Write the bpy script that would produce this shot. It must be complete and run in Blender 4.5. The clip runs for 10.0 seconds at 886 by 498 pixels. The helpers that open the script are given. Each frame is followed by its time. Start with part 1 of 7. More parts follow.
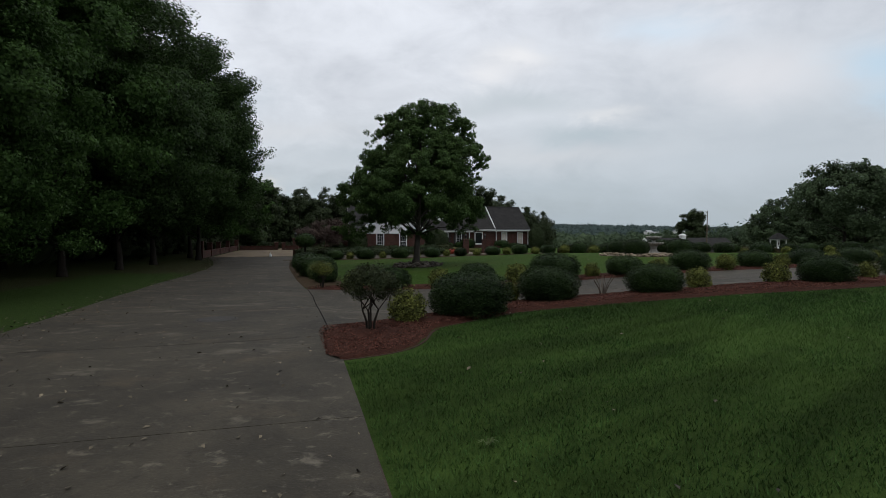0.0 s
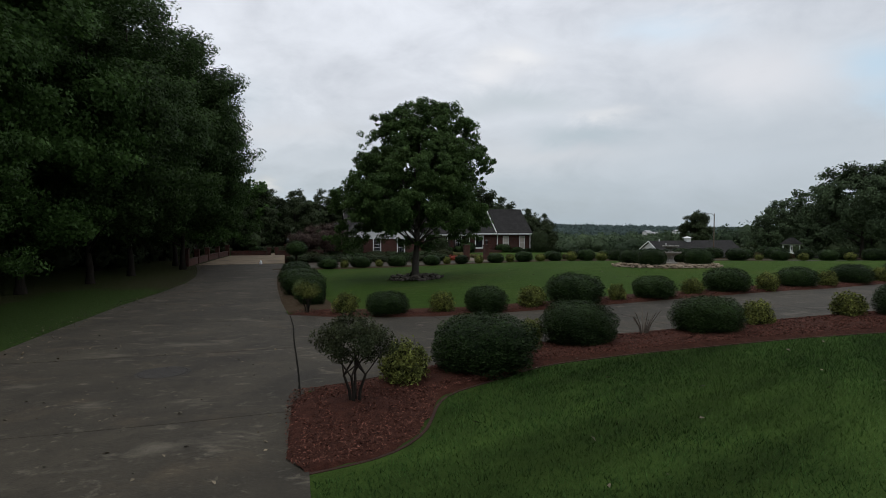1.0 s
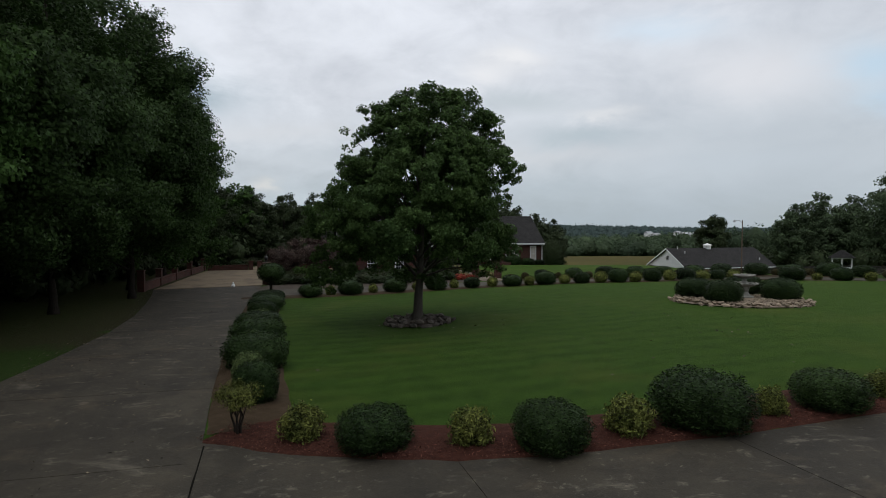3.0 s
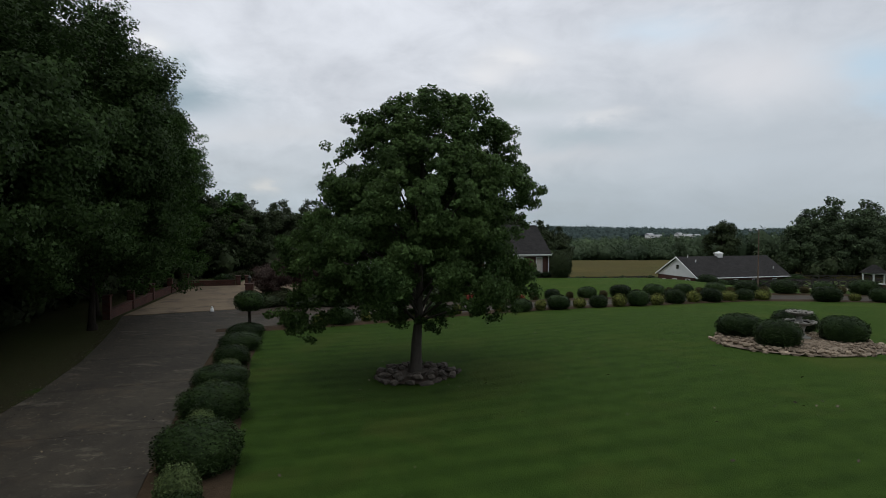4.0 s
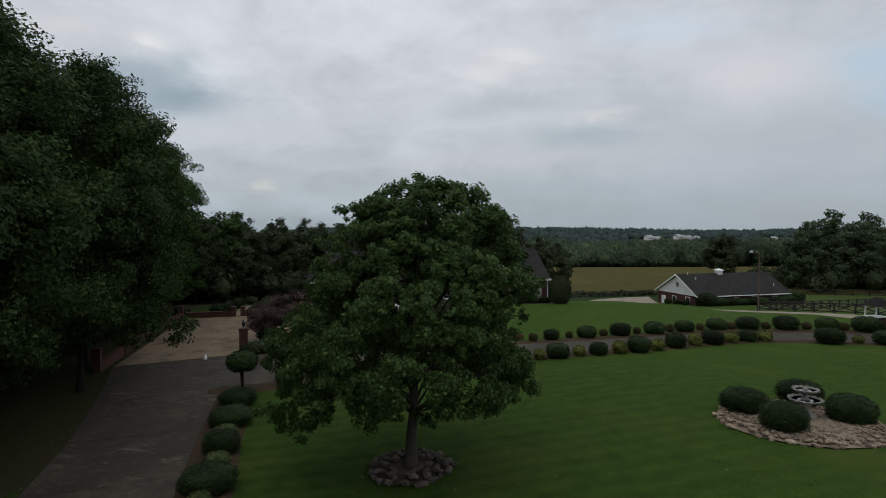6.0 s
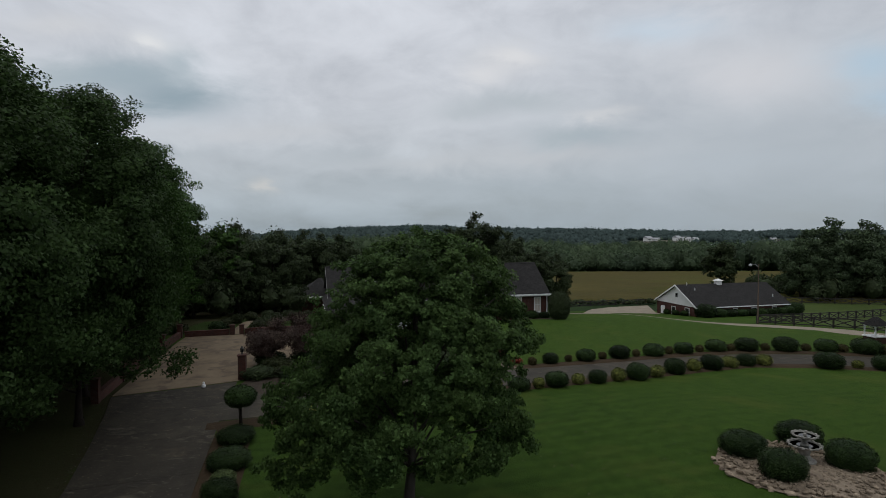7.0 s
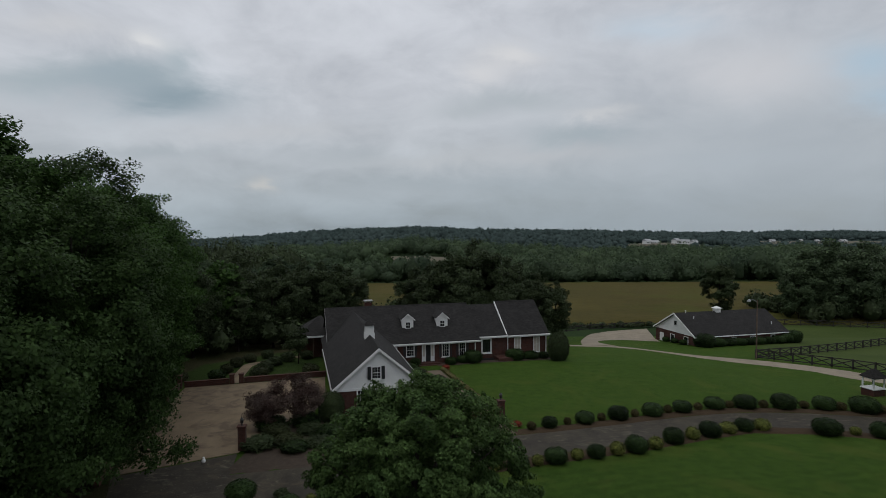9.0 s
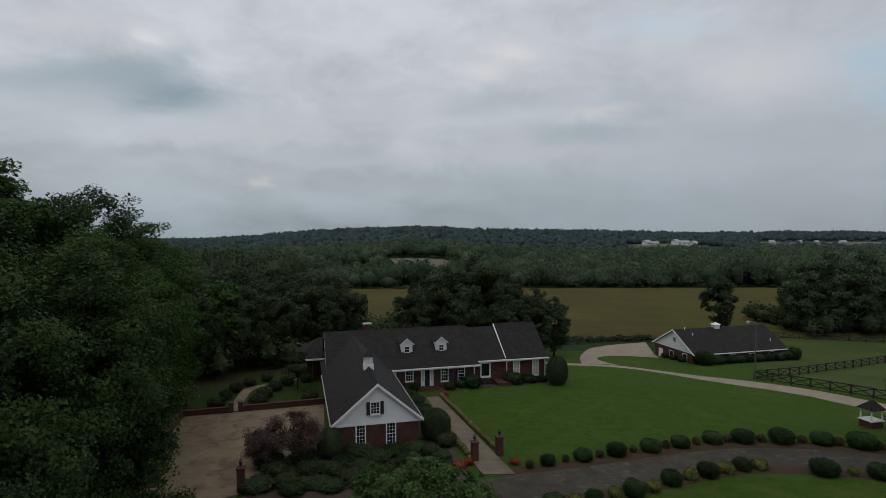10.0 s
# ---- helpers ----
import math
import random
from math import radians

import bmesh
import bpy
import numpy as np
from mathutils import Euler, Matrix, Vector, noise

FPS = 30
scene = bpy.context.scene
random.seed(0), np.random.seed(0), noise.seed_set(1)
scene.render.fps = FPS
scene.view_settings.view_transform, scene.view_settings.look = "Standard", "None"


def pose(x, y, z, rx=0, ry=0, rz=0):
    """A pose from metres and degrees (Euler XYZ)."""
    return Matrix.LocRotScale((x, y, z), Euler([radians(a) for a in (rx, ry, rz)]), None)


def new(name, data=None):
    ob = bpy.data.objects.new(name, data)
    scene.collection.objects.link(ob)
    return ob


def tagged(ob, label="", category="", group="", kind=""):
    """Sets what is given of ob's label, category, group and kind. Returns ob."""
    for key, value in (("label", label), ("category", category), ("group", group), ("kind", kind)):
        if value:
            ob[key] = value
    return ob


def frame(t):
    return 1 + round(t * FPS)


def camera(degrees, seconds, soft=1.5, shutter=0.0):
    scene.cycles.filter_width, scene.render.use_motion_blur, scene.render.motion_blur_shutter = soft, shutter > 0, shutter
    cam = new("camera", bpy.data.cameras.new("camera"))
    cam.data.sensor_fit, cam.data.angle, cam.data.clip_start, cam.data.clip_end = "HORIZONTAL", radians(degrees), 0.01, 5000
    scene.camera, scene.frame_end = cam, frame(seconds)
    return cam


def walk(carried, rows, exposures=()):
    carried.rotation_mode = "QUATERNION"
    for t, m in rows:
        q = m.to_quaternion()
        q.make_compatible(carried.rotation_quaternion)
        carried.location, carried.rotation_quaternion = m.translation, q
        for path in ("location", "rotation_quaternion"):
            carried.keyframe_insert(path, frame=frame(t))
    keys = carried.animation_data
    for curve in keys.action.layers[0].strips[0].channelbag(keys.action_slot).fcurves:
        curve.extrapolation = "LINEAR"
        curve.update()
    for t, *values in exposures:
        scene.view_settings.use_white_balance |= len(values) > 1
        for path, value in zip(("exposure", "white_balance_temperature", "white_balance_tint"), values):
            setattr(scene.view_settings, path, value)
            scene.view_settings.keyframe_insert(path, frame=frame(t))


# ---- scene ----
cam = camera(76.2, 10.0, soft=0.8)
METRES, EYE, TILT, LEAN, TURN = 27.0, 2.1, -2.2, 0.0, 0.0
ROWS = [
    (0.0, 0.0, 0.0, 0.0, 0.0, 0.0, 0.0),
    (0.5, -0.0026, 0.0514, 0.012, -0.13, -0.01, 0.0),
    (1.0, -0.006, 0.1076, 0.025, -0.18, -0.02, 0.02),
    (1.5, -0.0115, 0.1685, 0.0381, -0.23, -0.02, 0.04),
    (2.0, -0.0172, 0.2363, 0.0511, -0.27, -0.01, 0.08),
    (2.5, -0.0223, 0.3143, 0.0648, -0.3, -0.02, 0.07),
    (4.0, -0.0297, 0.5714, 0.1331, -0.31, 0.1, 0.1),
    (4.5, -0.028, 0.5905, 0.1678, -0.35, 0.1, 0.11),
    (5.0, -0.0266, 0.5926, 0.1987, -0.35, 0.1, 0.13),
    (5.5, -0.0259, 0.5952, 0.2258, -0.38, 0.07, 0.16),
    (7.0, -0.0233, 0.5994, 0.3259, -0.47, 0.04, 0.17),
    (7.5, -0.0236, 0.6004, 0.3708, -0.49, 0.02, 0.18),
    (8.0, -0.0232, 0.5997, 0.4185, -0.52, -0.02, 0.17),
    (8.5, -0.0231, 0.5981, 0.4689, -0.54, -0.03, 0.2),
    (9.0, -0.0227, 0.596, 0.5228, -0.55, -0.07, 0.23),
    (9.5, -0.021, 0.5947, 0.5811, -0.55, -0.15, 0.22),
    (10.0, -0.0201, 0.5947, 0.644, -0.58, -0.26, 0.12),
]
walk(cam, [(t, pose(0, 0, EYE, TILT, LEAN, TURN) @ pose(METRES * x, METRES * y, METRES * z, 90 + pitch, roll, yaw)) for t, x, y, z, yaw, pitch, roll in ROWS],
     exposures=[(0.0, 0.19), (2.5, 0.20), (4.0, 0.10), (5.5, -0.02), (7.5, -0.12), (10.0, -0.22)])

# ---- sky and sun: a bright overcast ----
SUN_ELEVATION, SUN_TURN = 70.0, 215.0
world = bpy.data.worlds.new("world")
scene.world = world
world.use_nodes = True


def link(tree, a, b):
    tree.links.new(a, b)


def node(tree, kind, **values):
    n = tree.nodes.new(kind)
    for k, v in values.items():
        n.inputs[k.replace("_", " ")].default_value = v
    return n


def maths(tree, op, a, b=None):
    n = tree.nodes.new("ShaderNodeMath")
    n.operation = op
    for i, v in enumerate((a, b)):
        if v is None:
            continue
        if isinstance(v, (int, float)):
            n.inputs[i].default_value = v
        else:
            link(tree, v, n.inputs[i])
    return n.outputs[0]


def blend(tree, fac, a, b, mode="MIX"):
    n = tree.nodes.new("ShaderNodeMixRGB")
    n.blend_type = mode
    for i, v in enumerate((fac, a, b)):
        if isinstance(v, (int, float)):
            n.inputs[i].default_value = v
        elif isinstance(v, tuple):
            n.inputs[i].default_value = (*v, 1.0)
        else:
            link(tree, v, n.inputs[i])
    return n.outputs[0]


def ramp(tree, fac, stops):
    n = tree.nodes.new("ShaderNodeValToRGB")
    e = n.color_ramp.elements
    while len(e) < len(stops):
        e.new(0.5)
    for k, (p, c) in zip(e, stops):
        k.position = p
        k.color = (c, c, c, 1) if isinstance(c, (int, float)) else (*c, 1)
    link(tree, fac, n.inputs[0])
    return n.outputs[0]


def build_sky():
    """A bright soft overcast: broad grey cloud with a few lighter heaps, darker bases and one thin blue gap."""
    tr = world.node_tree
    back = tr.nodes["Background"]
    coord = tr.nodes.new("ShaderNodeTexCoord").outputs["Generated"]
    sep = tr.nodes.new("ShaderNodeSeparateXYZ")
    link(tr, coord, sep.inputs[0])
    up = maths(tr, "MAXIMUM", sep.outputs[2], 0.0)
    den = maths(tr, "ADD", up, 0.34)
    com = tr.nodes.new("ShaderNodeCombineXYZ")
    link(tr, maths(tr, "DIVIDE", sep.outputs[0], den), com.inputs[0])
    link(tr, maths(tr, "DIVIDE", sep.outputs[1], den), com.inputs[1])
    big = node(tr, "ShaderNodeTexNoise", Scale=1.5, Detail=5.0, Roughness=0.5, Distortion=0.3)
    fine = node(tr, "ShaderNodeTexNoise", Scale=7.0, Detail=7.0, Roughness=0.6, Distortion=0.4)
    flat = tr.nodes.new("ShaderNodeMapping")
    flat.inputs["Scale"].default_value = (1.0, 1.0, 2.0)
    link(tr, coord, flat.inputs["Vector"])
    link(tr, com.outputs[0], big.inputs["Vector"])
    link(tr, flat.outputs[0], fine.inputs["Vector"])
    mixed = maths(tr, "ADD", maths(tr, "MULTIPLY", big.outputs["Fac"], 0.6), maths(tr, "MULTIPLY", fine.outputs["Fac"], 0.4))
    tone = ramp(tr, mixed, [(0.36, 0.82), (0.5, 1.0), (0.64, 1.15)])
    base = ramp(tr, up, [(0.0, (0.355, 0.415, 0.46)), (0.05, (0.43, 0.485, 0.53)), (0.12, (0.53, 0.573, 0.620)), (0.22, (0.618, 0.65, 0.705)), (0.42, (0.67, 0.70, 0.763)), (0.70, (0.84, 0.875, 0.93)), (1.0, (0.98, 1.01, 1.06))])
    cloud = blend(tr, 1.0, base, tone, "MULTIPLY")
    ahead = maths(tr, "MAXIMUM", sep.outputs[1], 0.15)
    wob = maths(tr, "MULTIPLY", maths(tr, "SUBTRACT", fine.outputs["Fac"], 0.5), 0.16)
    tx = maths(tr, "ADD", maths(tr, "DIVIDE", sep.outputs[0], ahead), wob)
    tz = maths(tr, "ADD", maths(tr, "DIVIDE", sep.outputs[2], ahead), maths(tr, "MULTIPLY", wob, 0.45))
    heaps = [(0.50, 0.02, 0.45, 0.06, (0.32, 0.375, 0.415), 0.6), (0.62, 0.15, 0.36, 0.20, (0.43, 0.48, 0.53), 0.72),
             (-0.70, 0.265, 0.14, 0.026, (0.44, 0.51, 0.555), 0.8), (-0.55, 0.258, 0.14, 0.036, (0.38, 0.46, 0.515), 0.9), (-0.46, 0.226, 0.11, 0.030, (0.30, 0.385, 0.445), 0.95), (-0.445, 0.29, 0.040, 0.035, (0.43, 0.51, 0.565), 0.75), (-0.50, 0.326, 0.05, 0.018, (0.80, 0.815, 0.83), 0.9), (-0.66, 0.35, 0.08, 0.02, (0.70, 0.71, 0.73), 0.6), (-0.50, 0.131, 0.10, 0.012, (0.44, 0.495, 0.54), 0.7),
             (-0.30, 0.165, 0.14, 0.016, (0.60, 0.62, 0.65), 0.5), (-0.31, 0.072, 0.030, 0.010, (0.68, 0.665, 0.635), 0.6), (-0.16, 0.125, 0.12, 0.014, (0.45, 0.50, 0.545), 0.55), (-0.05, 0.075, 0.16, 0.012, (0.41, 0.465, 0.51), 0.5), (0.02, 0.115, 0.14, 0.016, (0.58, 0.605, 0.635), 0.45),
             (0.135, 0.300, 0.055, 0.024, (0.78, 0.785, 0.80), 0.85), (0.085, 0.268, 0.040, 0.022, (0.76, 0.765, 0.785), 0.7), (0.14, 0.222, 0.10, 0.022, (0.46, 0.515, 0.555), 0.75), (0.06, 0.205, 0.05, 0.018, (0.48, 0.53, 0.57), 0.6), (0.29, 0.200, 0.045, 0.010, (0.68, 0.695, 0.715), 0.7), (0.25, 0.163, 0.095, 0.019, (0.42, 0.485, 0.53), 0.85), (0.20, 0.13, 0.14, 0.014, (0.58, 0.60, 0.63), 0.5), (0.16, 0.07, 0.16, 0.02, (0.42, 0.48, 0.53), 0.5),
             (0.76, 0.285, 0.075, 0.035, (0.45, 0.60, 0.73), 0.85), (0.80, 0.225, 0.07, 0.025, (0.45, 0.60, 0.73), 0.7), (0.40, 0.352, 0.09, 0.022, (0.56, 0.67, 0.78), 0.7), (0.56, 0.27, 0.14, 0.05, (0.68, 0.685, 0.72), 0.65), (0.52, 0.12, 0.18, 0.016, (0.47, 0.525, 0.58), 0.5)]
    for x0, z0, sx, sz, colour, weight in heaps:
        a = maths(tr, "DIVIDE", maths(tr, "SUBTRACT", tx, x0), sx)
        b = maths(tr, "DIVIDE", maths(tr, "SUBTRACT", tz, z0), sz)
        r = maths(tr, "ADD", maths(tr, "MULTIPLY", a, a), maths(tr, "MULTIPLY", b, b))
        k = maths(tr, "MULTIPLY", maths(tr, "EXPONENT", maths(tr, "MULTIPLY", r, -1.0)), weight)
        cloud = blend(tr, k, cloud, colour)
    sky = tr.nodes.new("ShaderNodeTexSky")
    sky.sky_type = "NISHITA"
    sky.sun_disc = False
    sky.sun_elevation, sky.sun_rotation = radians(SUN_ELEVATION), radians(SUN_TURN)
    clear = blend(tr, 1.0, sky.outputs[0], (0.1, 0.1, 0.1), "MULTIPLY")
    thin = ramp(tr, mixed, [(0.30, 0.88), (0.46, 0.97), (0.55, 1.0)])
    link(tr, blend(tr, thin, clear, cloud), back.inputs["Color"])
    back.inputs["Strength"].default_value = 1.0


build_sky()
sun_data = bpy.data.lights.new("sun", "SUN")
sun_data.energy, sun_data.angle, sun_data.color = 0.4, radians(25), (1.0, 0.96, 0.9)
sun = new("sun", sun_data)
sun.matrix_world = pose(0, 0, 60, 90 - SUN_ELEVATION, 0, 180 - SUN_TURN)


# ---- materials ----
def surface(name, dark, light, scale=4.0, rough=0.8, bump=0.3, fine=40.0, island=0.0, each=0.0, stain=None, spec=0.3, metal=0.0, stretch=(1, 1, 1), translucent=0.0, bump_size=0.02):
    m = bpy.data.materials.new(name)
    m.use_nodes = True
    tr = m.node_tree
    p = tr.nodes["Principled BSDF"]
    pos = tr.nodes.new("ShaderNodeNewGeometry").outputs["Position"]
    mp = tr.nodes.new("ShaderNodeMapping")
    mp.inputs["Scale"].default_value = stretch
    link(tr, pos, mp.inputs["Vector"])
    n1 = node(tr, "ShaderNodeTexNoise", Scale=scale, Detail=6.0, Roughness=0.6)
    n2 = node(tr, "ShaderNodeTexNoise", Scale=fine, Detail=4.0, Roughness=0.65)
    link(tr, mp.outputs[0], n1.inputs["Vector"])
    link(tr, mp.outputs[0], n2.inputs["Vector"])
    f = maths(tr, "ADD", maths(tr, "MULTIPLY", n1.outputs["Fac"], 0.6), maths(tr, "MULTIPLY", n2.outputs["Fac"], 0.4))
    f = ramp(tr, f, [(0.32, 0.0), (0.68, 1.0)])
    col = blend(tr, f, dark, light)
    if island:
        g = tr.nodes.new("ShaderNodeNewGeometry")
        v = maths(tr, "ADD", maths(tr, "MULTIPLY", g.outputs["Random Per Island"], 2 * island), 1 - island)
        col = blend(tr, 1.0, col, v, "MULTIPLY")
    if each:
        o = tr.nodes.new("ShaderNodeObjectInfo")
        v = maths(tr, "ADD", maths(tr, "MULTIPLY", o.outputs["Random"], 2 * each), 1 - each)
        col = blend(tr, 1.0, col, v, "MULTIPLY")
    if stain:
        n3 = node(tr, "ShaderNodeTexNoise", Scale=stain[1], Detail=5.0, Roughness=0.6, Distortion=0.6)
        link(tr, pos, n3.inputs["Vector"])
        col = blend(tr, ramp(tr, n3.outputs["Fac"], [(stain[2], 0.0), (stain[2] + 0.14, stain[3])]), col, stain[0])
    link(tr, col, p.inputs["Base Color"])
    p.inputs["Roughness"].default_value = rough
    p.inputs["Metallic"].default_value = metal
    p.inputs["Specular IOR Level"].default_value = spec
    if bump:
        b = node(tr, "ShaderNodeBump", Strength=bump, Distance=bump_size)
        link(tr, n2.outputs["Fac"], b.inputs["Height"])
        link(tr, b.outputs[0], p.inputs["Normal"])
    if translucent:
        t = tr.nodes.new("ShaderNodeBsdfTranslucent")
        link(tr, col, t.inputs["Color"])
        mx = tr.nodes.new("ShaderNodeMixShader")
        mx.inputs[0].default_value = translucent
        link(tr, p.outputs[0], mx.inputs[1])
        link(tr, t.outputs[0], mx.inputs[2])
        link(tr, mx.outputs[0], tr.nodes["Material Output"].inputs["Surface"])
    return m


def lawn_material():
    m = surface("lawn_grass", (0.0158, 0.0340, 0.0062), (0.0325, 0.0620, 0.0106), scale=1.3, rough=0.9, bump=0.8, fine=34.0, stain=((0.044, 0.060, 0.013), 0.22, 0.52, 0.6), spec=0.03, bump_size=0.05)
    tr = m.node_tree
    p = tr.nodes["Principled BSDF"]
    col = p.inputs["Base Color"].links[0].from_socket
    pos = tr.nodes.new("ShaderNodeNewGeometry").outputs["Position"]
    mp = tr.nodes.new("ShaderNodeMapping")
    mp.inputs["Rotation"].default_value = (0, 0, radians(-14))
    link(tr, pos, mp.inputs["Vector"])
    w = node(tr, "ShaderNodeTexWave", Scale=0.30, Distortion=2.0, Detail=2.0)
    w.inputs["Detail Scale"].default_value = 0.4
    w.bands_direction = "Y"
    link(tr, mp.outputs[0], w.inputs["Vector"])
    # Mowing stripes fade where the lawn colour carries painted light.
    lightened = tr.nodes.new("ShaderNodeAttribute")
    lightened.attribute_name = "lightened"
    col = blend(tr, maths(tr, "SUBTRACT", 1.0, lightened.outputs["Fac"]), col, blend(tr, 1.0, col, ramp(tr, w.outputs["Fac"], [(0.25, 0.91), (0.75, 1.09)]), "MULTIPLY"))
    link(tr, col, p.inputs["Base Color"])
    return m


LAWN = lawn_material()
THATCH = surface("lawn_thatch", (0.018, 0.034, 0.0078), (0.036, 0.062, 0.013), scale=1.3, rough=0.95, bump=0.8, fine=30.0, spec=0.03, bump_size=0.04)


def woodland_floor(m):
    """Thin turf and dark rotted leaves under the trees, tree shade put into both colours, by how far each spot lies
    into the woods.
    """
    tr = m.node_tree
    p = tr.nodes["Principled BSDF"]
    col = p.inputs["Base Color"].links[0].from_socket
    pos = tr.nodes.new("ShaderNodeNewGeometry").outputs["Position"]
    # Paler lawn to the right and far off: brighter light put into the colour.
    lightened = tr.nodes.new("ShaderNodeAttribute")
    lightened.attribute_name = "lightened"
    col = blend(tr, lightened.outputs["Fac"], col, blend(tr, 1.0, col, (1.36, 1.28, 1.20), "MULTIPLY"))
    # Both colour pairs are ground cover darkened by painted tree shade.
    for name, dark, light in (("verge_shade", (0.013, 0.026, 0.007), (0.032, 0.050, 0.013)), ("mould_shade", (0.017, 0.015, 0.009), (0.044, 0.037, 0.021))):
        at = tr.nodes.new("ShaderNodeAttribute")
        at.attribute_name = name
        n1 = node(tr, "ShaderNodeTexNoise", Scale=1.1, Detail=6.0, Roughness=0.65)
        n2 = node(tr, "ShaderNodeTexNoise", Scale=14.0, Detail=4.0, Roughness=0.65)
        link(tr, pos, n1.inputs["Vector"])
        link(tr, pos, n2.inputs["Vector"])
        mask = maths(tr, "ADD", at.outputs["Fac"], maths(tr, "MULTIPLY", maths(tr, "SUBTRACT", n1.outputs["Fac"], 0.5), 0.8))
        col = blend(tr, ramp(tr, mask, [(0.38, 0.0), (0.62, 1.0)]), col, blend(tr, ramp(tr, n2.outputs["Fac"], [(0.35, 0.0), (0.65, 1.0)]), dark, light))
    link(tr, col, p.inputs["Base Color"])


woodland_floor(LAWN)
LAWN.node_tree.nodes["Principled BSDF"].inputs["Sheen Weight"].default_value = 0.055
LAWN.node_tree.nodes["Principled BSDF"].inputs["Sheen Roughness"].default_value = 0.3
LAWN.node_tree.nodes["Principled BSDF"].inputs["Sheen Tint"].default_value = (0.42, 0.72, 0.16, 1.0)
BLADE = surface("grass_blade", (0.018, 0.045, 0.0115), (0.047, 0.088, 0.0235), scale=1.2, rough=0.7, bump=0, fine=9.0, island=0.55, spec=0.04, stain=((0.054, 0.094, 0.024), 0.30, 0.48, 0.75))


def banding(m, turn, low, high):
    """Long soft lighter and darker swathes left by the mower, lying at a turn to the drive."""
    tr = m.node_tree
    p = tr.nodes["Principled BSDF"]
    col = p.inputs["Base Color"].links[0].from_socket
    mp = tr.nodes.new("ShaderNodeMapping")
    mp.vector_type = "TEXTURE"
    mp.inputs["Rotation"].default_value = (0, 0, radians(turn))
    mp.inputs["Scale"].default_value = (6.0, 1.0, 1.0)
    link(tr, tr.nodes.new("ShaderNodeNewGeometry").outputs["Position"], mp.inputs["Vector"])
    n = node(tr, "ShaderNodeTexNoise", Scale=0.75, Detail=5.0, Roughness=0.6, Distortion=0.4)
    link(tr, mp.outputs[0], n.inputs["Vector"])
    link(tr, blend(tr, 1.0, col, ramp(tr, n.outputs["Fac"], [(0.36, low), (0.64, high)]), "MULTIPLY"), p.inputs["Base Color"])


def concrete_material(name, dark, light, worn, damp, warm):
    """Weathered cast concrete: damp dark clouds, pale worn streaks across the drive, fine sand grain."""
    m = surface(name, dark, light, scale=0.55, rough=0.82, bump=0.3, fine=30.0, each=0.10, spec=0.25)
    tr = m.node_tree
    p = tr.nodes["Principled BSDF"]
    col = p.inputs["Base Color"].links[0].from_socket
    pos = tr.nodes.new("ShaderNodeNewGeometry").outputs["Position"]
    for stretch, scale, lo, hi, colour, amount in (((1.0, 0.7, 1.0), 0.22, 0.44, 0.62, damp, 0.6), ((1.0, 0.8, 1.0), 0.6, 0.47, 0.66, damp, 0.7), ((0.8, 1.0, 1.0), 1.6, 0.52, 0.68, damp, 0.5), ((0.7, 1.0, 1.0), 0.8, 0.55, 0.70, warm, 0.6), ((0.55, 1.0, 1.0), 0.75, 0.58, 0.72, worn, 0.48), ((0.7, 1.0, 1.0), 2.3, 0.59, 0.72, worn, 0.50), ((1, 1, 1), 5.5, 0.60, 0.72, worn, 0.5), ((1, 1, 1), 60.0, 0.56, 0.70, worn, 0.24), ((1, 1, 1), 9.0, 0.57, 0.70, damp, 0.6), ((1, 1, 1), 34.0, 0.62, 0.74, damp, 0.45)):
        mp = tr.nodes.new("ShaderNodeMapping")
        mp.inputs["Scale"].default_value = stretch
        mp.inputs["Location"].default_value = (scale * 3.1, scale, 0)
        link(tr, pos, mp.inputs["Vector"])
        n = node(tr, "ShaderNodeTexNoise", Scale=scale, Detail=7.0, Roughness=0.68, Distortion=0.4)
        link(tr, mp.outputs[0], n.inputs["Vector"])
        col = blend(tr, ramp(tr, n.outputs["Fac"], [(lo, 0.0), (hi, amount)]), col, colour)
    link(tr, col, p.inputs["Base Color"])
    return m


banding(BLADE, 38, 0.62, 1.34)
banding(THATCH, 38, 0.62, 1.34)
CONCRETE = concrete_material("drive_concrete", (0.0272, 0.0230, 0.0156), (0.0510, 0.0434, 0.0298), (0.190, 0.168, 0.128), (0.0135, 0.0112, 0.0077), (0.070, 0.053, 0.033))
PAD_CONCRETE = surface("pad_concrete", (0.118, 0.088, 0.055), (0.205, 0.155, 0.100), scale=0.7, rough=0.85, bump=0.3, fine=24.0, each=0.08, stain=((0.060, 0.044, 0.032), 0.55, 0.50, 0.62), spec=0.25)
WALK = surface("walk_concrete", (0.080, 0.063, 0.045), (0.150, 0.120, 0.088), scale=0.9, rough=0.9, bump=0.4, fine=24.0, each=0.15, stain=((0.045, 0.036, 0.026), 0.5, 0.55, 0.6), spec=0.2)
LANE = surface("pale_gravel", (0.16, 0.134, 0.100), (0.26, 0.222, 0.166), scale=0.6, rough=0.95, bump=0.5, fine=12.0)
MULCH = surface("red_mulch", (0.024, 0.0095, 0.0068), (0.080, 0.030, 0.020), scale=7.0, rough=0.95, bump=1.0, fine=45.0, spec=0.1, bump_size=0.04)
CHIP = surface("bark_chip", (0.036, 0.014, 0.010), (0.150, 0.064, 0.045), scale=9.0, rough=0.9, bump=0, fine=30.0, island=0.75, spec=0.15)
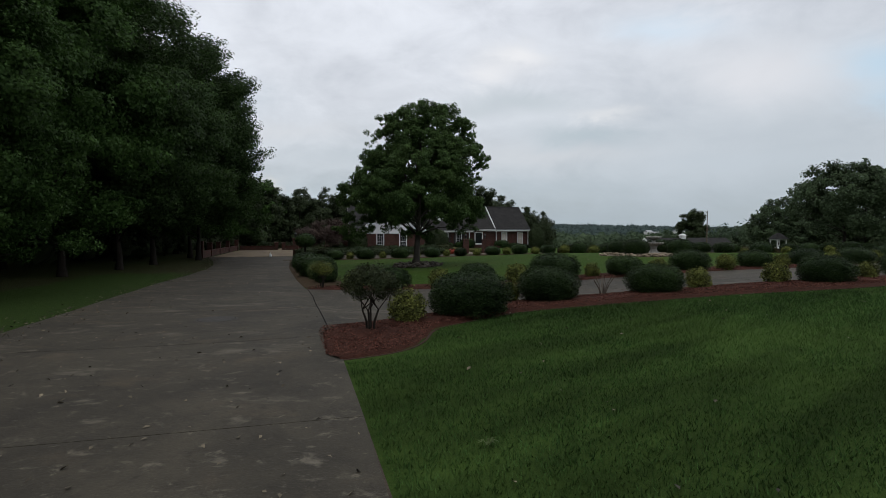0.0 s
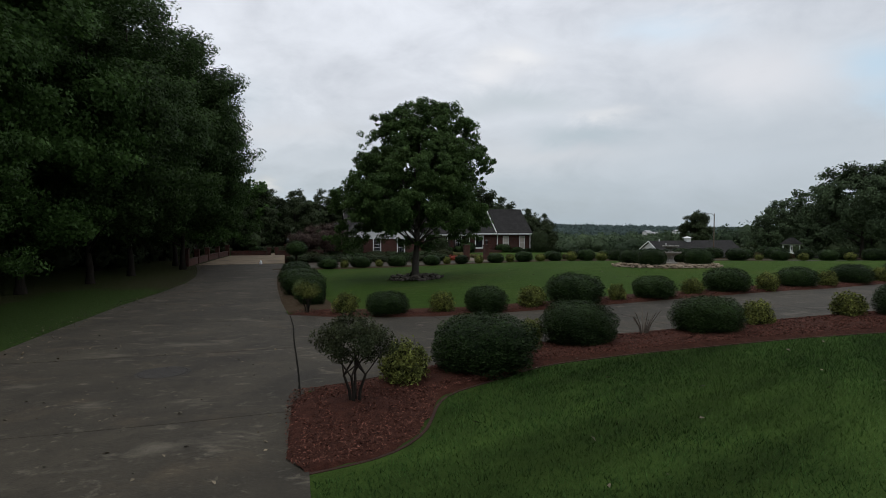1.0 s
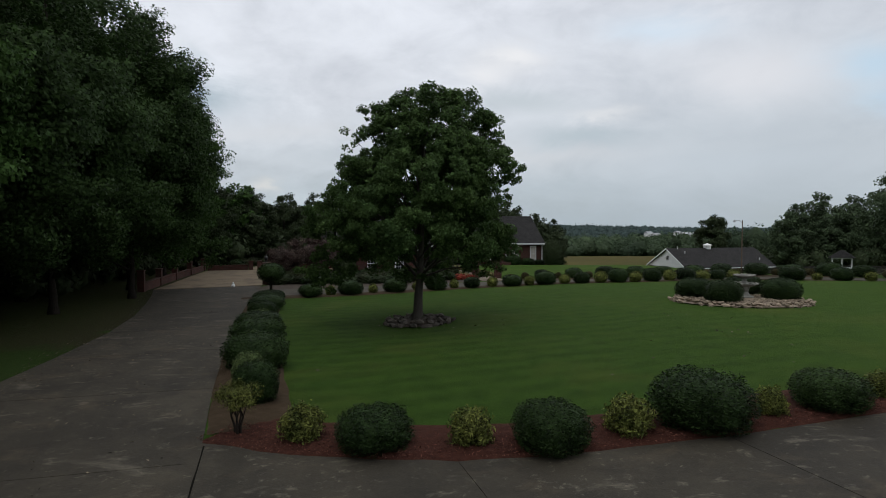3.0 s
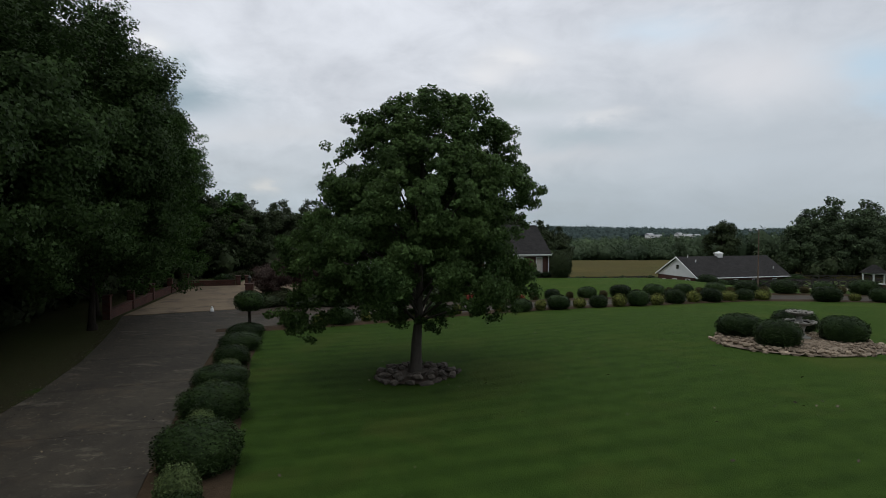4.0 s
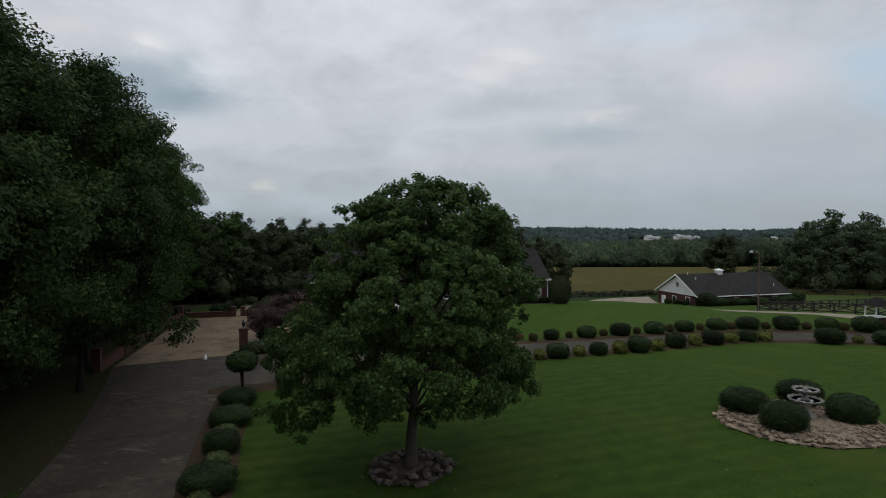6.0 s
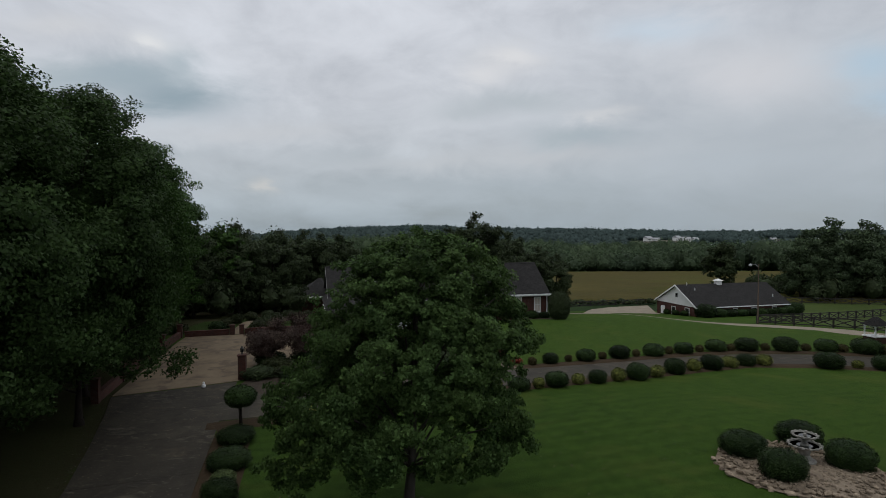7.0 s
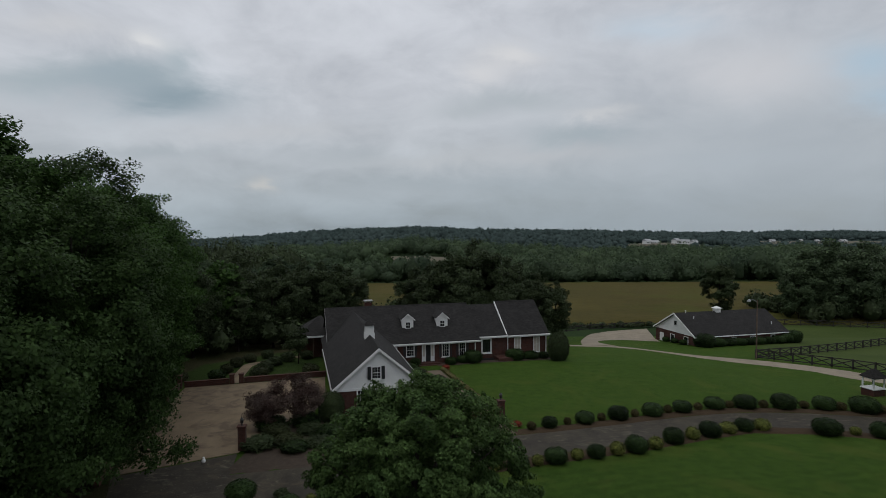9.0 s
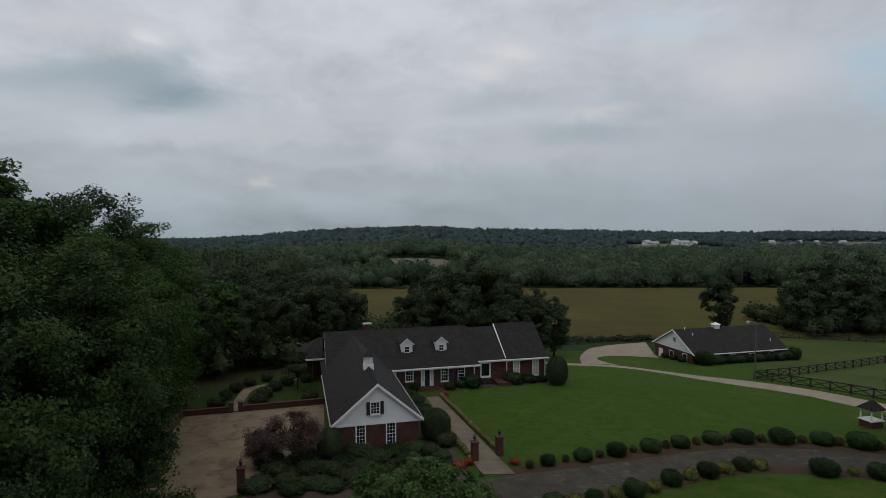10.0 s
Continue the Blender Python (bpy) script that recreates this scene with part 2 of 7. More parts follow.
EDGING = surface("mulch_edge_soil", (0.020, 0.0095, 0.007), (0.050, 0.022, 0.015), scale=5.0, rough=0.95, bump=0.6, fine=30.0)
STONE = surface("field_stone", (0.026, 0.023, 0.019), (0.115, 0.100, 0.084), scale=3.0, rough=0.9, bump=0.7, fine=22.0, each=0.3, spec=0.2)
PALE_STONE = surface("pale_bed_stone", (0.070, 0.053, 0.037), (0.28, 0.225, 0.165), scale=2.2, rough=0.9, bump=0.7, fine=18.0, island=0.3, each=0.25, spec=0.2)
BRICK_SOIL = surface("dark_soil", (0.025, 0.018, 0.013), (0.055, 0.040, 0.028), scale=3.0, rough=0.95, bump=0.7, fine=25.0)
BROWN_MULCH = surface("brown_mulch", (0.032, 0.023, 0.014), (0.064, 0.045, 0.029), scale=4.0, rough=0.95, bump=0.8, fine=25.0, spec=0.05, bump_size=0.04)
BARK = surface("tree_bark", (0.012, 0.010, 0.008), (0.032, 0.027, 0.022), scale=3.0, rough=0.95, bump=0.9, fine=14.0, stretch=(1, 1, 0.25), spec=0.1, bump_size=0.03)
MAPLE_BARK = surface("maple_bark", (0.035, 0.031, 0.027), (0.080, 0.072, 0.062), scale=3.0, rough=0.95, bump=0.8, fine=14.0, stretch=(1, 1, 0.25), spec=0.1, bump_size=0.02)
TWIG = surface("grey_twig", (0.075, 0.062, 0.050), (0.15, 0.125, 0.10), scale=6.0, rough=0.9, bump=0.3, fine=30.0)


def leaf(name, dark, light, island=0.4, rough=0.6, spec=0.08, scale=0.7, translucent=0.16):
    return surface(name, dark, light, scale=scale, rough=rough, bump=0, fine=5.0, island=island, each=0.10, spec=spec, translucent=translucent)


MAPLE = leaf("maple_leaf", (0.0250, 0.0510, 0.0160), (0.0760, 0.1240, 0.0360), translucent=0.30)
OAK = leaf("oak_leaf", (0.0190, 0.0430, 0.0105), (0.0560, 0.1060, 0.0250), translucent=0.26)
PALEGREEN = leaf("pale_green_leaf", (0.034, 0.054, 0.018), (0.105, 0.138, 0.054), island=0.5, scale=3.0)
# Greyer, lighter leaf for the grove and lawn tree: haze put into the colour.
PASTURE_LEAF = leaf("hazy_pasture_leaf", (0.029, 0.046, 0.024), (0.070, 0.100, 0.048))
DEEP = leaf("deep_green_leaf", (0.0170, 0.0340, 0.0105), (0.0450, 0.0780, 0.0220), translucent=0.22)
DARKWOOD = leaf("shaded_leaf", (0.0221, 0.0323, 0.0153), (0.0476, 0.0654, 0.0281))
BOX = leaf("holly_leaf", (0.0050, 0.0120, 0.0042), (0.031, 0.053, 0.0160), island=0.9, rough=0.5, spec=0.06)
YELLOW = leaf("yellow_green_leaf", (0.008, 0.018, 0.005), (0.170, 0.184, 0.046), island=0.92, scale=3.0)
BRONZE = leaf("bronze_green_leaf", (0.030, 0.032, 0.012), (0.085, 0.070, 0.030), island=0.5, scale=3.0)
PURPLE = leaf("purple_leaf", (0.024, 0.015, 0.013), (0.066, 0.042, 0.036), island=0.5)
PINKTIP = leaf("dusty_leaf", (0.055, 0.041, 0.035), (0.135, 0.100, 0.084), island=0.5)
RED = leaf("red_flower", (0.10, 0.020, 0.012), (0.24, 0.045, 0.026), island=0.4)
SHRUB = leaf("crape_leaf", (0.014, 0.021, 0.009), (0.045, 0.052, 0.023), island=0.5)
# Far woods and hills: distance haze put into these paler, bluer colours.
FAR = leaf("hazy_far_leaf", (0.021, 0.037, 0.024), (0.094, 0.132, 0.066), island=0.2, scale=0.03, translucent=0.35)
HILL = surface("hazy_hill_wood", (0.040, 0.058, 0.056), (0.066, 0.089, 0.083), scale=0.012, rough=1.0, bump=0, fine=0.05, spec=0.0, island=0.10)
CROP = surface("ripening_crop", (0.044, 0.039, 0.012), (0.078, 0.065, 0.019), scale=0.03, rough=0.95, bump=0.8, fine=0.5, spec=0.05, stain=((0.058, 0.062, 0.013), 0.02, 0.5, 0.8), bump_size=0.3)
VALLEY = surface("valley_ground", (0.014, 0.028, 0.010), (0.030, 0.050, 0.018), scale=0.02, rough=1.0, bump=0.4, fine=0.3, spec=0.05)
PASTURE = surface("pasture", (0.030, 0.048, 0.011), (0.056, 0.078, 0.020), scale=0.12, rough=0.95, bump=0.6, fine=3.0, spec=0.08)
STUBBLE = surface("pale_stubble", (0.075, 0.066, 0.046), (0.125, 0.112, 0.080), scale=0.03, rough=1.0, bump=0, fine=0.3)


def coursed(name, dark, light, joint, size, gap, rough, bump=0.4, spec=0.2):
    """Bricks, shingles or lap boards in courses, by a brick texture in the object's own metres."""
    m = bpy.data.materials.new(name)
    m.use_nodes = True
    tr = m.node_tree
    p = tr.nodes["Principled BSDF"]
    co = tr.nodes.new("ShaderNodeTexCoord").outputs["UV"]
    b = tr.nodes.new("ShaderNodeTexBrick")
    b.inputs["Scale"].default_value = 1.0
    b.inputs["Brick Width"].default_value, b.inputs["Row Height"].default_value = size
    b.inputs["Mortar Size"].default_value = gap
    b.inputs["Color1"].default_value, b.inputs["Color2"].default_value, b.inputs["Mortar"].default_value = (*dark, 1), (*light, 1), (*joint, 1)
    link(tr, co, b.inputs["Vector"])
    n = node(tr, "ShaderNodeTexNoise", Scale=0.9, Detail=6.0, Roughness=0.65)
    link(tr, tr.nodes.new("ShaderNodeNewGeometry").outputs["Position"], n.inputs["Vector"])
    col = blend(tr, 1.0, b.outputs["Color"], ramp(tr, n.outputs["Fac"], [(0.3, 0.72), (0.7, 1.2)]), "MULTIPLY")
    link(tr, col, p.inputs["Base Color"])
    p.inputs["Roughness"].default_value = rough
    p.inputs["Specular IOR Level"].default_value = spec
    u = node(tr, "ShaderNodeBump", Strength=bump, Distance=0.012)
    u.invert = True
    link(tr, b.outputs["Fac"], u.inputs["Height"])
    link(tr, u.outputs[0], p.inputs["Normal"])
    return m


BRICK = coursed("red_brick", (0.046, 0.0145, 0.0108), (0.080, 0.026, 0.0185), (0.066, 0.054, 0.045), (0.215, 0.075), 0.010, 0.85)
SHINGLE = coursed("dark_shingle", (0.0145, 0.0138, 0.0136), (0.0255, 0.0240, 0.0234), (0.012, 0.0115, 0.011), (0.30, 0.14), 0.008, 0.9, 0.6)
WHITE = surface("white_paint", (0.58, 0.59, 0.59), (0.70, 0.70, 0.69), scale=1.0, rough=0.5, bump=0.1, fine=12.0)
SHUTTER = surface("black_shutter", (0.016, 0.018, 0.019), (0.028, 0.030, 0.031), scale=2.0, rough=0.5, bump=0.1, fine=20.0)
BLACKFENCE = surface("black_fence_board", (0.014, 0.013, 0.012), (0.034, 0.031, 0.028), scale=2.0, rough=0.8, bump=0.4, fine=16.0)
BROWNWOOD = surface("weathered_wood", (0.060, 0.042, 0.030), (0.13, 0.095, 0.070), scale=2.0, rough=0.9, bump=0.5, fine=18.0)
IRON = surface("black_iron", (0.012, 0.012, 0.012), (0.026, 0.025, 0.024), scale=3.0, rough=0.5, bump=0.2, fine=25.0, spec=0.5)
JOINT = surface("joint_filler", (0.004, 0.0035, 0.003), (0.010, 0.009, 0.007), scale=3.0, rough=0.95, bump=0.5, fine=30.0, spec=0.05)
RUST = surface("rusted_cover", (0.012, 0.010, 0.008), (0.030, 0.026, 0.021), scale=5.0, rough=0.7, bump=0.6, fine=40.0)
GREYMETAL = surface("galvanised_metal", (0.22, 0.23, 0.24), (0.36, 0.37, 0.38), scale=2.0, rough=0.5, bump=0.1, fine=15.0, metal=0.6)
GUTTER = surface("aged_gutter", (0.20, 0.20, 0.195), (0.34, 0.34, 0.33), scale=1.5, rough=0.6, bump=0.1, fine=12.0)
TAN = surface("tan_curtain", (0.40, 0.36, 0.31), (0.52, 0.48, 0.42), scale=3.0, rough=0.9, bump=0.2, fine=15.0)
DARKROOM = surface("dark_interior", (0.010, 0.010, 0.011), (0.022, 0.021, 0.021), scale=1.0, rough=0.9, bump=0, fine=5.0)
BOWL_DARK = surface("dark_gloss", (0.012, 0.014, 0.012), (0.020, 0.024, 0.019), scale=3.0, rough=0.08, bump=0.05, fine=12.0, spec=0.5)
CAST = surface("pale_cast_stone", (0.11, 0.107, 0.094), (0.33, 0.32, 0.29), scale=6.0, rough=0.85, bump=0.5, fine=30.0)
LITTER = surface("fallen_leaf", (0.012, 0.009, 0.006), (0.17, 0.140, 0.095), scale=2.0, rough=0.8, bump=0, fine=20.0, island=0.8)


def glass_material():
    m = bpy.data.materials.new("window_glass")
    m.use_nodes = True
    p = m.node_tree.nodes["Principled BSDF"]
    p.inputs["Base Color"].default_value = (0.012, 0.014, 0.016, 1)
    p.inputs["Roughness"].default_value = 0.06
    p.inputs["Specular IOR Level"].default_value = 0.5
    return m


GLASS = glass_material()


# ---- the lie of the land ----
PROFILE_Y = (-400, -60, 5, 21, 36, 58, 85, 100, 125, 260, 330, 420, 600, 6000)
PROFILE_Z = (1.0, 0.5, 0.0, -0.34, -0.52, -0.85, -1.05, -2.6, -6.3, -9.6, -16.0, -18.0, -18.0, -18.0)


def ease(t):
    t = np.clip(t, 0, 1)
    return t * t * (3 - 2 * t)


def height(x, y):
    """Ground level: a gentle fall from the gate to the house, then down to the valley."""
    z = np.interp(y, PROFILE_Y, PROFILE_Z)
    z = z - 1.4 * ease((x - 24) / 18) * ease((y - 66) / 18) * (1 - ease((y - 100) / 25))
    return z + 0.7 * ease((x + 6) / 20) * ease((y - 4) / 10) * (1 - ease((y - 44) / 22))


# ---- mesh helpers ----
def mesh_from(name, verts, faces, material, uv=False, smooth=False):
    me = bpy.data.meshes.new(name)
    me.from_pydata([tuple(v) for v in verts], [], [tuple(f) for f in faces])
    for m in (material if isinstance(material, (list, tuple)) else [material]):
        me.materials.append(m)
    if smooth:
        me.polygons.foreach_set("use_smooth", [True] * len(me.polygons))
    if uv:
        plane_uv(me)
    me.update()
    return me


def plane_uv(me):
    """Metre-true texture coordinates on every face, courses level."""
    lay = me.uv_layers.new(name="metres")
    for p in me.polygons:
        n = p.normal
        a = Vector((0, 0, 1)).cross(n)
        a = a.normalized() if a.length > 0.05 else Vector((1, 0, 0))
        b = n.cross(a)
        for li in p.loop_indices:
            co = me.vertices[me.loops[li].vertex_index].co
            lay.data[li].uv = (co.dot(a), co.dot(b))


def fast_mesh(name, verts, quads, material):
    """A mesh of many loose four-cornered faces from numpy arrays."""
    me = bpy.data.meshes.new(name)
    nv, nf = len(verts), len(quads)
    k = quads.shape[1]
    me.vertices.add(nv)
    me.vertices.foreach_set("co", np.ascontiguousarray(verts, dtype=np.float32).ravel())
    me.loops.add(nf * k)
    me.loops.foreach_set("vertex_index", np.ascontiguousarray(quads, dtype=np.int32).ravel())
    me.polygons.add(nf)
    me.polygons.foreach_set("loop_start", np.arange(0, nf * k, k, dtype=np.int32))
    me.polygons.foreach_set("loop_total", np.full(nf, k, dtype=np.int32))
    me.materials.append(material)
    me.update(calc_edges=True)
    return me


def part(name, data, material, parent, label="", uv=False, bevel=0.0):
    """Links a bmesh or a mesh as one mesh object under a thing or a part."""
    if isinstance(data, bmesh.types.BMesh):
        if bevel:
            bmesh.ops.bevel(data, geom=list(data.edges), offset=bevel, segments=1, affect="EDGES")
        bmesh.ops.recalc_face_normals(data, faces=data.faces)
        me = bpy.data.meshes.new(name)
        data.to_mesh(me)
        data.free()
        me.materials.append(material)
        if uv:
            plane_uv(me)
    else:
        me = data
    ob = new(name, me)
    if parent is not None:
        ob.parent = parent
    return tagged(ob, label)


def box(x0, x1, y0, y1, z0, z1, bm=None):
    bm = bm or bmesh.new()
    vs = [bm.verts.new((x, y, z)) for x in (x0, x1) for y in (y0, y1) for z in (z0, z1)]
    for f in ((0, 1, 3, 2), (4, 6, 7, 5), (0, 4, 5, 1), (2, 3, 7, 6), (0, 2, 6, 4), (1, 5, 7, 3)):
        bm.faces.new([vs[i] for i in f])
    return bm


def prism(points, a, b, bm=None):
    """A solid between the outline at 'a' and the same outline moved to 'b' (functions or offsets of 3D points)."""
    bm = bm or bmesh.new()
    lo = [bm.verts.new(Vector(p) + Vector(a)) for p in points]
    hi = [bm.verts.new(Vector(p) + Vector(b)) for p in points]
    bm.faces.new(lo[::-1])
    bm.faces.new(hi)
    n = len(points)
    for i in range(n):
        bm.faces.new((lo[i], lo[(i + 1) % n], hi[(i + 1) % n], hi[i]))
    return bm


def lathe(profile, segments=16, bm=None, centre=(0, 0)):
    bm = bm or bmesh.new()
    rings = []
    for r, z in profile:
        rings.append([bm.verts.new((centre[0] + r * math.cos(2 * math.pi * i / segments), centre[1] + r * math.sin(2 * math.pi * i / segments), z)) for i in range(segments)])
    for a, b in zip(rings, rings[1:]):
        for i in range(segments):
            bm.faces.new((a[i], a[(i + 1) % segments], b[(i + 1) % segments], b[i]))
    bm.faces.new(rings[0][::-1])
    bm.faces.new(rings[-1])
    return bm


def limb(path, r0, r1, sides=7):
    """Vertices and faces of a tapered bent limb along a path of points."""
    verts, faces = [], []
    n = len(path)
    for i, p in enumerate(path):
        d = (Vector(path[min(i + 1, n - 1)]) - Vector(path[max(i - 1, 0)])).normalized()
        a = d.orthogonal().normalized()
        b = d.cross(a)
        r = r0 + (r1 - r0) * i / (n - 1)
        for k in range(sides):
            t = 2 * math.pi * k / sides
            verts.append(Vector(p) + (a * math.cos(t) + b * math.sin(t)) * r)
        if i:
            o = (i - 1) * sides
            for k in range(sides):
                faces.append((o + k, o + (k + 1) % sides, o + sides + (k + 1) % sides, o + sides + k))
    return verts, faces


def join(pieces):
    verts, faces = [], []
    for v, f in pieces:
        o = len(verts)
        verts += v
        faces += [tuple(i + o for i in q) for q in f]
    return verts, faces


def leaves(rng, centres, radii, count, size, squash=1.0, droop=0.25, aspect=0.6, corners=4):
    """Leaf faces scattered through clumps that thin out towards their edges: arrays of vertices and faces."""
    centres, radii = np.asarray(centres, float), np.asarray(radii, float)
    w = radii ** 2
    pick = rng.choice(len(radii), count, p=w / w.sum())
    d = rng.normal(size=(count, 3))
    far = np.linalg.norm(d, axis=1)[:, None]
    d *= np.minimum(1.0, 1.9 / far)
    c = centres[pick] + d * radii[pick][:, None] * np.array((0.56, 0.56, 0.56 * squash))
    out = centres[pick] - centres.mean(0)
    out /= np.linalg.norm(out, axis=1)[:, None] + 0.01
    nrm = 0.3 * d / far + 0.75 * out + rng.normal(size=(count, 3)) * 0.5 + np.array((0, 0, droop - 0.1))
    nrm /= np.linalg.norm(nrm, axis=1)[:, None]
    t = np.cross(nrm, rng.normal(size=(count, 3)))
    t /= np.linalg.norm(t, axis=1)[:, None]
    b = np.cross(nrm, t)
    s = size * (0.6 + 0.8 * rng.random(count))[:, None]
    sag = nrm * s * 0.18
    if corners == 3:
        v = np.stack([c - t * s, c - b * s * aspect * 1.2 + t * s * 0.4, c + t * s * 0.7 + b * s * aspect * 1.2], axis=1).reshape(-1, 3)
        return v, np.arange(3 * count).reshape(-1, 3)
    v = np.stack([c - t * s, c - b * s * aspect + sag, c + t * s, c + b * s * aspect + sag], axis=1).reshape(-1, 3)
    return v, np.arange(4 * count).reshape(-1, 4)


def ball(rng, centre, radius, squash=1.0, rough=0.18, rings=5, segs=8, tri=False):
    """An uneven closed clump, as vertices and quads for the shaded inside of foliage."""
    th = np.linspace(0.12, math.pi - 0.12, rings)
    ph = np.linspace(0, 2 * math.pi, segs, endpoint=False)
    T, P = np.meshgrid(th, ph, indexing="ij")
    r = radius * (1 + rough * (rng.random(T.shape) - 0.5) * 2)
    v = np.stack([np.sin(T) * np.cos(P) * r, np.sin(T) * np.sin(P) * r, np.cos(T) * r * squash], axis=-1).reshape(-1, 3) + np.asarray(centre)
    q = []
    for i in range(rings - 1):
        for j in range(segs):
            q.append((i * segs + j, i * segs + (j + 1) % segs, (i + 1) * segs + (j + 1) % segs, (i + 1) * segs + j))
    q = np.array(q)
    return v, (np.concatenate([q[:, (0, 1, 2)], q[:, (0, 2, 3)]]) if tri else q)


def merge(arrays):
    vs, qs, o = [], [], 0
    for v, q in arrays:
        vs.append(v)
        qs.append(q + o)
        o += len(v)
    return np.concatenate(vs), np.concatenate(qs)


# ---- ground, drives and beds ----
def graded(a, b, step, knees=(), far=()):
    v = list(np.arange(a, b + 0.01, step)) + list(knees) + list(far)
    return np.unique(np.round(v, 3))


def hill_rise(x, y):
    """Wooded ridges beyond the valley."""
    r = -11 * ease((-x - 130) / 380) * ease((y - 600) / 400) + 9.5 * np.exp(-((x + 22) / 75.0) ** 2) * ease((y - 418) / 50) * (1 - 0.6 * ease((y - 560) / 200)) - 70 * ease((y - 1450) / 1500) + 12 * ease((y - 620) / 620) + 2.5 * ease((y - 900) / 300) * np.sin(x * 0.0042 + 1.3) + 1.5 * ease((y - 800) / 300) * np.sin(x * 0.011 + y * 0.004)
    r = r + 8 * np.exp(-((x - 305) / 75.0) ** 2 - ((y - 775) / 60.0) ** 2)
    return r + 14 * ease((y - 640) / 230) * 0.55 * np.exp(-((x + 95) / 230.0) ** 2)


def land(x, y):
    return height(x, y) + hill_rise(x, y)


def garden_edge(y):
    """Where the woods begin behind the walled garden."""
    return np.interp(y, (72, 78, 84, 89, 97, 106, 114, 130), (-30.5, -30.5, -30.0, -27.0, -23.5, -18.5, -12, 0))


def build_ground():
    far_y = [165, 180, 200, 230, 300, 340, 380, 430, 440, 450, 460, 470, 490, 520, 560, 640, 700, 760, 820, 880, 940, 1000, 1080, 1160, 1300, 1500, 1800, 2400, 3400, 4600]
    ys = graded(-60, 150, 2.0, PROFILE_Y[1:-1], [-400, -250, -150, -100] + far_y)
    side = [130, 150, 180, 220, 260, 320, 380, 450, 520, 600, 700, 800, 950, 1100, 1400, 1800, 2600, 4000]
    xs = graded(-60, 110, 2.0, (), side + [-s for s in side] + [-80, -100])
    X, Y = np.meshgrid(xs, ys)
    Z = land(X, Y)
    v = np.stack([X, Y, Z], -1).reshape(-1, 3)
    n = len(xs)
    q = [(j * n + i, j * n + i + 1, (j + 1) * n + i + 1, (j + 1) * n + i) for j in range(len(ys) - 1) for i in range(n - 1)]
    me = mesh_from("ground", v, q, [LAWN, VALLEY, PASTURE, THATCH, HILL], smooth=True)
    cy = np.array([v[f[0]][1] + v[f[2]][1] for f in q]) / 2
    cx = np.array([v[f[0]][0] + v[f[2]][0] for f in q]) / 2
    mi = np.where((cy > 128) | (cx < -60) | (cx > 110) | (cy < -50), 1, 0)
    mi = np.where((cx > 53) & (cx < 200) & (cy > 86) & (cy < 150), 2, mi)
    # Far ground takes the hill colour, with its painted haze.
    mi = np.where(cy > 560, 4, mi)
    bed_mid = np.interp(cx, (-3, -1.5, 0, 3, 8, 14, 24), (10.5, 10.8, 12.9, 14.9, 15.8, 17.6, 23.7))
    mi = np.where((cx > -2.6) & (cx < 34) & (cy < bed_mid) & (cy > -20), 3, mi)
    edge = np.interp(Y, (-10, 9, 18.7, 27, 34.5, 46.5, 57), (-4.5, -8, -10.5, -12.4, -13.8, -18.4, -22.5))
    here = ease((Y + 40) / 6) * (1 - ease((Y - 68) / 6))
    verge_shade = ease((edge + 1.0 - X) / 2.0) * here
    # Garden lawn behind the pad: shade of the woods put in as darker turf.
    verge_shade = np.maximum(verge_shade, 0.75 * ease((Y - 73) / 4) * ease((-11.5 - X) / 5) * (1 - ease((Y - 118) / 8)))
    mould_shade = verge_shade * here * np.maximum(ease((edge - 4.0 - X) / 3.0), ease((Y - 27) / 9))
    mould_shade = np.maximum(mould_shade, ease((garden_edge(Y) + 2.0 - X) / 2.5) * ease((Y - 68) / 6))
    # How much light is painted into the lawn, rising rightwards and with distance.
    lightened = np.clip(0.15 + 0.5 * ease((X + 4) / 24) + 0.6 * ease((Y - 48) / 26), 0, 1)
    for name, values in (("verge_shade", verge_shade), ("mould_shade", mould_shade), ("lightened", lightened)):
        me.attributes.new(name, "FLOAT", "POINT").data.foreach_set("value", values.ravel().astype(np.float32))
    me.polygons.foreach_set("material_index", mi.astype(np.int32))
    return tagged(new("ground", me), "mown green lawn falling away to a wide valley", "ground", kind="structure")


build_ground()


def resample(points, n):
    p = np.array(points, float)
    s = np.concatenate([[0], np.cumsum(np.linalg.norm(np.diff(p, axis=0), axis=1))])
    t = np.linspace(0, s[-1], n)
    return np.stack([np.interp(t, s, p[:, 0]), np.interp(t, s, p[:, 1])], 1)


def stations(left, right, step):
    """Matching points along two edges, smoothed, about 'step' apart."""
    a, b = np.array(left, float), np.array(right, float)
    m = (a + b) / 2
    s = np.concatenate([[0], np.cumsum(np.linalg.norm(np.diff(m, axis=0), axis=1))])
    n = max(2, int(round(s[-1] / step)) + 1)
    t = np.linspace(0, s[-1], n)

    def smooth(e):
        out = []
        m = max(60, int(s[-1] / 0.15))
        for k in (0, 1):
            fine = np.interp(np.linspace(0, s[-1], m), s, e[:, k])
            w = 9
            pad = np.concatenate([np.linspace(2 * fine[0] - fine[w], fine[0], w), fine, np.linspace(fine[-1], 2 * fine[-1] - fine[-w], w)])
            f2 = np.convolve(pad, np.ones(w) / w, "same")[w:-w]
            out.append(np.interp(t, np.linspace(0, s[-1], m), f2))
        return np.stack(out, 1)
    return smooth(a), smooth(b)


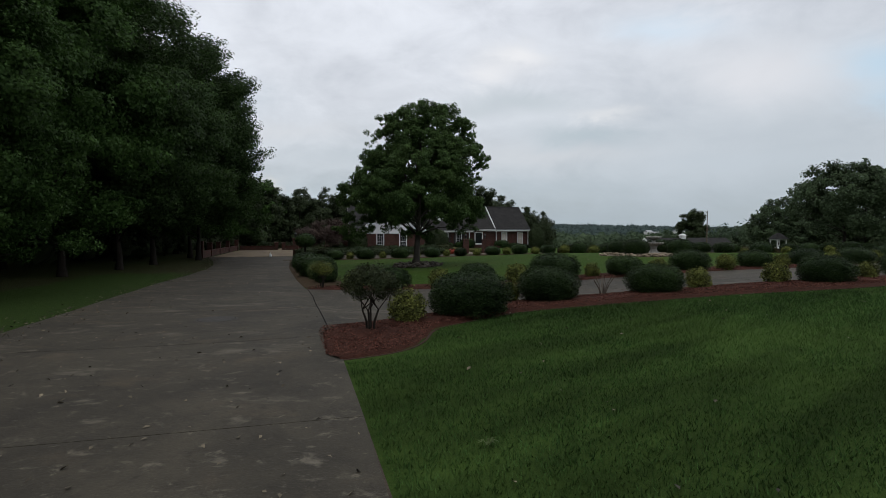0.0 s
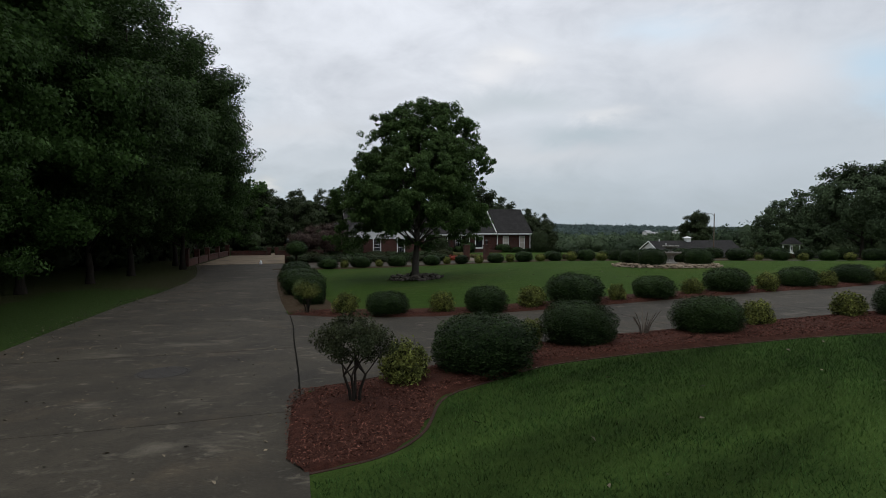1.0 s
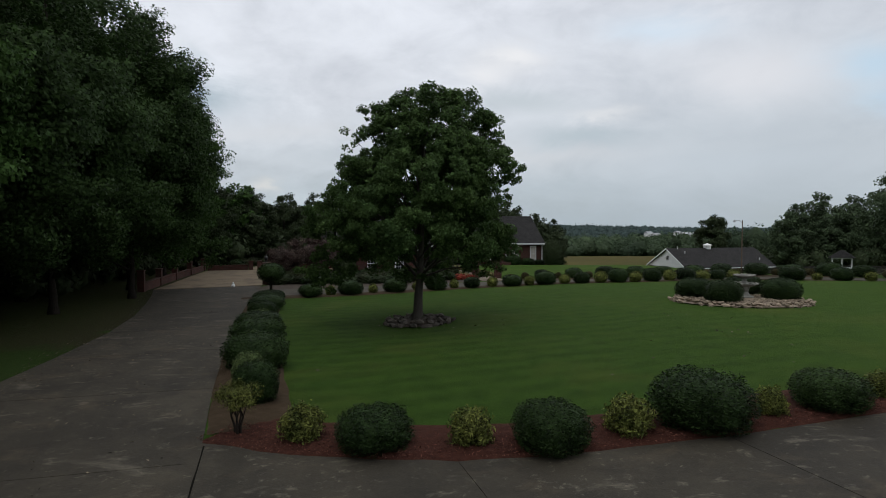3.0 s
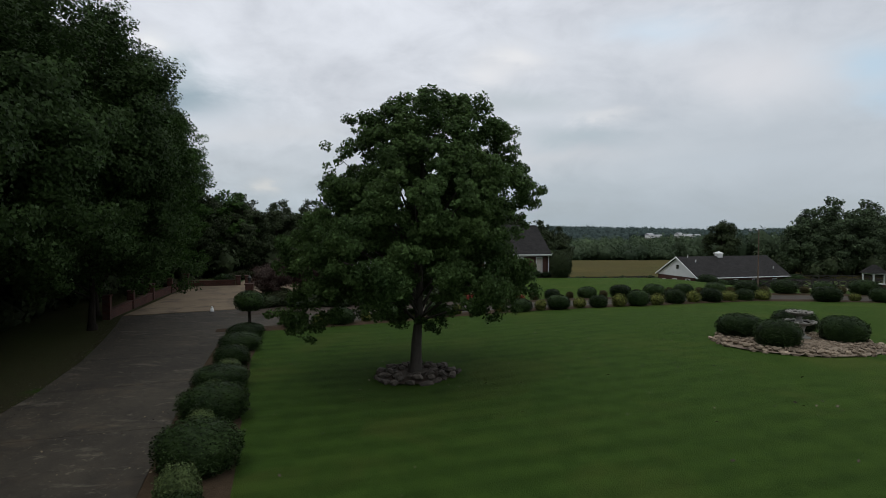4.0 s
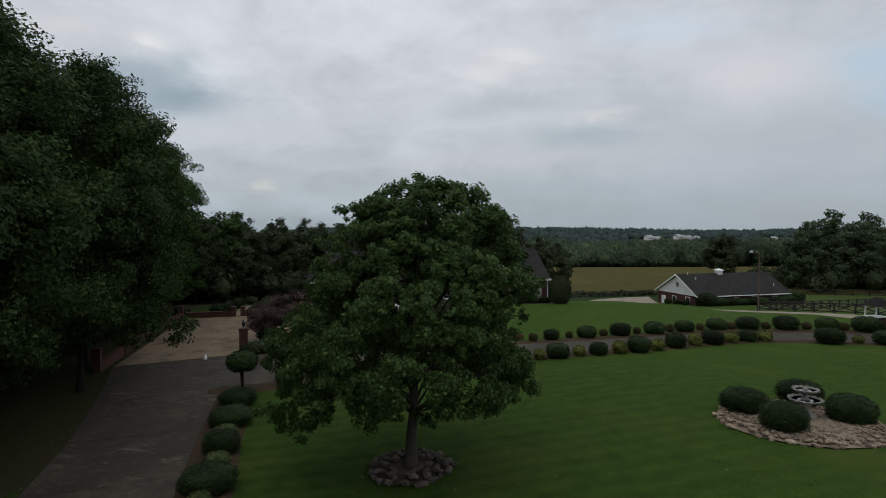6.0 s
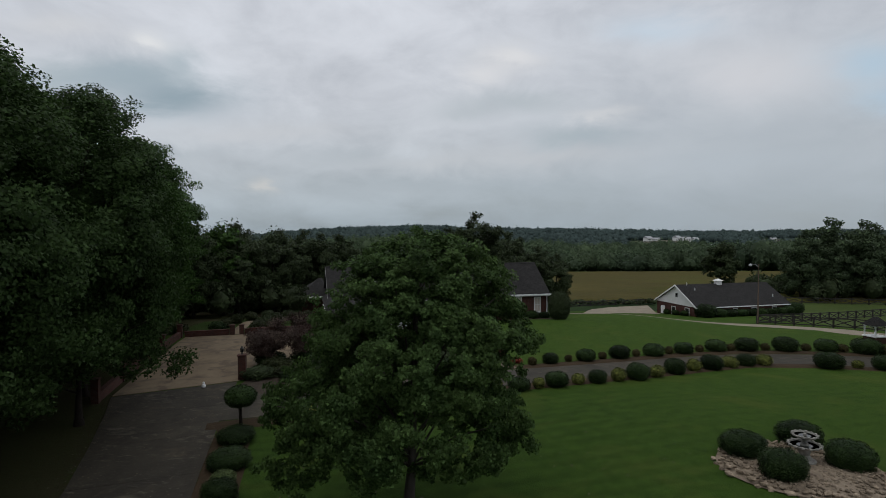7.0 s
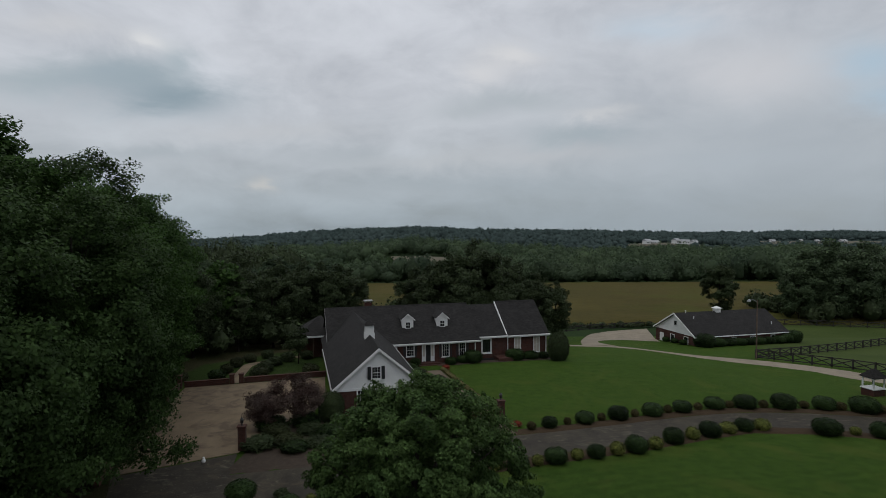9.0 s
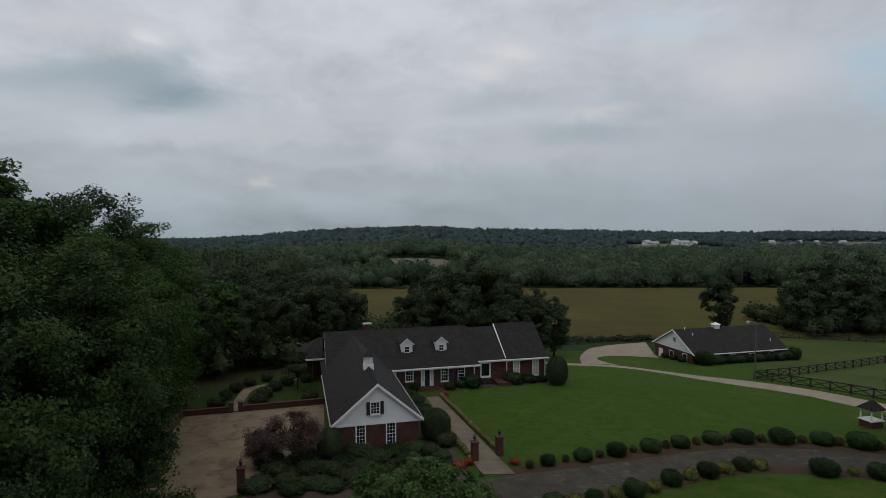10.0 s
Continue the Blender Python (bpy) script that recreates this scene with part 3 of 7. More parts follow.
def sheet(name, left, right, step, across, lift, material, label, category, crown=0.0, edge=0.0, rng=None, kind="structure"):
    """A draped strip between two edges, with a low crown and turned-down edges."""
    a, b = stations(left, right, step)
    rows, v, q = across + 1, [], []
    for i in range(len(a)):
        for k in range(rows):
            f = k / across
            p = a[i] * (1 - f) + b[i] * f
            z = height(p[0], p[1]) + lift + crown * (1 - (2 * f - 1) ** 4) * min(1.0, i / 4, (len(a) - 1 - i) / 4)
            if rng is not None:
                z += rng.uniform(-0.5, 0.5) * crown * 0.5
            if edge and k in (0, across):
                z -= edge
            v.append((p[0], p[1], z))
    for i in range(len(a) - 1):
        for k in range(across):
            q.append((i * rows + k, i * rows + k + 1, (i + 1) * rows + k + 1, (i + 1) * rows + k))
    me = mesh_from(name, v, q, material, smooth=True)
    me.update()
    if me.polygons[0].normal.z < 0:
        me.flip_normals()
    return tagged(new(name, me), label, category, kind=kind)


def slab_road(name, left, right, step, label, material, gap=0.007, lift=0.022, thick=0.09):
    """A drive of cast slabs: a dark bed with each slab a piece of its own."""
    bed = sheet(name, left, right, step / 2, 4, 0.004, BRICK_SOIL, label, "driveway")
    a, b = stations(left, right, step)
    for i in range(len(a) - 1):
        v, q, nu, nv = [], [], 5, 4
        for j in range(nv):
            f = j / (nv - 1)
            l, r = a[i] * (1 - f) + a[i + 1] * f, b[i] * (1 - f) + b[i + 1] * f
            along = (a[i + 1] - a[i] + b[i + 1] - b[i])
            along /= np.linalg.norm(along)
            push = gap * (1 if j == 0 else -1 if j == nv - 1 else 0)
            for k in range(nu):
                g = k / (nu - 1)
                p = l * (1 - g) + r * g + along * push
                v.append((p[0], p[1], height(p[0], p[1]) + lift))
        for j in range(nv - 1):
            for k in range(nu - 1):
                q.append((j * nu + k, j * nu + k + 1, (j + 1) * nu + k + 1, (j + 1) * nu + k))
        rim = [k for k in range(nu)] + [j * nu + nu - 1 for j in range(1, nv)] + [(nv - 1) * nu + k for k in range(nu - 2, -1, -1)] + [j * nu for j in range(nv - 2, 0, -1)]
        o = len(v)
        v += [(v[k][0], v[k][1], v[k][2] - thick) for k in rim]
        for k in range(len(rim)):
            q.append((rim[k], rim[(k + 1) % len(rim)], o + (k + 1) % len(rim), o + k))
        me = mesh_from("slab", v, q, material)
        bm = bmesh.new()
        bm.from_mesh(me)
        bmesh.ops.recalc_face_normals(bm, faces=bm.faces)
        bm.to_mesh(me)
        bm.free()
        if me.polygons[0].normal.z < 0:
            me.flip_normals()
        part("slab", me, material, bed)
    return bed


DRIVE_L = [(-5.0, -11.7), (-6.9, 0.1), (-8.15, 7.1), (-9.4, 12.5), (-10.6, 16.8), (-11.75, 21.1), (-12.62, 25.1), (-13.95, 32.6), (-15.35, 37.7), (-18.2, 44.7), (-20.2, 49.3), (-22.1, 53.3)]
DRIVE_R = [(1.9, -8.6), (0.2, 2), (-1.6, 9), (-3.0, 14.4), (-4.2, 18.7), (-5.5, 22.5), (-6.9, 26.5), (-9.4, 34.5), (-10.8, 39.5), (-12.6, 46.5), (-14.2, 52), (-15.2, 57.2)]
LOOP_O = [(-3.1, 12.0), (-1.4, 12.5), (0.4, 14.1), (2.1, 15.5), (4.4, 16.2), (6.5, 16.6), (8.6, 16.9), (11, 17.7), (14, 19.0), (18, 21.0), (24, 25.0), (32, 32), (39.5, 41), (43.5, 50), (43.5, 57.5),
          (38.4, 63.8), (31, 65.4), (26, 65.6), (20.6, 64.6), (15, 62.8), (9.8, 61.2), (5.2, 60.2), (-1, 58), (-6, 56), (-10.5, 54.4), (-15.2, 53.3)]
LOOP_I = [(-5.55, 22.15), (-4.2, 21.5), (-1.7, 20.95), (0.9, 20.75), (3.5, 21.1), (5.2, 21.5), (7.0, 21.9), (9.8, 22.55), (14.2, 24.0), (19, 26.6), (25, 30.4), (30.5, 35.6), (35.5, 43), (39, 51), (39, 55.5),
          (34, 59.9), (29.5, 61.4), (23.8, 61.9), (18.8, 60.1), (13.5, 57.9), (8.8, 56.4), (4.7, 55.3), (-1, 53.6), (-6, 51.2), (-10, 49.4), (-13.8, 48.2)]
PAD_L = [(-22.12, 53.38), (-24.8, 65), (-26.0, 70.2), (-26.75, 74.7)]
PAD_R = [(-15.2, 57.28), (-14.2, 63), (-10.9, 67.6), (-13.1, 78.6)]
slab_road("driveway_main", DRIVE_L, DRIVE_R, 5.05, "wide dark weathered concrete driveway in cast slabs", CONCRETE)
slab_road("driveway_loop", LOOP_I, LOOP_O, 4.8, "weathered grey concrete loop drive between clipped bushes", CONCRETE, lift=0.018)
def seam():
    """The dark open joint between the main drive and the loop."""
    line = np.array([(-2.22, 11.1), (-2.98, 13.9), (-3.95, 17.3), (-4.5, 19.4), (-5.12, 21.4), (-5.3, 22.0)])
    a, b = stations(line, line + np.array((0.030, 0.008)), 0.25)
    a = a + np.random.default_rng(6).uniform(-0.008, 0.008, a.shape)
    v, q = [], []
    for p, r in zip(a, b):
        v += [(p[0], p[1], height(*p) + 0.027), (r[0], r[1], height(*r) + 0.027)]
    for i in range(len(a) - 1):
        q.append((2 * i, 2 * i + 1, 2 * i + 3, 2 * i + 2))
    tagged(new("trim_joint", mesh_from("trim_joint", v, q, JOINT)), "dark soil-filled expansion joint in the concrete", "joint", kind="structure")


seam()
slab_road("parking_pad", PAD_L, PAD_R, 6.0, "warm tan concrete parking pad beside the garage", PAD_CONCRETE, lift=0.030)


def offset(points, d):
    """The edge moved sideways by d metres to its left."""
    p = np.array(points, float)
    t = np.gradient(p, axis=0)
    t /= np.linalg.norm(t, axis=1)[:, None]
    return p + np.stack([-t[:, 1], t[:, 0]], 1) * d


bed_rng = random.Random(5)
NEAR_BED_LAWN = [(-1.72, 9.0), (-1.07, 9.2), (-0.45, 9.8), (-0.25, 10.9), (-0.2, 11.8), (0.5, 12.35), (1.75, 13.5), (3.3, 13.95), (4.7, 14.25), (7.5, 14.75), (10.6, 15.1), (14, 16.3), (18, 18.6), (24, 22.5)]
NEAR_BED_DRIVE = [(-1.95, 9.3), (-2.2, 10.2), (-2.5, 11.3), (-2.68, 12.3), (-1.65, 12.75), (0.22, 14.2), (2.0, 15.56), (3.2, 15.95), (4.4, 16.15), (6.9, 16.65), (11, 17.65), (14, 18.95), (18, 20.95), (24, 24.9)]
sheet("mulch_bed", NEAR_BED_LAWN, NEAR_BED_DRIVE, 0.35, 10, 0.035, MULCH, "red-brown bark mulch bed with a cut edge", "mulch bed", 0.07, 0.05, bed_rng)


def bed_edging(points, label):
    """The low dark-red cut edge of the mulch against the lawn: short strips, each a piece."""
    p, _ = stations(points, offset(points, 0.05), 0.3)
    root = tagged(new("lawn_edging"), label, "edging")
    for (x0, y0), (x1, y1) in zip(p, p[1:]):
        d = Vector((x1 - x0, y1 - y0, 0))
        n = Vector((-d.y, d.x, 0)).normalized() * 0.022
        z0, z1 = height(x0, y0), height(x1, y1)
        e = d * 0.008
        q = [(x0 + e.x, y0 + e.y, z0 - 0.05), (x1 - e.x, y1 - e.y, z1 - 0.05), (x1 - e.x, y1 - e.y, z1 + 0.012), (x0 + e.x, y0 + e.y, z0 + 0.012)]
        part("edge_strip", prism(q, tuple(-n), tuple(n)), EDGING, root)


bed_edging(NEAR_BED_LAWN[:12], "low dark red-brown edging between mulch and lawn")
island_edge = np.array(LOOP_I[:12])
sheet("mulch_bed", island_edge, offset(island_edge, 2.0), 0.6, 8, 0.03, MULCH, "red-brown bark mulch bed along the loop drive", "mulch bed", 0.06, 0.04, bed_rng)
far_edge = np.array(LOOP_I[15:])
sheet("mulch_bed", far_edge, offset(far_edge, 1.7), 0.9, 6, 0.03, BROWN_MULCH, "narrow brown mulch bed inside the loop drive", "mulch bed", 0.05, 0.04, bed_rng)
outer_edge = np.array(LOOP_O[15:22])
sheet("mulch_bed", outer_edge, offset(outer_edge, -1.4), 0.9, 6, 0.03, BROWN_MULCH, "narrow mulch bed outside the loop drive", "mulch bed", 0.05, 0.04, bed_rng)
drive_edge = np.array(DRIVE_R[5:10] + [(-13.0, 48.0)])
sheet("mulch_bed", offset(drive_edge, 0.03), offset(drive_edge, -1.9), 0.6, 8, 0.03, BROWN_MULCH, "mulch bed under the bush row along the main driveway", "mulch bed", 0.06, 0.04, bed_rng)
HOUSE_YAW = 14.0
CY, SY = math.cos(radians(HOUSE_YAW)), math.sin(radians(HOUSE_YAW))


def from_house(u, v):
    return CY * u - SY * v, SY * u + CY * v


sheet("planting_bed", [(-15.0, 53.3), (-10.6, 54.15), (-6, 55.85), (-1, 57.9), (2.2, 59.3)], [(-14.2, 64), (-12.2, 66.4), (-6, 65.4), (-1.9, 66.4), (0.9, 66.2)], 0.9, 8, 0.03, BRICK_SOIL, "dark soil planting bed before the garage gable", "planting bed", 0.06, 0.04, bed_rng)
sheet("planting_bed", [(0.9, 66.2), (-2.0, 80.5)], [(-1.6, 66.4), (-4.6, 79.6)], 0.9, 5, 0.03, BRICK_SOIL, "dark soil bed between garage and front walk", "planting bed", 0.06, 0.04, bed_rng)
fl, fr = from_house(19.6, 80.9), from_house(36.4, 81.9)
sheet("planting_bed", [fl, fr], [from_house(19.6, 82.78), from_house(36.4, 83.78)], 0.9, 5, 0.03, BRICK_SOIL, "dark soil foundation bed along the house front", "planting bed", 0.06, 0.04, bed_rng)
slab_road("front_walk", [(3.0, 60.3), (-2.0, 81.0)], [(5.6, 60.3), (-0.4, 81.4)], 3.0, "brown concrete walk leading to the front door", WALK, lift=0.05)
sheet("garden_path", [(-22.45, 76.1), (-23.6, 80), (-24.2, 84.5), (-22.5, 88.2), (-20.4, 91.9), (-16, 94.4)], [(-21.6, 76.35), (-22.4, 80), (-22.9, 84.2), (-21.2, 87.4), (-19.4, 90.7), (-15.6, 93)], 0.8, 3, 0.035, PAD_CONCRETE, "narrow tan path curving through the garden", "path", 0.02, 0.02)
LANE_FAR = [(70, 62), (60, 71.5), (52.3, 81.9), (50.3, 85.4), (48.6, 90), (45.5, 94.9), (41.5, 99.0), (36, 102.5), (30, 104.6), (25.5, 106), (21, 107.5), (14, 112)]
LANE_NEAR = [(67, 59), (57, 68.5), (49.3, 78.2), (47.6, 81.7), (45.3, 86), (42.6, 90.8), (39, 94.9), (34, 98.6), (29, 101), (24.5, 102.6), (20, 104.4), (12.5, 109)]
sheet("gravel_lane", LANE_FAR, LANE_NEAR, 2.0, 4, 0.045, LANE, "pale gravel farm lane across the lawn", "lane", 0.03, 0.03)
sheet("gravel_yard", [(22.6, 106.4), (23.6, 111), (25.0, 117), (27.4, 125), (30.1, 130.5), (35.2, 134.2), (40.7, 136.2), (44.5, 137.4)], [(28.4, 105.4), (27.4, 110.5), (27.6, 115.5), (28.8, 118.8), (31.2, 121.3), (34.0, 121.9), (37.0, 120.2), (40.0, 118.8)], 2.0, 6, 0.06, LANE, "pale gravel yard beside the brick barn", "yard", 0.02, 0.03)


def crop_field():
    rng = np.random.default_rng(3)
    xs, ys = np.arange(-70, 171, 4.0), np.arange(141, 268, 3.0)
    X, Y = np.meshgrid(xs, ys)
    Z = land(X, Y) + 0.75 + rng.uniform(-0.12, 0.12, X.shape)
    Z[0, :] -= 0.9
    v = np.stack([X, Y, Z], -1).reshape(-1, 3)
    n = len(xs)
    q = [(j * n + i, j * n + i + 1, (j + 1) * n + i + 1, (j + 1) * n + i) for j in range(len(ys) - 1) for i in range(n - 1)]
    tagged(new("crop_field", mesh_from("crop_field", v, q, CROP, smooth=True)), "golden green ripening crop field in the valley", "field", kind="structure")
    for x0, x1, y0, y1 in ((-34, 10, 438, 474), (520, 730, 880, 965), (255, 360, 745, 800)):
        xs, ys = np.linspace(x0, x1, 8), np.linspace(y0, y1, 8)
        X, Y = np.meshgrid(xs, ys)
        Z = land(X, Y) + 0.6
        v = np.stack([X + 4 * np.sin(Y * 0.09), Y + 5 * np.sin(X * 0.06), Z], -1).reshape(-1, 3)
        q = [(j * 8 + i, j * 8 + i + 1, j * 8 + 9 + i, j * 8 + 8 + i) for j in range(7) for i in range(7)]
        tagged(new("stubble_field", mesh_from("stubble_field", v, q, STUBBLE, smooth=True)), "pale stubble field among far woods", "field", kind="structure")


crop_field()


# ---- house ----
def empty(name, x, y, z, yaw=0.0):
    ob = new(name)
    ob.matrix_world = pose(x, y, z, 0, 0, yaw)
    return ob


def window(parent, u0, u1, z0, z1, v, shutters=False, curtain=False, bars=(2, 4), frame_w=0.10, deep=0.10):
    """A window in a wall whose outer face is at v, seen from smaller v: frame, glass, glazing bars, sill."""
    fw = frame_w
    bm = box(u0, u0 + fw, v - 0.05, v + deep, z0, z1)
    box(u1 - fw, u1, v - 0.05, v + deep, z0, z1, bm)
    box(u0 + fw, u1 - fw, v - 0.05, v + deep, z1 - fw, z1, bm)
    box(u0 + fw, u1 - fw, v - 0.05, v + deep, z0, z0 + fw, bm)
    fr = part("window", bm, WHITE, parent, "white framed sash window")
    part("pane", box(u0 + fw, u1 - fw, v + 0.03, v + 0.05, z0 + fw, z1 - fw), GLASS, fr, "dark reflecting glass")
    if curtain:
        part("curtain", box(u0 + fw + 0.01, u1 - fw - 0.01, v + 0.012, v + 0.022, z0 + fw + 0.01, z1 - fw - 0.01), TAN, fr, "drawn pale blind")
    cols, rows = bars
    w, h = (u1 - u0 - 2 * fw), (z1 - z0 - 2 * fw)
    for i in range(1, cols + 1):
        x = u0 + fw + w * i / (cols + 1)
        part("glazing_bar", box(x - 0.009, x + 0.009, v - 0.012, v + 0.008, z0 + fw, z1 - fw), WHITE, fr)
    for i in range(1, rows):
        z = z0 + fw + h * i / rows
        t = 0.026 if i == rows // 2 else 0.009
        part("glazing_bar", box(u0 + fw, u1 - fw, v - 0.016, v + 0.004, z - t, z + t), WHITE, fr)
    part("sill", box(u0 - 0.05, u1 + 0.05, v - 0.10, v - 0.052, z0 - 0.06, z0), WHITE, fr)
    if shutters:
        w = 0.30
        for a in (u0 - w - 0.03, u1 + 0.03):
            bm = box(a, a + w, v - 0.06, v - 0.004, z0, z1)
            sh = part("shutter", bm, SHUTTER, parent, "black louvred shutter")
            n = int((z1 - z0) / 0.09)
            for k in range(n):
                z = z0 + 0.04 + (z1 - z0 - 0.08) * k / n
                part("louvre", box(a + 0.04, a + w - 0.04, v - 0.075, v - 0.061, z, z + 0.045), SHUTTER, sh)
    return fr


def roof_slab(parent, name, corners, thick=0.16, label="dark asphalt shingle roof slope"):
    """A roof slope through four corners (counter-clockwise from outside), with thickness."""
    n = (Vector(corners[1]) - Vector(corners[0])).cross(Vector(corners[2]) - Vector(corners[0])).normalized()
    bm = prism([Vector(c) for c in corners], n * -thick, n * 0.0)
    return part(name, bm, SHINGLE, parent, label, uv=True)


def boards(parent, outline_z, v, z0, z1, pitch=0.19):
    """Horizontal lap boards that fill a gable: outline_z(z) gives the half-open span at a height."""
    z = z0
    while z < z1 - 0.02:
        top = min(z + pitch, z1)
        a0, b0 = outline_z(z)
        a1, b1 = outline_z(top)
        if b0 - a0 > 0.08:
            bm = bmesh.new()
            pts = [(a0, v - 0.028, z), (b0, v - 0.028, z), (b1, v - 0.006, top), (a1, v - 0.006, top)]
            back = [(p[0], v + 0.02, p[2]) for p in pts]
            vs = [bm.verts.new(p) for p in pts] + [bm.verts.new(p) for p in back]
            bm.faces.new(vs[:4])
            bm.faces.new(vs[7:3:-1])
            for i in range(4):
                bm.faces.new((vs[i], vs[i + 4], vs[(i + 1) % 4 + 4], vs[(i + 1) % 4]))
            part("lap_board", bm, WHITE, parent)
        z = top


def wall_with_holes(parent, name, u0, u1, v0, v1, z0, z1, holes, material=None, label="red brick wall"):
    """A wall along u, cut through by holes (u0, u1, z0, z1), as one mesh of blocks."""
    us = sorted({u0, u1, *[h[0] for h in holes], *[h[1] for h in holes]})
    bm = bmesh.new()
    for a, b in zip(us, us[1:]):
        cuts = sorted((h[2], h[3]) for h in holes if h[0] <= a + 1e-6 and h[1] >= b - 1e-6)
        z = z0
        for c0, c1 in cuts:
            if c0 > z:
                box(a, b, v0, v1, z, c0, bm)
            z = c1
        if z < z1:
            box(a, b, v0, v1, z, z1, bm)
    return part(name, bm, material or BRICK, parent, label, uv=True)


def gable_line(parent, u0, u1, um, v, z_e, z_r, w=0.24, d=0.10, name="rake_board"):
    """White rake boards up both sides of a gable at face v."""
    for a in (u0, u1):
        pts = [(a, v, z_e), (um, v, z_r), (um, v, z_r - w), (a, v, z_e - w)]
        part(name, prism(pts, (0, -d, 0), (0, 0, 0)), WHITE, parent, "white painted rake board")


def build_house():
    h = tagged(empty("house", 0, 0, 0, HOUSE_YAW), "long single-storey red brick house with dark shingle roofs", "house")
    G = -1.75
    # main range
    e_z, e_v, r_v, r_z, back_v = 1.62, 82.15, 88.2, 5.42, 94.2
    hl = [(16.06, 17.09, -0.12, 1.37), (18.0, 19.56, -0.82, 1.42), (20.49, 21.49, -0.4, 1.30), (22.65, 23.6, -0.4, 1.30)]
    wall_with_holes(h, "front_wall", 14.0, 25.0, 82.8, 83.1, G, 1.60, hl)
    part("side_wall", box(7.1, 7.4, 82.8, 93.6, G, 1.6), BRICK, h, uv=True)
    part("front_wall", box(7.4, 14.0, 82.8, 83.1, G, 1.6), BRICK, h, uv=True)
    part("back_wall", box(7.4, 34.6, 93.3, 93.6, G - 1.2, 1.6), BRICK, h, uv=True)
    part("room_floor", box(7.4, 34.4, 83.2, 93.3, -1.3, -1.1), DARKROOM, h)
    part("room_wall", box(7.5, 34.3, 85.2, 85.3, -1.1, 1.5), DARKROOM, h)
    for a, b, c, d in (hl[0], hl[2], hl[3]):
        window(h, a, b, c, d, 82.86, bars=(2, 4), shutters=True)
    # gable end of the main range
    for u, s in ((7.1, 1),):
        part("gable_wall", prism([(u, 82.8, 1.6), (u, 93.6, 1.6), (u, r_v, r_z - 0.3)], (0, 0, 0), (0.28 * s, 0, 0)), WHITE, h, "white boarded gable end")
    roof_slab(h, "roof", [(6.75, e_v, e_z), (25.25, e_v, e_z), (25.25, r_v, r_z), (6.75, r_v, r_z)])
    roof_slab(h, "roof", [(25.25, back_v, e_z), (6.75, back_v, e_z), (6.75, r_v, r_z), (25.25, r_v, r_z)])
    part("ridge_cap", prism([(0, r_v - 0.16, r_z - 0.07), (0, r_v, r_z + 0.045), (0, r_v + 0.16, r_z - 0.07)], (6.75, 0, 0), (25.25, 0, 0)), SHINGLE, h, uv=True)
    part("fascia", box(14.35, 25.3, e_v - 0.03, e_v + 0.0, e_z - 0.27, e_z - 0.02), WHITE, h, "white eave fascia")
    part("gutter", box(14.3, 25.35, e_v - 0.15, e_v - 0.032, e_z - 0.14, e_z - 0.02), WHITE, h, "white metal gutter")
    part("soffit", box(14.35, 25.2, e_v, 82.8, e_z - 0.27, e_z - 0.24), WHITE, h)
    part("rake_board", prism([(0, e_v, e_z - 0.2), (0, r_v, r_z - 0.2), (0, r_v, r_z - 0.06), (0, e_v, e_z - 0.06)], (6.71, 0, 0), (6.745, 0, 0)), GUTTER, h, "white painted rake board")
    # entry
    d = part("door", box(18.46, 19.10, 82.90, 82.96, -0.80, 1.30), DARKROOM, h, "dark front door with white surround")
    for a, b in ((18.0, 18.1), (18.38, 18.46), (19.10, 19.18), (19.46, 19.56)):
        part("door_frame", box(a, b, 82.74, 82.94, -0.8, 1.42), WHITE, d, "white painted frame")
    part("door_frame", box(18.1, 19.46, 82.74, 82.94, 1.30, 1.42), WHITE, d)
    for a in (18.1, 19.18):
        part("sidelight", box(a, a + 0.28, 82.86, 82.9, -0.2, 1.30), TAN, d, "narrow sidelight behind a pale curtain")
        part("panel", box(a, a + 0.28, 82.85, 82.9, -0.8, -0.2), WHITE, d)
    part("door_handle", box(18.52, 18.56, 82.84, 82.9, 0.15, 0.35), GREYMETAL, d, "metal handle")
    for k in range(3):
        part("step", box(17.5 - 0.25 * k, 20.1 + 0.25 * k, 81.9 - 0.4 * k, 82.8, -1.5, -0.84 - 0.15 * k), BRICK, h, "red brick entry step", uv=True)
    for u in (14.9, 24.75):
        part("downspout", box(u - 0.05, u + 0.05, 82.62, 82.72, -0.95, 1.4), WHITE, h, "white downspout")
    # dormers
    for um in (16.62, 21.0):
        build_dormer(h, um, e_v, e_z, r_v, r_z)
    # recessed link and bay
    le_v, le_z, lr_z = 83.2, 1.78, 5.16
    wall_with_holes(h, "front_wall", 25.0, 29.3, 83.8, 84.1, G, 1.74, [(25.92, 27.3, -0.52, 1.4)])
    window(h, 25.92, 27.3, -0.52, 1.4, 83.82, bars=(0, 1), frame_w=0.16)
    roof_slab(h, "roof", [(25.255, le_v, le_z), (29.2, le_v, le_z), (29.2, r_v, lr_z), (25.255, r_v, lr_z)])
    roof_slab(h, "roof", [(29.2, back_v, 1.5), (25.255, back_v, 1.5), (25.255, r_v, lr_z), (29.2, r_v, lr_z)])
    part("fascia", box(25.4, 29.15, le_v - 0.03, le_v, le_z - 0.27, le_z - 0.02), WHITE, h, "white eave fascia")
    part("gutter", box(25.4, 29.1, le_v - 0.15, le_v - 0.032, le_z - 0.14, le_z - 0.02), WHITE, h)
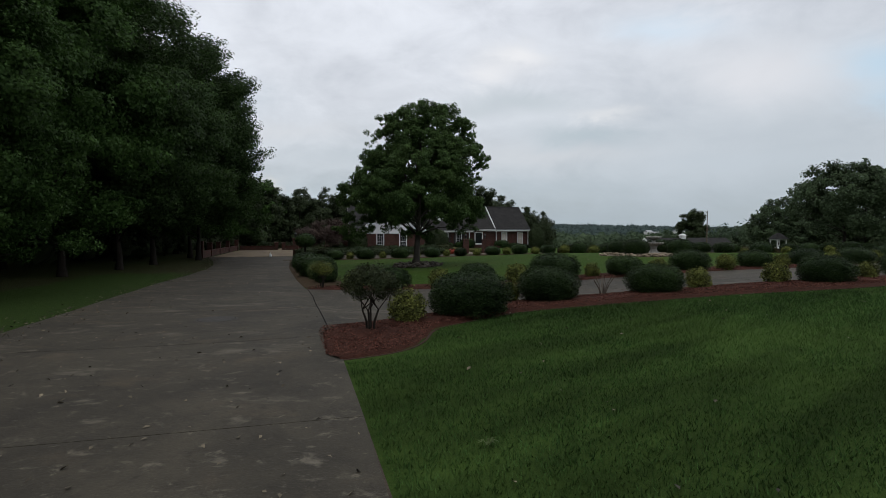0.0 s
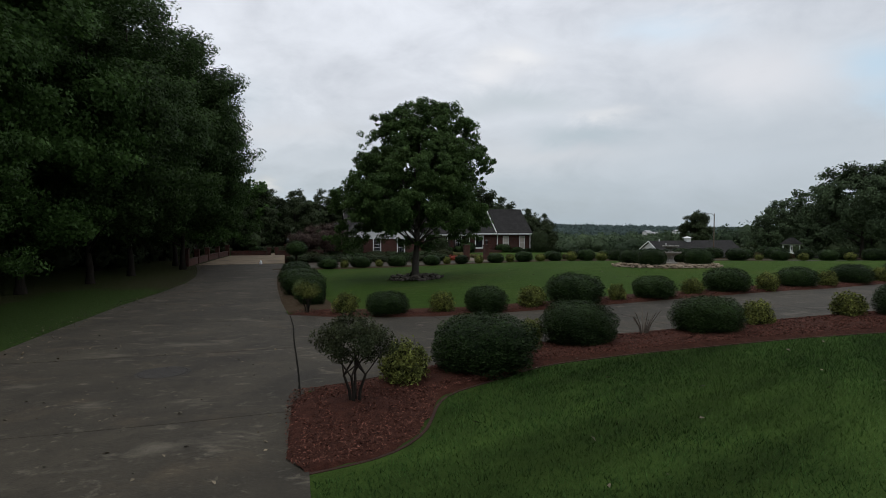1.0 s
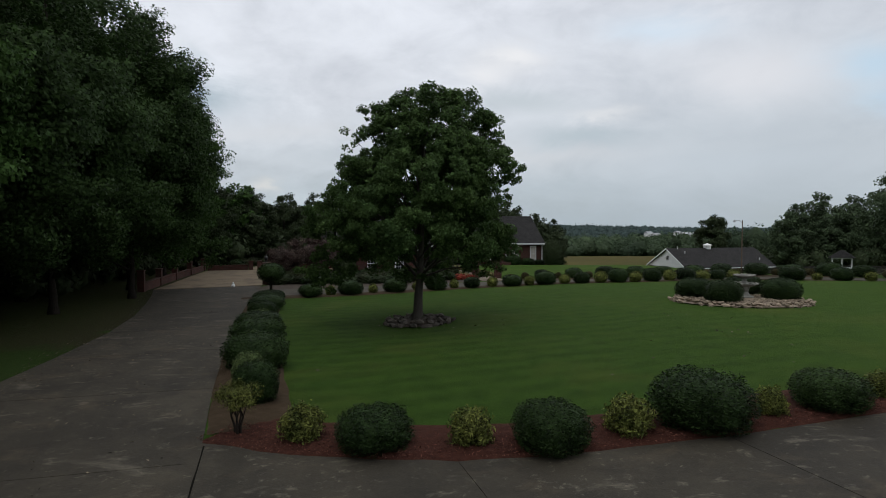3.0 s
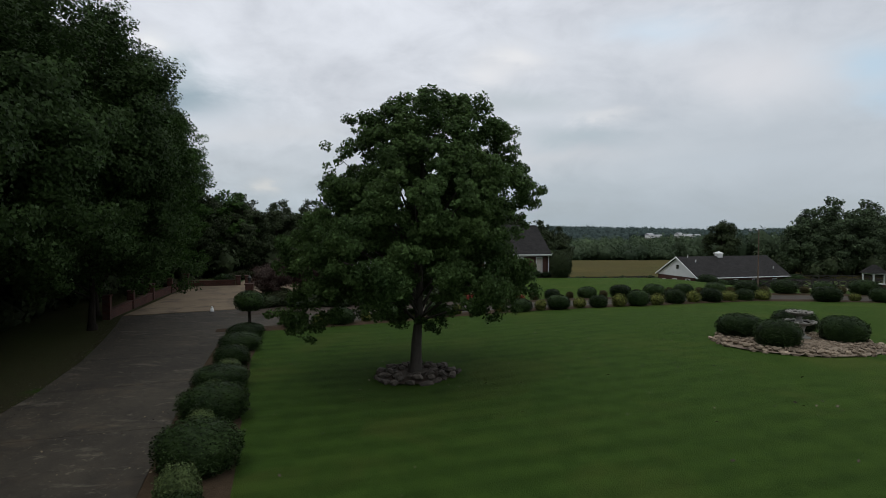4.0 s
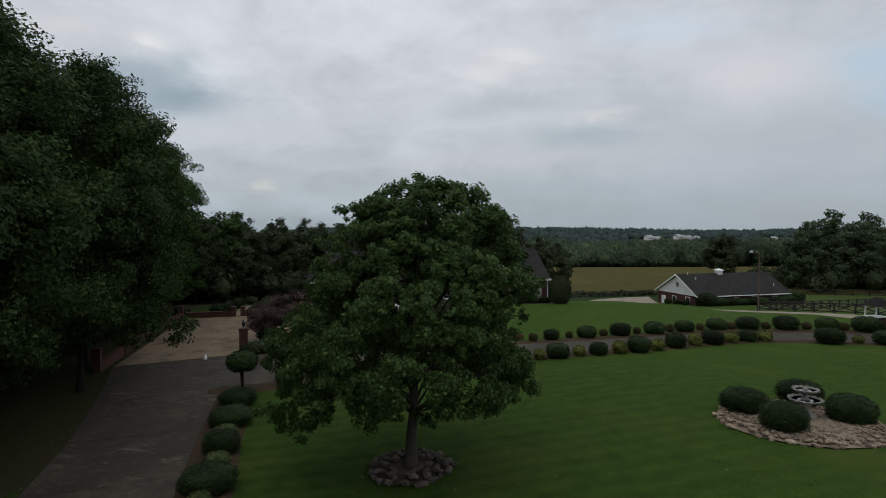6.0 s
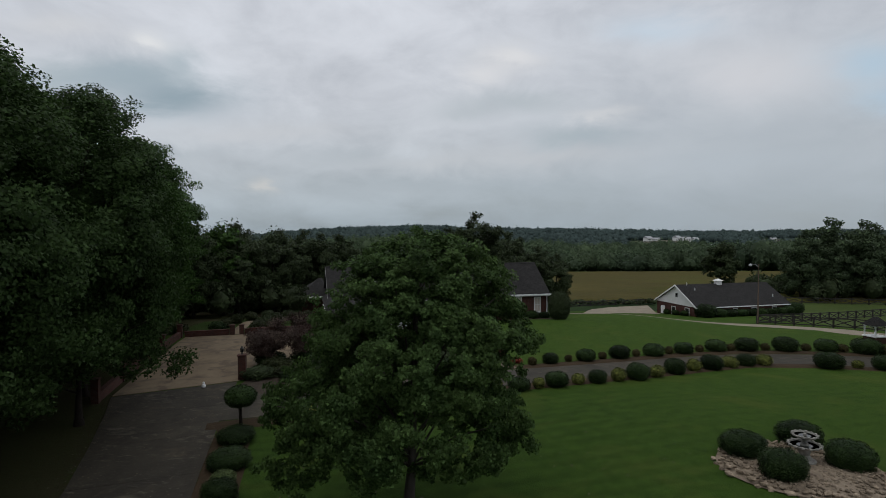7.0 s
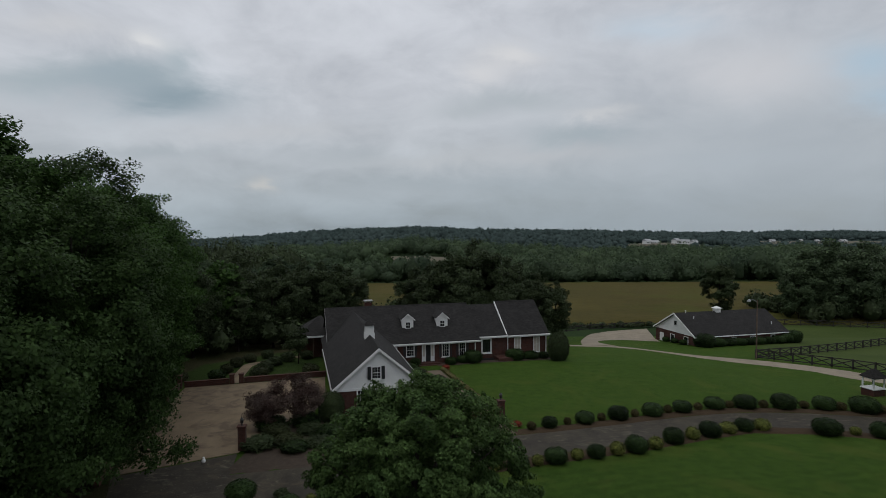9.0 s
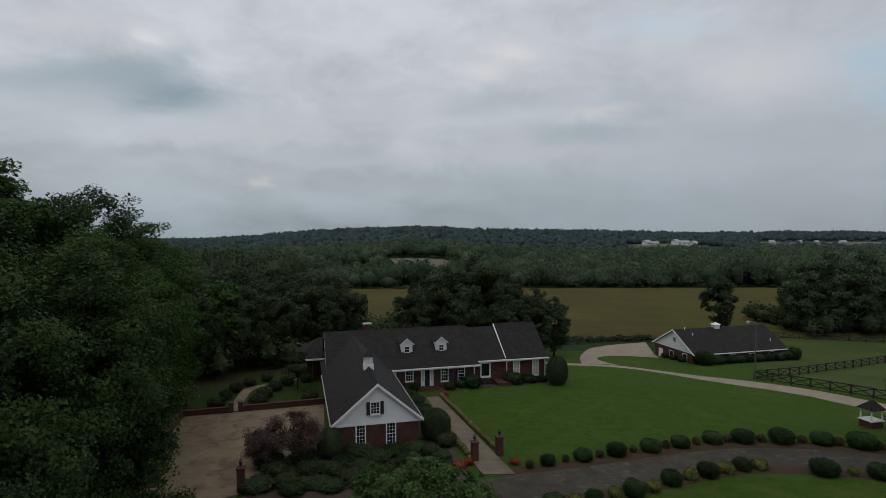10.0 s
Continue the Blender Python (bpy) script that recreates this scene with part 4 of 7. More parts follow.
    part("soffit", box(25.4, 29.15, le_v, 83.8, le_z - 0.27, le_z - 0.24), WHITE, h)
    part("step", box(27.5, 29.4, 81.6, 83.79, -1.7, -0.75), BRICK, h, "red brick stoop", uv=True)
    # wing
    we_v, we_z, wr_z = 83.2, 1.74, 5.46
    wl = [(30.35, 31.3, -0.72, 1.30), (33.0, 33.92, -0.72, 1.30)]
    wall_with_holes(h, "front_wall", 29.3, 34.9, 83.8, 84.1, G, 1.74, wl)
    part("side_wall", box(34.6, 34.9, 84.1, 93.3, G - 1.0, 1.74), BRICK, h, uv=True)
    part("gable_wall", prism([(34.62, 83.9, 1.74), (34.62, 93.2, 1.74), (34.62, r_v, wr_z - 0.3)], (0, 0, 0), (0.27, 0, 0)), BRICK, h, uv=True)
    for a, b, c, dd in wl:
        window(h, a, b, c, dd, 83.82, bars=(1, 2), curtain=True, shutters=False)
    roof_slab(h, "roof", [(29.25, we_v, we_z), (34.98, we_v, we_z), (34.98, r_v, wr_z), (29.25, r_v, wr_z)])
    roof_slab(h, "roof", [(34.98, back_v, 1.7), (29.25, back_v, 1.7), (29.25, r_v, wr_z), (34.98, r_v, wr_z)])
    part("ridge_cap", prism([(0, r_v - 0.16, wr_z - 0.07), (0, r_v, wr_z + 0.045), (0, r_v + 0.16, wr_z - 0.07)], (29.25, 0, 0), (34.98, 0, 0)), SHINGLE, h, uv=True)
    part("fascia", box(29.3, 35.03, we_v - 0.03, we_v, we_z - 0.27, we_z - 0.02), WHITE, h, "white eave fascia")
    part("gutter", box(29.3, 35.08, we_v - 0.15, we_v - 0.032, we_z - 0.14, we_z - 0.02), WHITE, h)
    part("soffit", box(29.3, 34.98, we_v, 83.8, we_z - 0.27, we_z - 0.24), WHITE, h)
    for u in (29.14,):
        part("rake_board", prism([(0, we_v, we_z - 0.26), (0, r_v, wr_z - 0.26), (0, r_v, wr_z + 0.03), (0, we_v, we_z + 0.03)], (u, 0, 0), (u + 0.1, 0, 0)), WHITE, h, "white painted rake board")
    for u in (29.45, 34.75):
        part("downspout", box(u - 0.05, u + 0.05, 83.66, 83.76, -1.3, 1.55), WHITE, h, "white downspout")
    # roof vent and chimney cap
    ch = part("chimney", box(11.9, 12.8, 89.3, 90.1, 4.3, 5.75), BRICK, h, "low brick chimney with a metal cap", uv=True)
    part("chimney_cap", box(11.8, 12.9, 89.2, 90.2, 5.95, 6.05), GREYMETAL, ch, "pale metal cap")
    for du in (11.95, 12.65):
        part("cap_leg", box(du, du + 0.08, 89.6, 89.7, 5.75, 5.95), GREYMETAL, ch)
    build_garage(h)
    # low wing with a hipped roof behind
    part("porch_wall", box(3.9, 7.05, 93.0, 95.2, -1.9, 1.25), BRICK, h, uv=True)
    bm = bmesh.new()
    base = [bm.verts.new(p) for p in ((3.3, 91.6, 1.32), (7.7, 91.6, 1.32), (7.7, 98, 1.32), (3.3, 98, 1.32))]
    top = [bm.verts.new(p) for p in ((6.2, 94.6, 3.5), (6.6, 95.0, 3.5))]
    for f in ((base[0], base[1], top[0]), (base[1], base[2], top[1], top[0]), (base[2], base[3], top[1]), (base[3], base[0], top[0], top[1]), (base[3], base[2], base[1], base[0])):
        bm.faces.new(f)
    part("roof", bm, SHINGLE, h, "hipped shingle roof over the side porch", uv=True)
    part("fascia", box(3.28, 7.7, 91.5, 91.58, 1.12, 1.34), WHITE, h, "white eave fascia")
    for u in (3.6, 5.4):
        part("post", box(u - 0.08, u + 0.08, 91.8, 91.96, -1.9, 1.14), BROWNWOOD, h, "porch post")
    return h


def build_dormer(h, um, e_v, e_z, r_v, r_z):
    slope = (r_z - e_z) / (r_v - e_v)
    fv = 84.55
    zb = e_z + (fv - e_v) * slope
    hw, ze, zr = 0.70, 4.30, 4.90
    vr = e_v + (zr - e_z) / slope
    ve = e_v + (ze - e_z) / slope
    d = part("dormer", prism([(um - hw, fv, zb - 0.25), (um + hw, fv, zb - 0.25), (um + hw, fv, ze), (um, fv, zr - 0.06), (um - hw, fv, ze)], (0, 0, 0), (0, 0.08, 0)), WHITE, h, "white boarded gable dormer")
    for s in (-1, 1):
        part("cheek", prism([(um + s * hw, fv + 0.08, zb - 0.2), (um + s * hw, ve + 0.1, ze), (um + s * hw, fv + 0.08, ze)], (0, 0, 0), (-s * 0.06, 0, 0)), WHITE, d)
        o = hw + 0.18
        zo = ze - 0.18 * (zr - ze) / hw
        c = [(um + s * o, fv - 0.22, zo), (um, fv - 0.22, zr), (um, vr + 0.2, zr), (um + s * o, ve + 0.2, zo)]
        if s > 0:
            c = c[::-1]
        n = (Vector(c[1]) - Vector(c[0])).cross(Vector(c[2]) - Vector(c[0])).normalized()
        if n.z < 0:
            n = -n
        part("roof", prism([Vector(p) for p in c], (0, 0, 0), tuple(n * 0.07)), SHINGLE, d, "dormer roof slope", uv=True)
        pts = [(um + s * o, fv - 0.22, zo - 0.02), (um, fv - 0.22, zr - 0.02), (um, fv - 0.22, zr - 0.18), (um + s * o, fv - 0.22, zo - 0.18)]
        part("rake_board", prism(pts, (0, -0.03, 0), (0, 0.01, 0)), WHITE, d)
    window(d, um - 0.36, um + 0.36, 3.0, 3.88, fv - 0.08, bars=(1, 2), frame_w=0.09, deep=0.02)


def build_garage(h):
    G, fv, u0, u1, um = -1.75, 65.2, 6.62, 13.95, 10.25
    e_z, r_z, ov = 1.62, 5.02, 0.42
    slope = (r_z - e_z) / (um - u0 + ov)
    hl = [(8.32, 9.23, -0.62, 1.46), (10.99, 11.9, -0.62, 1.46)]
    wall_with_holes(h, "garage_wall", u0, u1, fv, fv + 0.3, G, 1.5, hl)
    for a, b, c, d in hl:
        window(h, a, b, c, d, fv + 0.02, bars=(2, 6))
    part("garage_wall", box(u0, u0 + 0.3, fv + 0.3, 82.8, G, 1.5), BRICK, h, uv=True)
    part("garage_wall", box(u1 - 0.3, u1, fv + 0.3, 82.8, G, 1.5), BRICK, h, uv=True)
    part("room_wall", box(u0 + 0.35, u1 - 0.35, fv + 2.2, fv + 2.3, -1.1, 1.5), DARKROOM, h)
    for k in range(2):
        v0 = 70.0 + 4.6 * k
        dr = part("garage_door", box(u0 - 0.05, u0 - 0.005, v0, v0 + 3.6, -0.95, 1.2), WHITE, h, "white sectional garage door")
        for z in (-0.45, 0.1, 0.65):
            part("panel_rail", box(u0 - 0.075, u0 - 0.052, v0, v0 + 3.6, z - 0.03, z + 0.03), WHITE, dr)

    gz = r_z - 0.14
    def span(z):
        f = (gz - z) / slope
        return max(um - f, u0 - ov + 0.05), min(um + f, 2 * um - u0 + ov - 0.05)
    gab = part("gable_wall", prism([(u0, fv + 0.03, 1.5), (2 * um - u0, fv + 0.03, 1.5), (um, fv + 0.03, r_z - 0.28)], (0, 0, 0), (0, 0.2, 0)), WHITE, h, "white lap-boarded gable")
    boards(gab, span, fv, 1.5, r_z - 0.3)
    part("trim_board", box(u0 - ov, 2 * um - u0 + ov, fv - 0.07, fv - 0.03, 1.36, 1.56), WHITE, h, "white frieze board")
    window(h, 9.60, 10.46, 2.28, 3.42, fv - 0.12, shutters=True, bars=(2, 4), frame_w=0.08, deep=0.02)
    eu0, eu1 = u0 - ov, 2 * um - u0 + ov
    back = 88.0
    roof_slab(h, "roof", [(eu0, back, e_z), (eu0, fv - 0.3, e_z), (um, fv - 0.3, r_z), (um, back, r_z)])
    roof_slab(h, "roof", [(eu1, fv - 0.3, e_z), (eu1, 84.0, e_z), (um, back, r_z), (um, fv - 0.3, r_z)])
    part("ridge_cap", prism([(um - 0.16, 0, r_z - 0.11), (um, 0, r_z + 0.045), (um + 0.16, 0, r_z - 0.11)], (0, fv - 0.3, 0), (0, 87.2, 0)), SHINGLE, h, uv=True)
    gable_line(h, eu0, eu1, um, fv - 0.3, e_z + 0.02, r_z + 0.02)
    for u, s in ((eu0, -1), (eu1, 1)):
        part("gutter", box(min(u, u + s * 0.09), max(u, u + s * 0.09), fv - 0.3, 81.9 if s > 0 else 82.1, e_z - 0.13, e_z - 0.03), GUTTER, h, "white metal gutter")
    # cupola on the garage ridge
    v, s = 71.6, 0.42
    c = part("cupola", box(um - s, um + s, v - s, v + s, r_z - 0.45, r_z + 0.95), WHITE, h, "white louvred cupola with a small roof")
    part("cupola_base", box(um - s - 0.06, um + s + 0.06, v - s - 0.06, v + s + 0.06, r_z - 0.5, r_z + 0.18), WHITE, c)
    for k in range(5):
        z = r_z + 0.3 + 0.11 * k
        part("louvre", box(um - s + 0.1, um + s - 0.1, v - s - 0.03, v - s - 0.002, z, z + 0.07), WHITE, c)
    bm = bmesh.new()
    b = [bm.verts.new((um + x * (s + 0.14), v + y * (s + 0.14), r_z + 0.95)) for x, y in ((-1, -1), (1, -1), (1, 1), (-1, 1))]
    t = bm.verts.new((um, v, r_z + 1.5))
    bm.faces.new(b[::-1])
    for i in range(4):
        bm.faces.new((b[i], b[(i + 1) % 4], t))
    part("cupola_roof", bm, SHINGLE, c, "dark pyramid cap", uv=True)


build_house()


# ---- brick barn ----
def build_barn():
    b = tagged(empty("barn", 0, 0, 0, HOUSE_YAW), "low red brick barn with white gable and dark roof", "barn")
    u0, u1, v0, v1, G = 69.6, 88.8, 98.8, 109.4, -6.9
    e_z, r_z, vm, o = -3.50, -0.12, 104.1, 0.4
    hl = [(72.8, 73.85, -5.3, -3.95), (77.1, 78.1, -5.0, -3.95), (81.0, 82.2, -5.3, -3.95), (85.4, 86.4, -5.0, -3.95)]
    wall_with_holes(b, "wall", u0, u1, v0, v0 + 0.3, G, -3.62, hl)
    for q in hl:
        window(b, *q, v0 + 0.02, bars=(1, 2), frame_w=0.12)
    part("room_wall", box(u0 + 0.4, u1 - 0.4, v0 + 1.5, v0 + 1.6, G, -3.7), DARKROOM, b)
    part("wall", box(u0, u0 + 0.3, v0 + 0.3, v1, G, -3.62), BRICK, b, "red brick gable wall", uv=True)
    part("wall", box(u1 - 0.3, u1, v0 + 0.3, v1, G, -3.62), BRICK, b, uv=True)
    part("wall", box(u0, u1, v1, v1 + 0.3, G, -3.62), BRICK, b, uv=True)
    g = part("gable_wall", prism([(u0 - 0.02, v0 - 0.3, -3.62), (u0 - 0.02, v1 + 0.6, -3.62), (u0 - 0.02, vm, r_z - 0.25)], (0, 0, 0), (0.2, 0, 0)), WHITE, b, "white boarded gable")
    z = -3.62
    while z < r_z - 0.5:
        f = (r_z - 0.3 - z) / (r_z - 0.3 + 3.62)
        part("lap_board", box(u0 - 0.05, u0 - 0.021, vm - 5.5 * f, vm + 5.5 * f, z, z + 0.03), WHITE, g)
        z += 0.2
    part("gable_wall", prism([(u1 + 0.02, v0 - 0.3, -3.62), (u1 + 0.02, v1 + 0.6, -3.62), (u1 + 0.02, vm, r_z - 0.25)], (0, 0, 0), (-0.2, 0, 0)), WHITE, b)
    # openings of the gable wall, framed in white
    def side_opening(name, va, vb, za, zb, fill, label):
        d = part(name, box(u0 - 0.05, u0 - 0.02, va, vb, za, zb), fill, b, label)
        for a, c in ((va - 0.1, va), (vb, vb + 0.1)):
            part("frame", box(u0 - 0.08, u0 - 0.01, a, c, za, zb + 0.1), WHITE, d)
        part("frame", box(u0 - 0.08, u0 - 0.01, va, vb, zb, zb + 0.1), WHITE, d)
        return d
    side_opening("door", 107.4, 108.35, -6.3, -4.45, WHITE, "white barn door")
    side_opening("window", 104.3, 105.3, -5.75, -4.2, GLASS, "tall window with white frame")
    side_opening("window", 100.6, 101.6, -5.75, -4.0, GLASS, "tall window with white frame")
    side_opening("window", 103.6, 104.3, -2.35, -1.6, GLASS, "small gable window")
    roof_slab(b, "roof", [(u0 - 0.35, v0 - o, e_z), (u1 + 0.35, v0 - o, e_z), (u1 + 0.35, vm, r_z), (u0 - 0.35, vm, r_z)])
    roof_slab(b, "roof", [(u1 + 0.35, v1 + 0.3 + o, e_z), (u0 - 0.35, v1 + 0.3 + o, e_z), (u0 - 0.35, vm, r_z), (u1 + 0.35, vm, r_z)])
    for va in (v0 - o, v1 + 0.3 + o):
        part("rake_board", prism([(0, va, e_z - 0.24), (0, vm, r_z - 0.24), (0, vm, r_z + 0.02), (0, va, e_z + 0.02)], (u0 - 0.45, 0, 0), (u0 - 0.355, 0, 0)), WHITE, b, "white painted rake board")
    part("gutter", box(u0 - 0.3, u1 + 0.35, v0 - o - 0.12, v0 - o - 0.005, e_z - 0.2, e_z - 0.04), WHITE, b, "white metal gutter")
    c = part("cupola", box(77.9, 78.9, vm - 0.45, vm + 0.45, r_z - 0.4, r_z + 0.5), WHITE, b, "white roof cupola")
    bm = bmesh.new()
    q = [bm.verts.new((78.4 + x * 0.74, vm + y * 0.68, r_z + 0.5)) for x, y in ((-1, -1), (1, -1), (1, 1), (-1, 1))]
    t = bm.verts.new((78.4, vm, r_z + 0.9))
    bm.faces.new(q[::-1])
    for i in range(4):
        bm.faces.new((q[i], q[(i + 1) % 4], t))
    part("cupola_roof", bm, WHITE, c)
    for u, vv in ((72.2, 102.5), (87.0, 100.3), (71.6, 103.9)):
        z = e_z + (vv - v0 + o) * (r_z - e_z) / (vm - v0 + o)
        part("roof_vent", lathe([(0.07, z - 0.1), (0.07, z + 0.35), (0.10, z + 0.36), (0.10, z + 0.45)], 8, centre=(u, vv)), WHITE, b, "white roof vent pipe")


build_barn()


def yard_light():
    x, y = 45.3, 97.0
    p = tagged(empty("yard_light", x, y, height(x, y)), "tall weathered pole with a yard lamp", "yard light")
    part("pole", lathe([(0.10, -0.2), (0.09, 3), (0.07, 8.6)], 10), BROWNWOOD, p, "weathered wooden pole")
    v, f = limb([(0, 0, 8.2), (-0.5, 0, 8.6), (-1.1, 0, 8.6)], 0.04, 0.035)
    part("arm", mesh_from("arm", v, f, GREYMETAL), GREYMETAL, p)
    part("lamp_head", lathe([(0.08, 8.3), (0.24, 8.36), (0.20, 8.55), (0.06, 8.7)], 12, centre=(-1.2, 0)), GREYMETAL, p, "grey metal lamp head")


yard_light()


# ---- fences ----
def rail_fence(points, group, bay=2.5, tall=1.35, cross=True):
    """A black paddock fence: each bay a thing with a post, rails and crossed boards."""
    p = np.array(points, float)
    s = np.concatenate([[0], np.cumsum(np.linalg.norm(np.diff(p, axis=0), axis=1))])
    n = max(1, int(round(s[-1] / bay)))
    t = np.linspace(0, s[-1], n + 1)
    xy = np.stack([np.interp(t, s, p[:, 0]), np.interp(t, s, p[:, 1])], 1)
    root = tagged(new("paddock_fence"), "black board paddock fence with crossed rails", "fence", group)
    for i in range(n + 1):
        x, y = xy[i]
        z = height(x, y)
        part("post", box(x - 0.08, x + 0.08, y - 0.08, y + 0.08, z - 0.2, z + tall), BLACKFENCE, root)
        if i == n:
            break
        x2, y2 = xy[i + 1]
        z2 = height(x2, y2)
        lines = [(tall - 0.12, tall - 0.12), (0.22, 0.22)] + ([(0.28, tall - 0.18), (tall - 0.18, 0.28)] if cross else [(0.75, 0.75)])
        for a, b in lines:
            d = Vector((x2 - x, y2 - y, 0)).normalized()
            nrm = Vector((-d.y, d.x, 0)) * 0.025
            pts = [(x, y, z + a - 0.065), (x2, y2, z2 + b - 0.065), (x2, y2, z2 + b + 0.065), (x, y, z + a + 0.065)]
            part("rail", prism(pts, tuple(-nrm), tuple(nrm)), BLACKFENCE, root)
    return root


rail_fence([(45.6, 97.7), (47.7, 94.6), (49.6, 91.0), (51.2, 87.4), (52.6, 84.4), (54.5, 81.0), (60, 74)], "paddock fences")
rail_fence([(45.9, 97.9), (53.3, 101.0), (60.3, 104.8), (66.3, 107.6), (77.4, 113.1), (95, 121)], "paddock fences")
rail_fence([(74, 142.5), (83.7, 139.6), (90.8, 137.2), (104, 133)], "paddock fences", 3.0)
# Fence added along a dark band of hedge and weeds left of the barn.
rail_fence([(18, 130), (26.3, 133.8), (33.0, 136.8), (39.5, 138.4), (46.5, 140.2)], "paddock fences", 3.0, 1.2)


# ---- brick piers with lanterns, low walls, well house ----
def lantern_pier(x, y, tall, yaw, label):
    p = tagged(empty("lantern_pier", x, y, height(x, y), yaw), label, "pier", "brick lantern piers")
    part("shaft", box(-0.27, 0.27, -0.27, 0.27, -0.2, tall), BRICK, p, "red brick shaft", uv=True)
    part("cap", box(-0.33, 0.33, -0.33, 0.33, tall, tall + 0.09), BRICK, p, "brick cap course", uv=True, bevel=0.012)
    l = part("lantern", lathe([(0.09, tall + 0.092), (0.05, tall + 0.14), (0.05, tall + 0.22), (0.10, tall + 0.26), (0.13, tall + 0.52), (0.16, tall + 0.53), (0.05, tall + 0.66), (0.02, tall + 0.74)], 8), IRON, p, "black iron lantern")
    for k in range(4):
        a = k * math.pi / 2 + 0.78
        part("lantern_pane", box(0.085 * math.cos(a) - 0.04, 0.085 * math.cos(a) + 0.04, 0.085 * math.sin(a) - 0.04, 0.085 * math.sin(a) + 0.04, tall + 0.29, tall + 0.48), GLASS, l)


lantern_pier(-15.1, 57.9, 1.75, 10, "red brick pier with iron lantern beside the pad")
lantern_pier(2.55, 63.2, 1.55, 15, "red brick pier with iron lantern beside the walk")
lantern_pier(4.75, 64.4, 1.55, 15, "red brick pier with iron lantern beside the walk")


def garden_wall(a, b, label):
    d = Vector((b[0] - a[0], b[1] - a[1], 0))
    yaw = math.degrees(math.atan2(d.y, d.x))
    w = tagged(empty("garden_wall", a[0], a[1], height(*a), yaw), label, "garden wall", "low garden walls")
    part("wall_body", box(0, d.length, -0.14, 0.14, -0.3, 0.52), BRICK, w, uv=True)
    part("coping", box(-0.03, d.length + 0.03, -0.18, 0.18, 0.52, 0.60), BRICK, w, "brick coping course", uv=True, bevel=0.01)


SIDE_WALL = [(-22.3, 52.0), (-23.7, 57.4), (-25.0, 62.9), (-26.15, 68.6), (-27.2, 74.4)]
for i, (a, b) in enumerate(zip(SIDE_WALL, SIDE_WALL[1:])):
    d = (Vector(b) - Vector(a)).normalized() * 0.26
    garden_wall((a[0] + d.x, a[1] + d.y), (b[0] - d.x, b[1] - d.y), "low red brick garden wall beside the pad")
for i, (x, y) in enumerate(SIDE_WALL):
    p = tagged(empty("wall_pier", x, y, height(x, y), 14), "square brick pier in the low wall beside the pad", "pier", "wall piers")
    h = 1.5 if i == 0 else 1.3
    part("shaft", box(-0.22, 0.22, -0.22, 0.22, -0.3, h), BRICK, p, uv=True)
    part("cap", box(-0.27, 0.27, -0.27, 0.27, h + 0.001, h + 0.09), BRICK, p, uv=True, bevel=0.012)
garden_wall((-26.9, 74.85), (-22.75, 76.1), "low red brick garden wall behind the pad")
garden_wall((-21.3, 76.55), (-13.1, 79.0), "low red brick garden wall behind the pad")
for x, y in ((-22.48, 76.2), (-21.58, 76.45)):
    p = tagged(empty("wall_pier", x, y, height(x, y), 18), "short brick pier ending the garden wall", "pier", "wall piers")
    part("shaft", box(-0.24, 0.24, -0.24, 0.24, -0.2, 0.95), BRICK, p, uv=True)
    part("cap", box(-0.29, 0.29, -0.29, 0.29, 0.951, 1.04), BRICK, p, uv=True, bevel=0.012)


def well_house():
    x, y = 42.5, 71.6
    w = tagged(empty("well_house", x, y, height(x, y), 12), "small brick well house with white posts", "well house")
    part("well_wall", box(-1.35, 1.35, -1.1, 1.1, -0.3, 0.95), BRICK, w, "red brick wall", uv=True)
    part("ledge", box(-1.5, 1.5, -1.25, 1.25, 0.951, 1.08), WHITE, w, "white wooden ledge", bevel=0.015)
    for sx in (-1, 1):
        for sy in (-1, 1):
            part("post", box(sx * 1.2 - 0.09, sx * 1.2 + 0.09, sy * 0.95 - 0.09, sy * 0.95 + 0.09, 1.081, 2.35), WHITE, w, "white square post")
    part("beam", box(-1.35, 1.35, -1.05, 1.05, 2.351, 2.50), WHITE, w)
    part("winch", lathe([(0.13, 1.5), (0.18, 1.55), (0.18, 1.95), (0.13, 2.0)], 10), IRON, w, "dark iron bell")
    bm = bmesh.new()
    q = [bm.verts.new((sx * 1.7, sy * 1.45, 2.5)) for sx, sy in ((-1, -1), (1, -1), (1, 1), (-1, 1))]
    t = [bm.verts.new((-0.5, 0, 3.6)), bm.verts.new((0.5, 0, 3.6))]
    for f in ((q[0], q[1], t[1], t[0]), (q[1], q[2], t[1]), (q[2], q[3], t[0], t[1]), (q[3], q[0], t[0]), (q[3], q[2], q[1], q[0])):
        bm.faces.new(f)
    part("roof", bm, SHINGLE, w, "dark hipped shingle roof", uv=True)
    w.scale = (0.54, 0.60, 0.74)


well_house()


# ---- stone beds and fountain ----
def stone_mesh(rng, sx, sy, sz):
    bm = bmesh.new()
    bmesh.ops.create_icosphere(bm, subdivisions=1, radius=1.0)
    for v in bm.verts:
        k = 1 + rng.uniform(-0.34, 0.26)
        c = v.co
        v.co = Vector((max(-0.8, min(0.8, c.x * k)) * sx, max(-0.8, min(0.8, c.y * k)) * sy, max(-0.75, min(0.75, c.z * k)) * sz))
    me = bpy.data.meshes.new("stone")
    bm.to_mesh(me)
    bm.free()
    return me


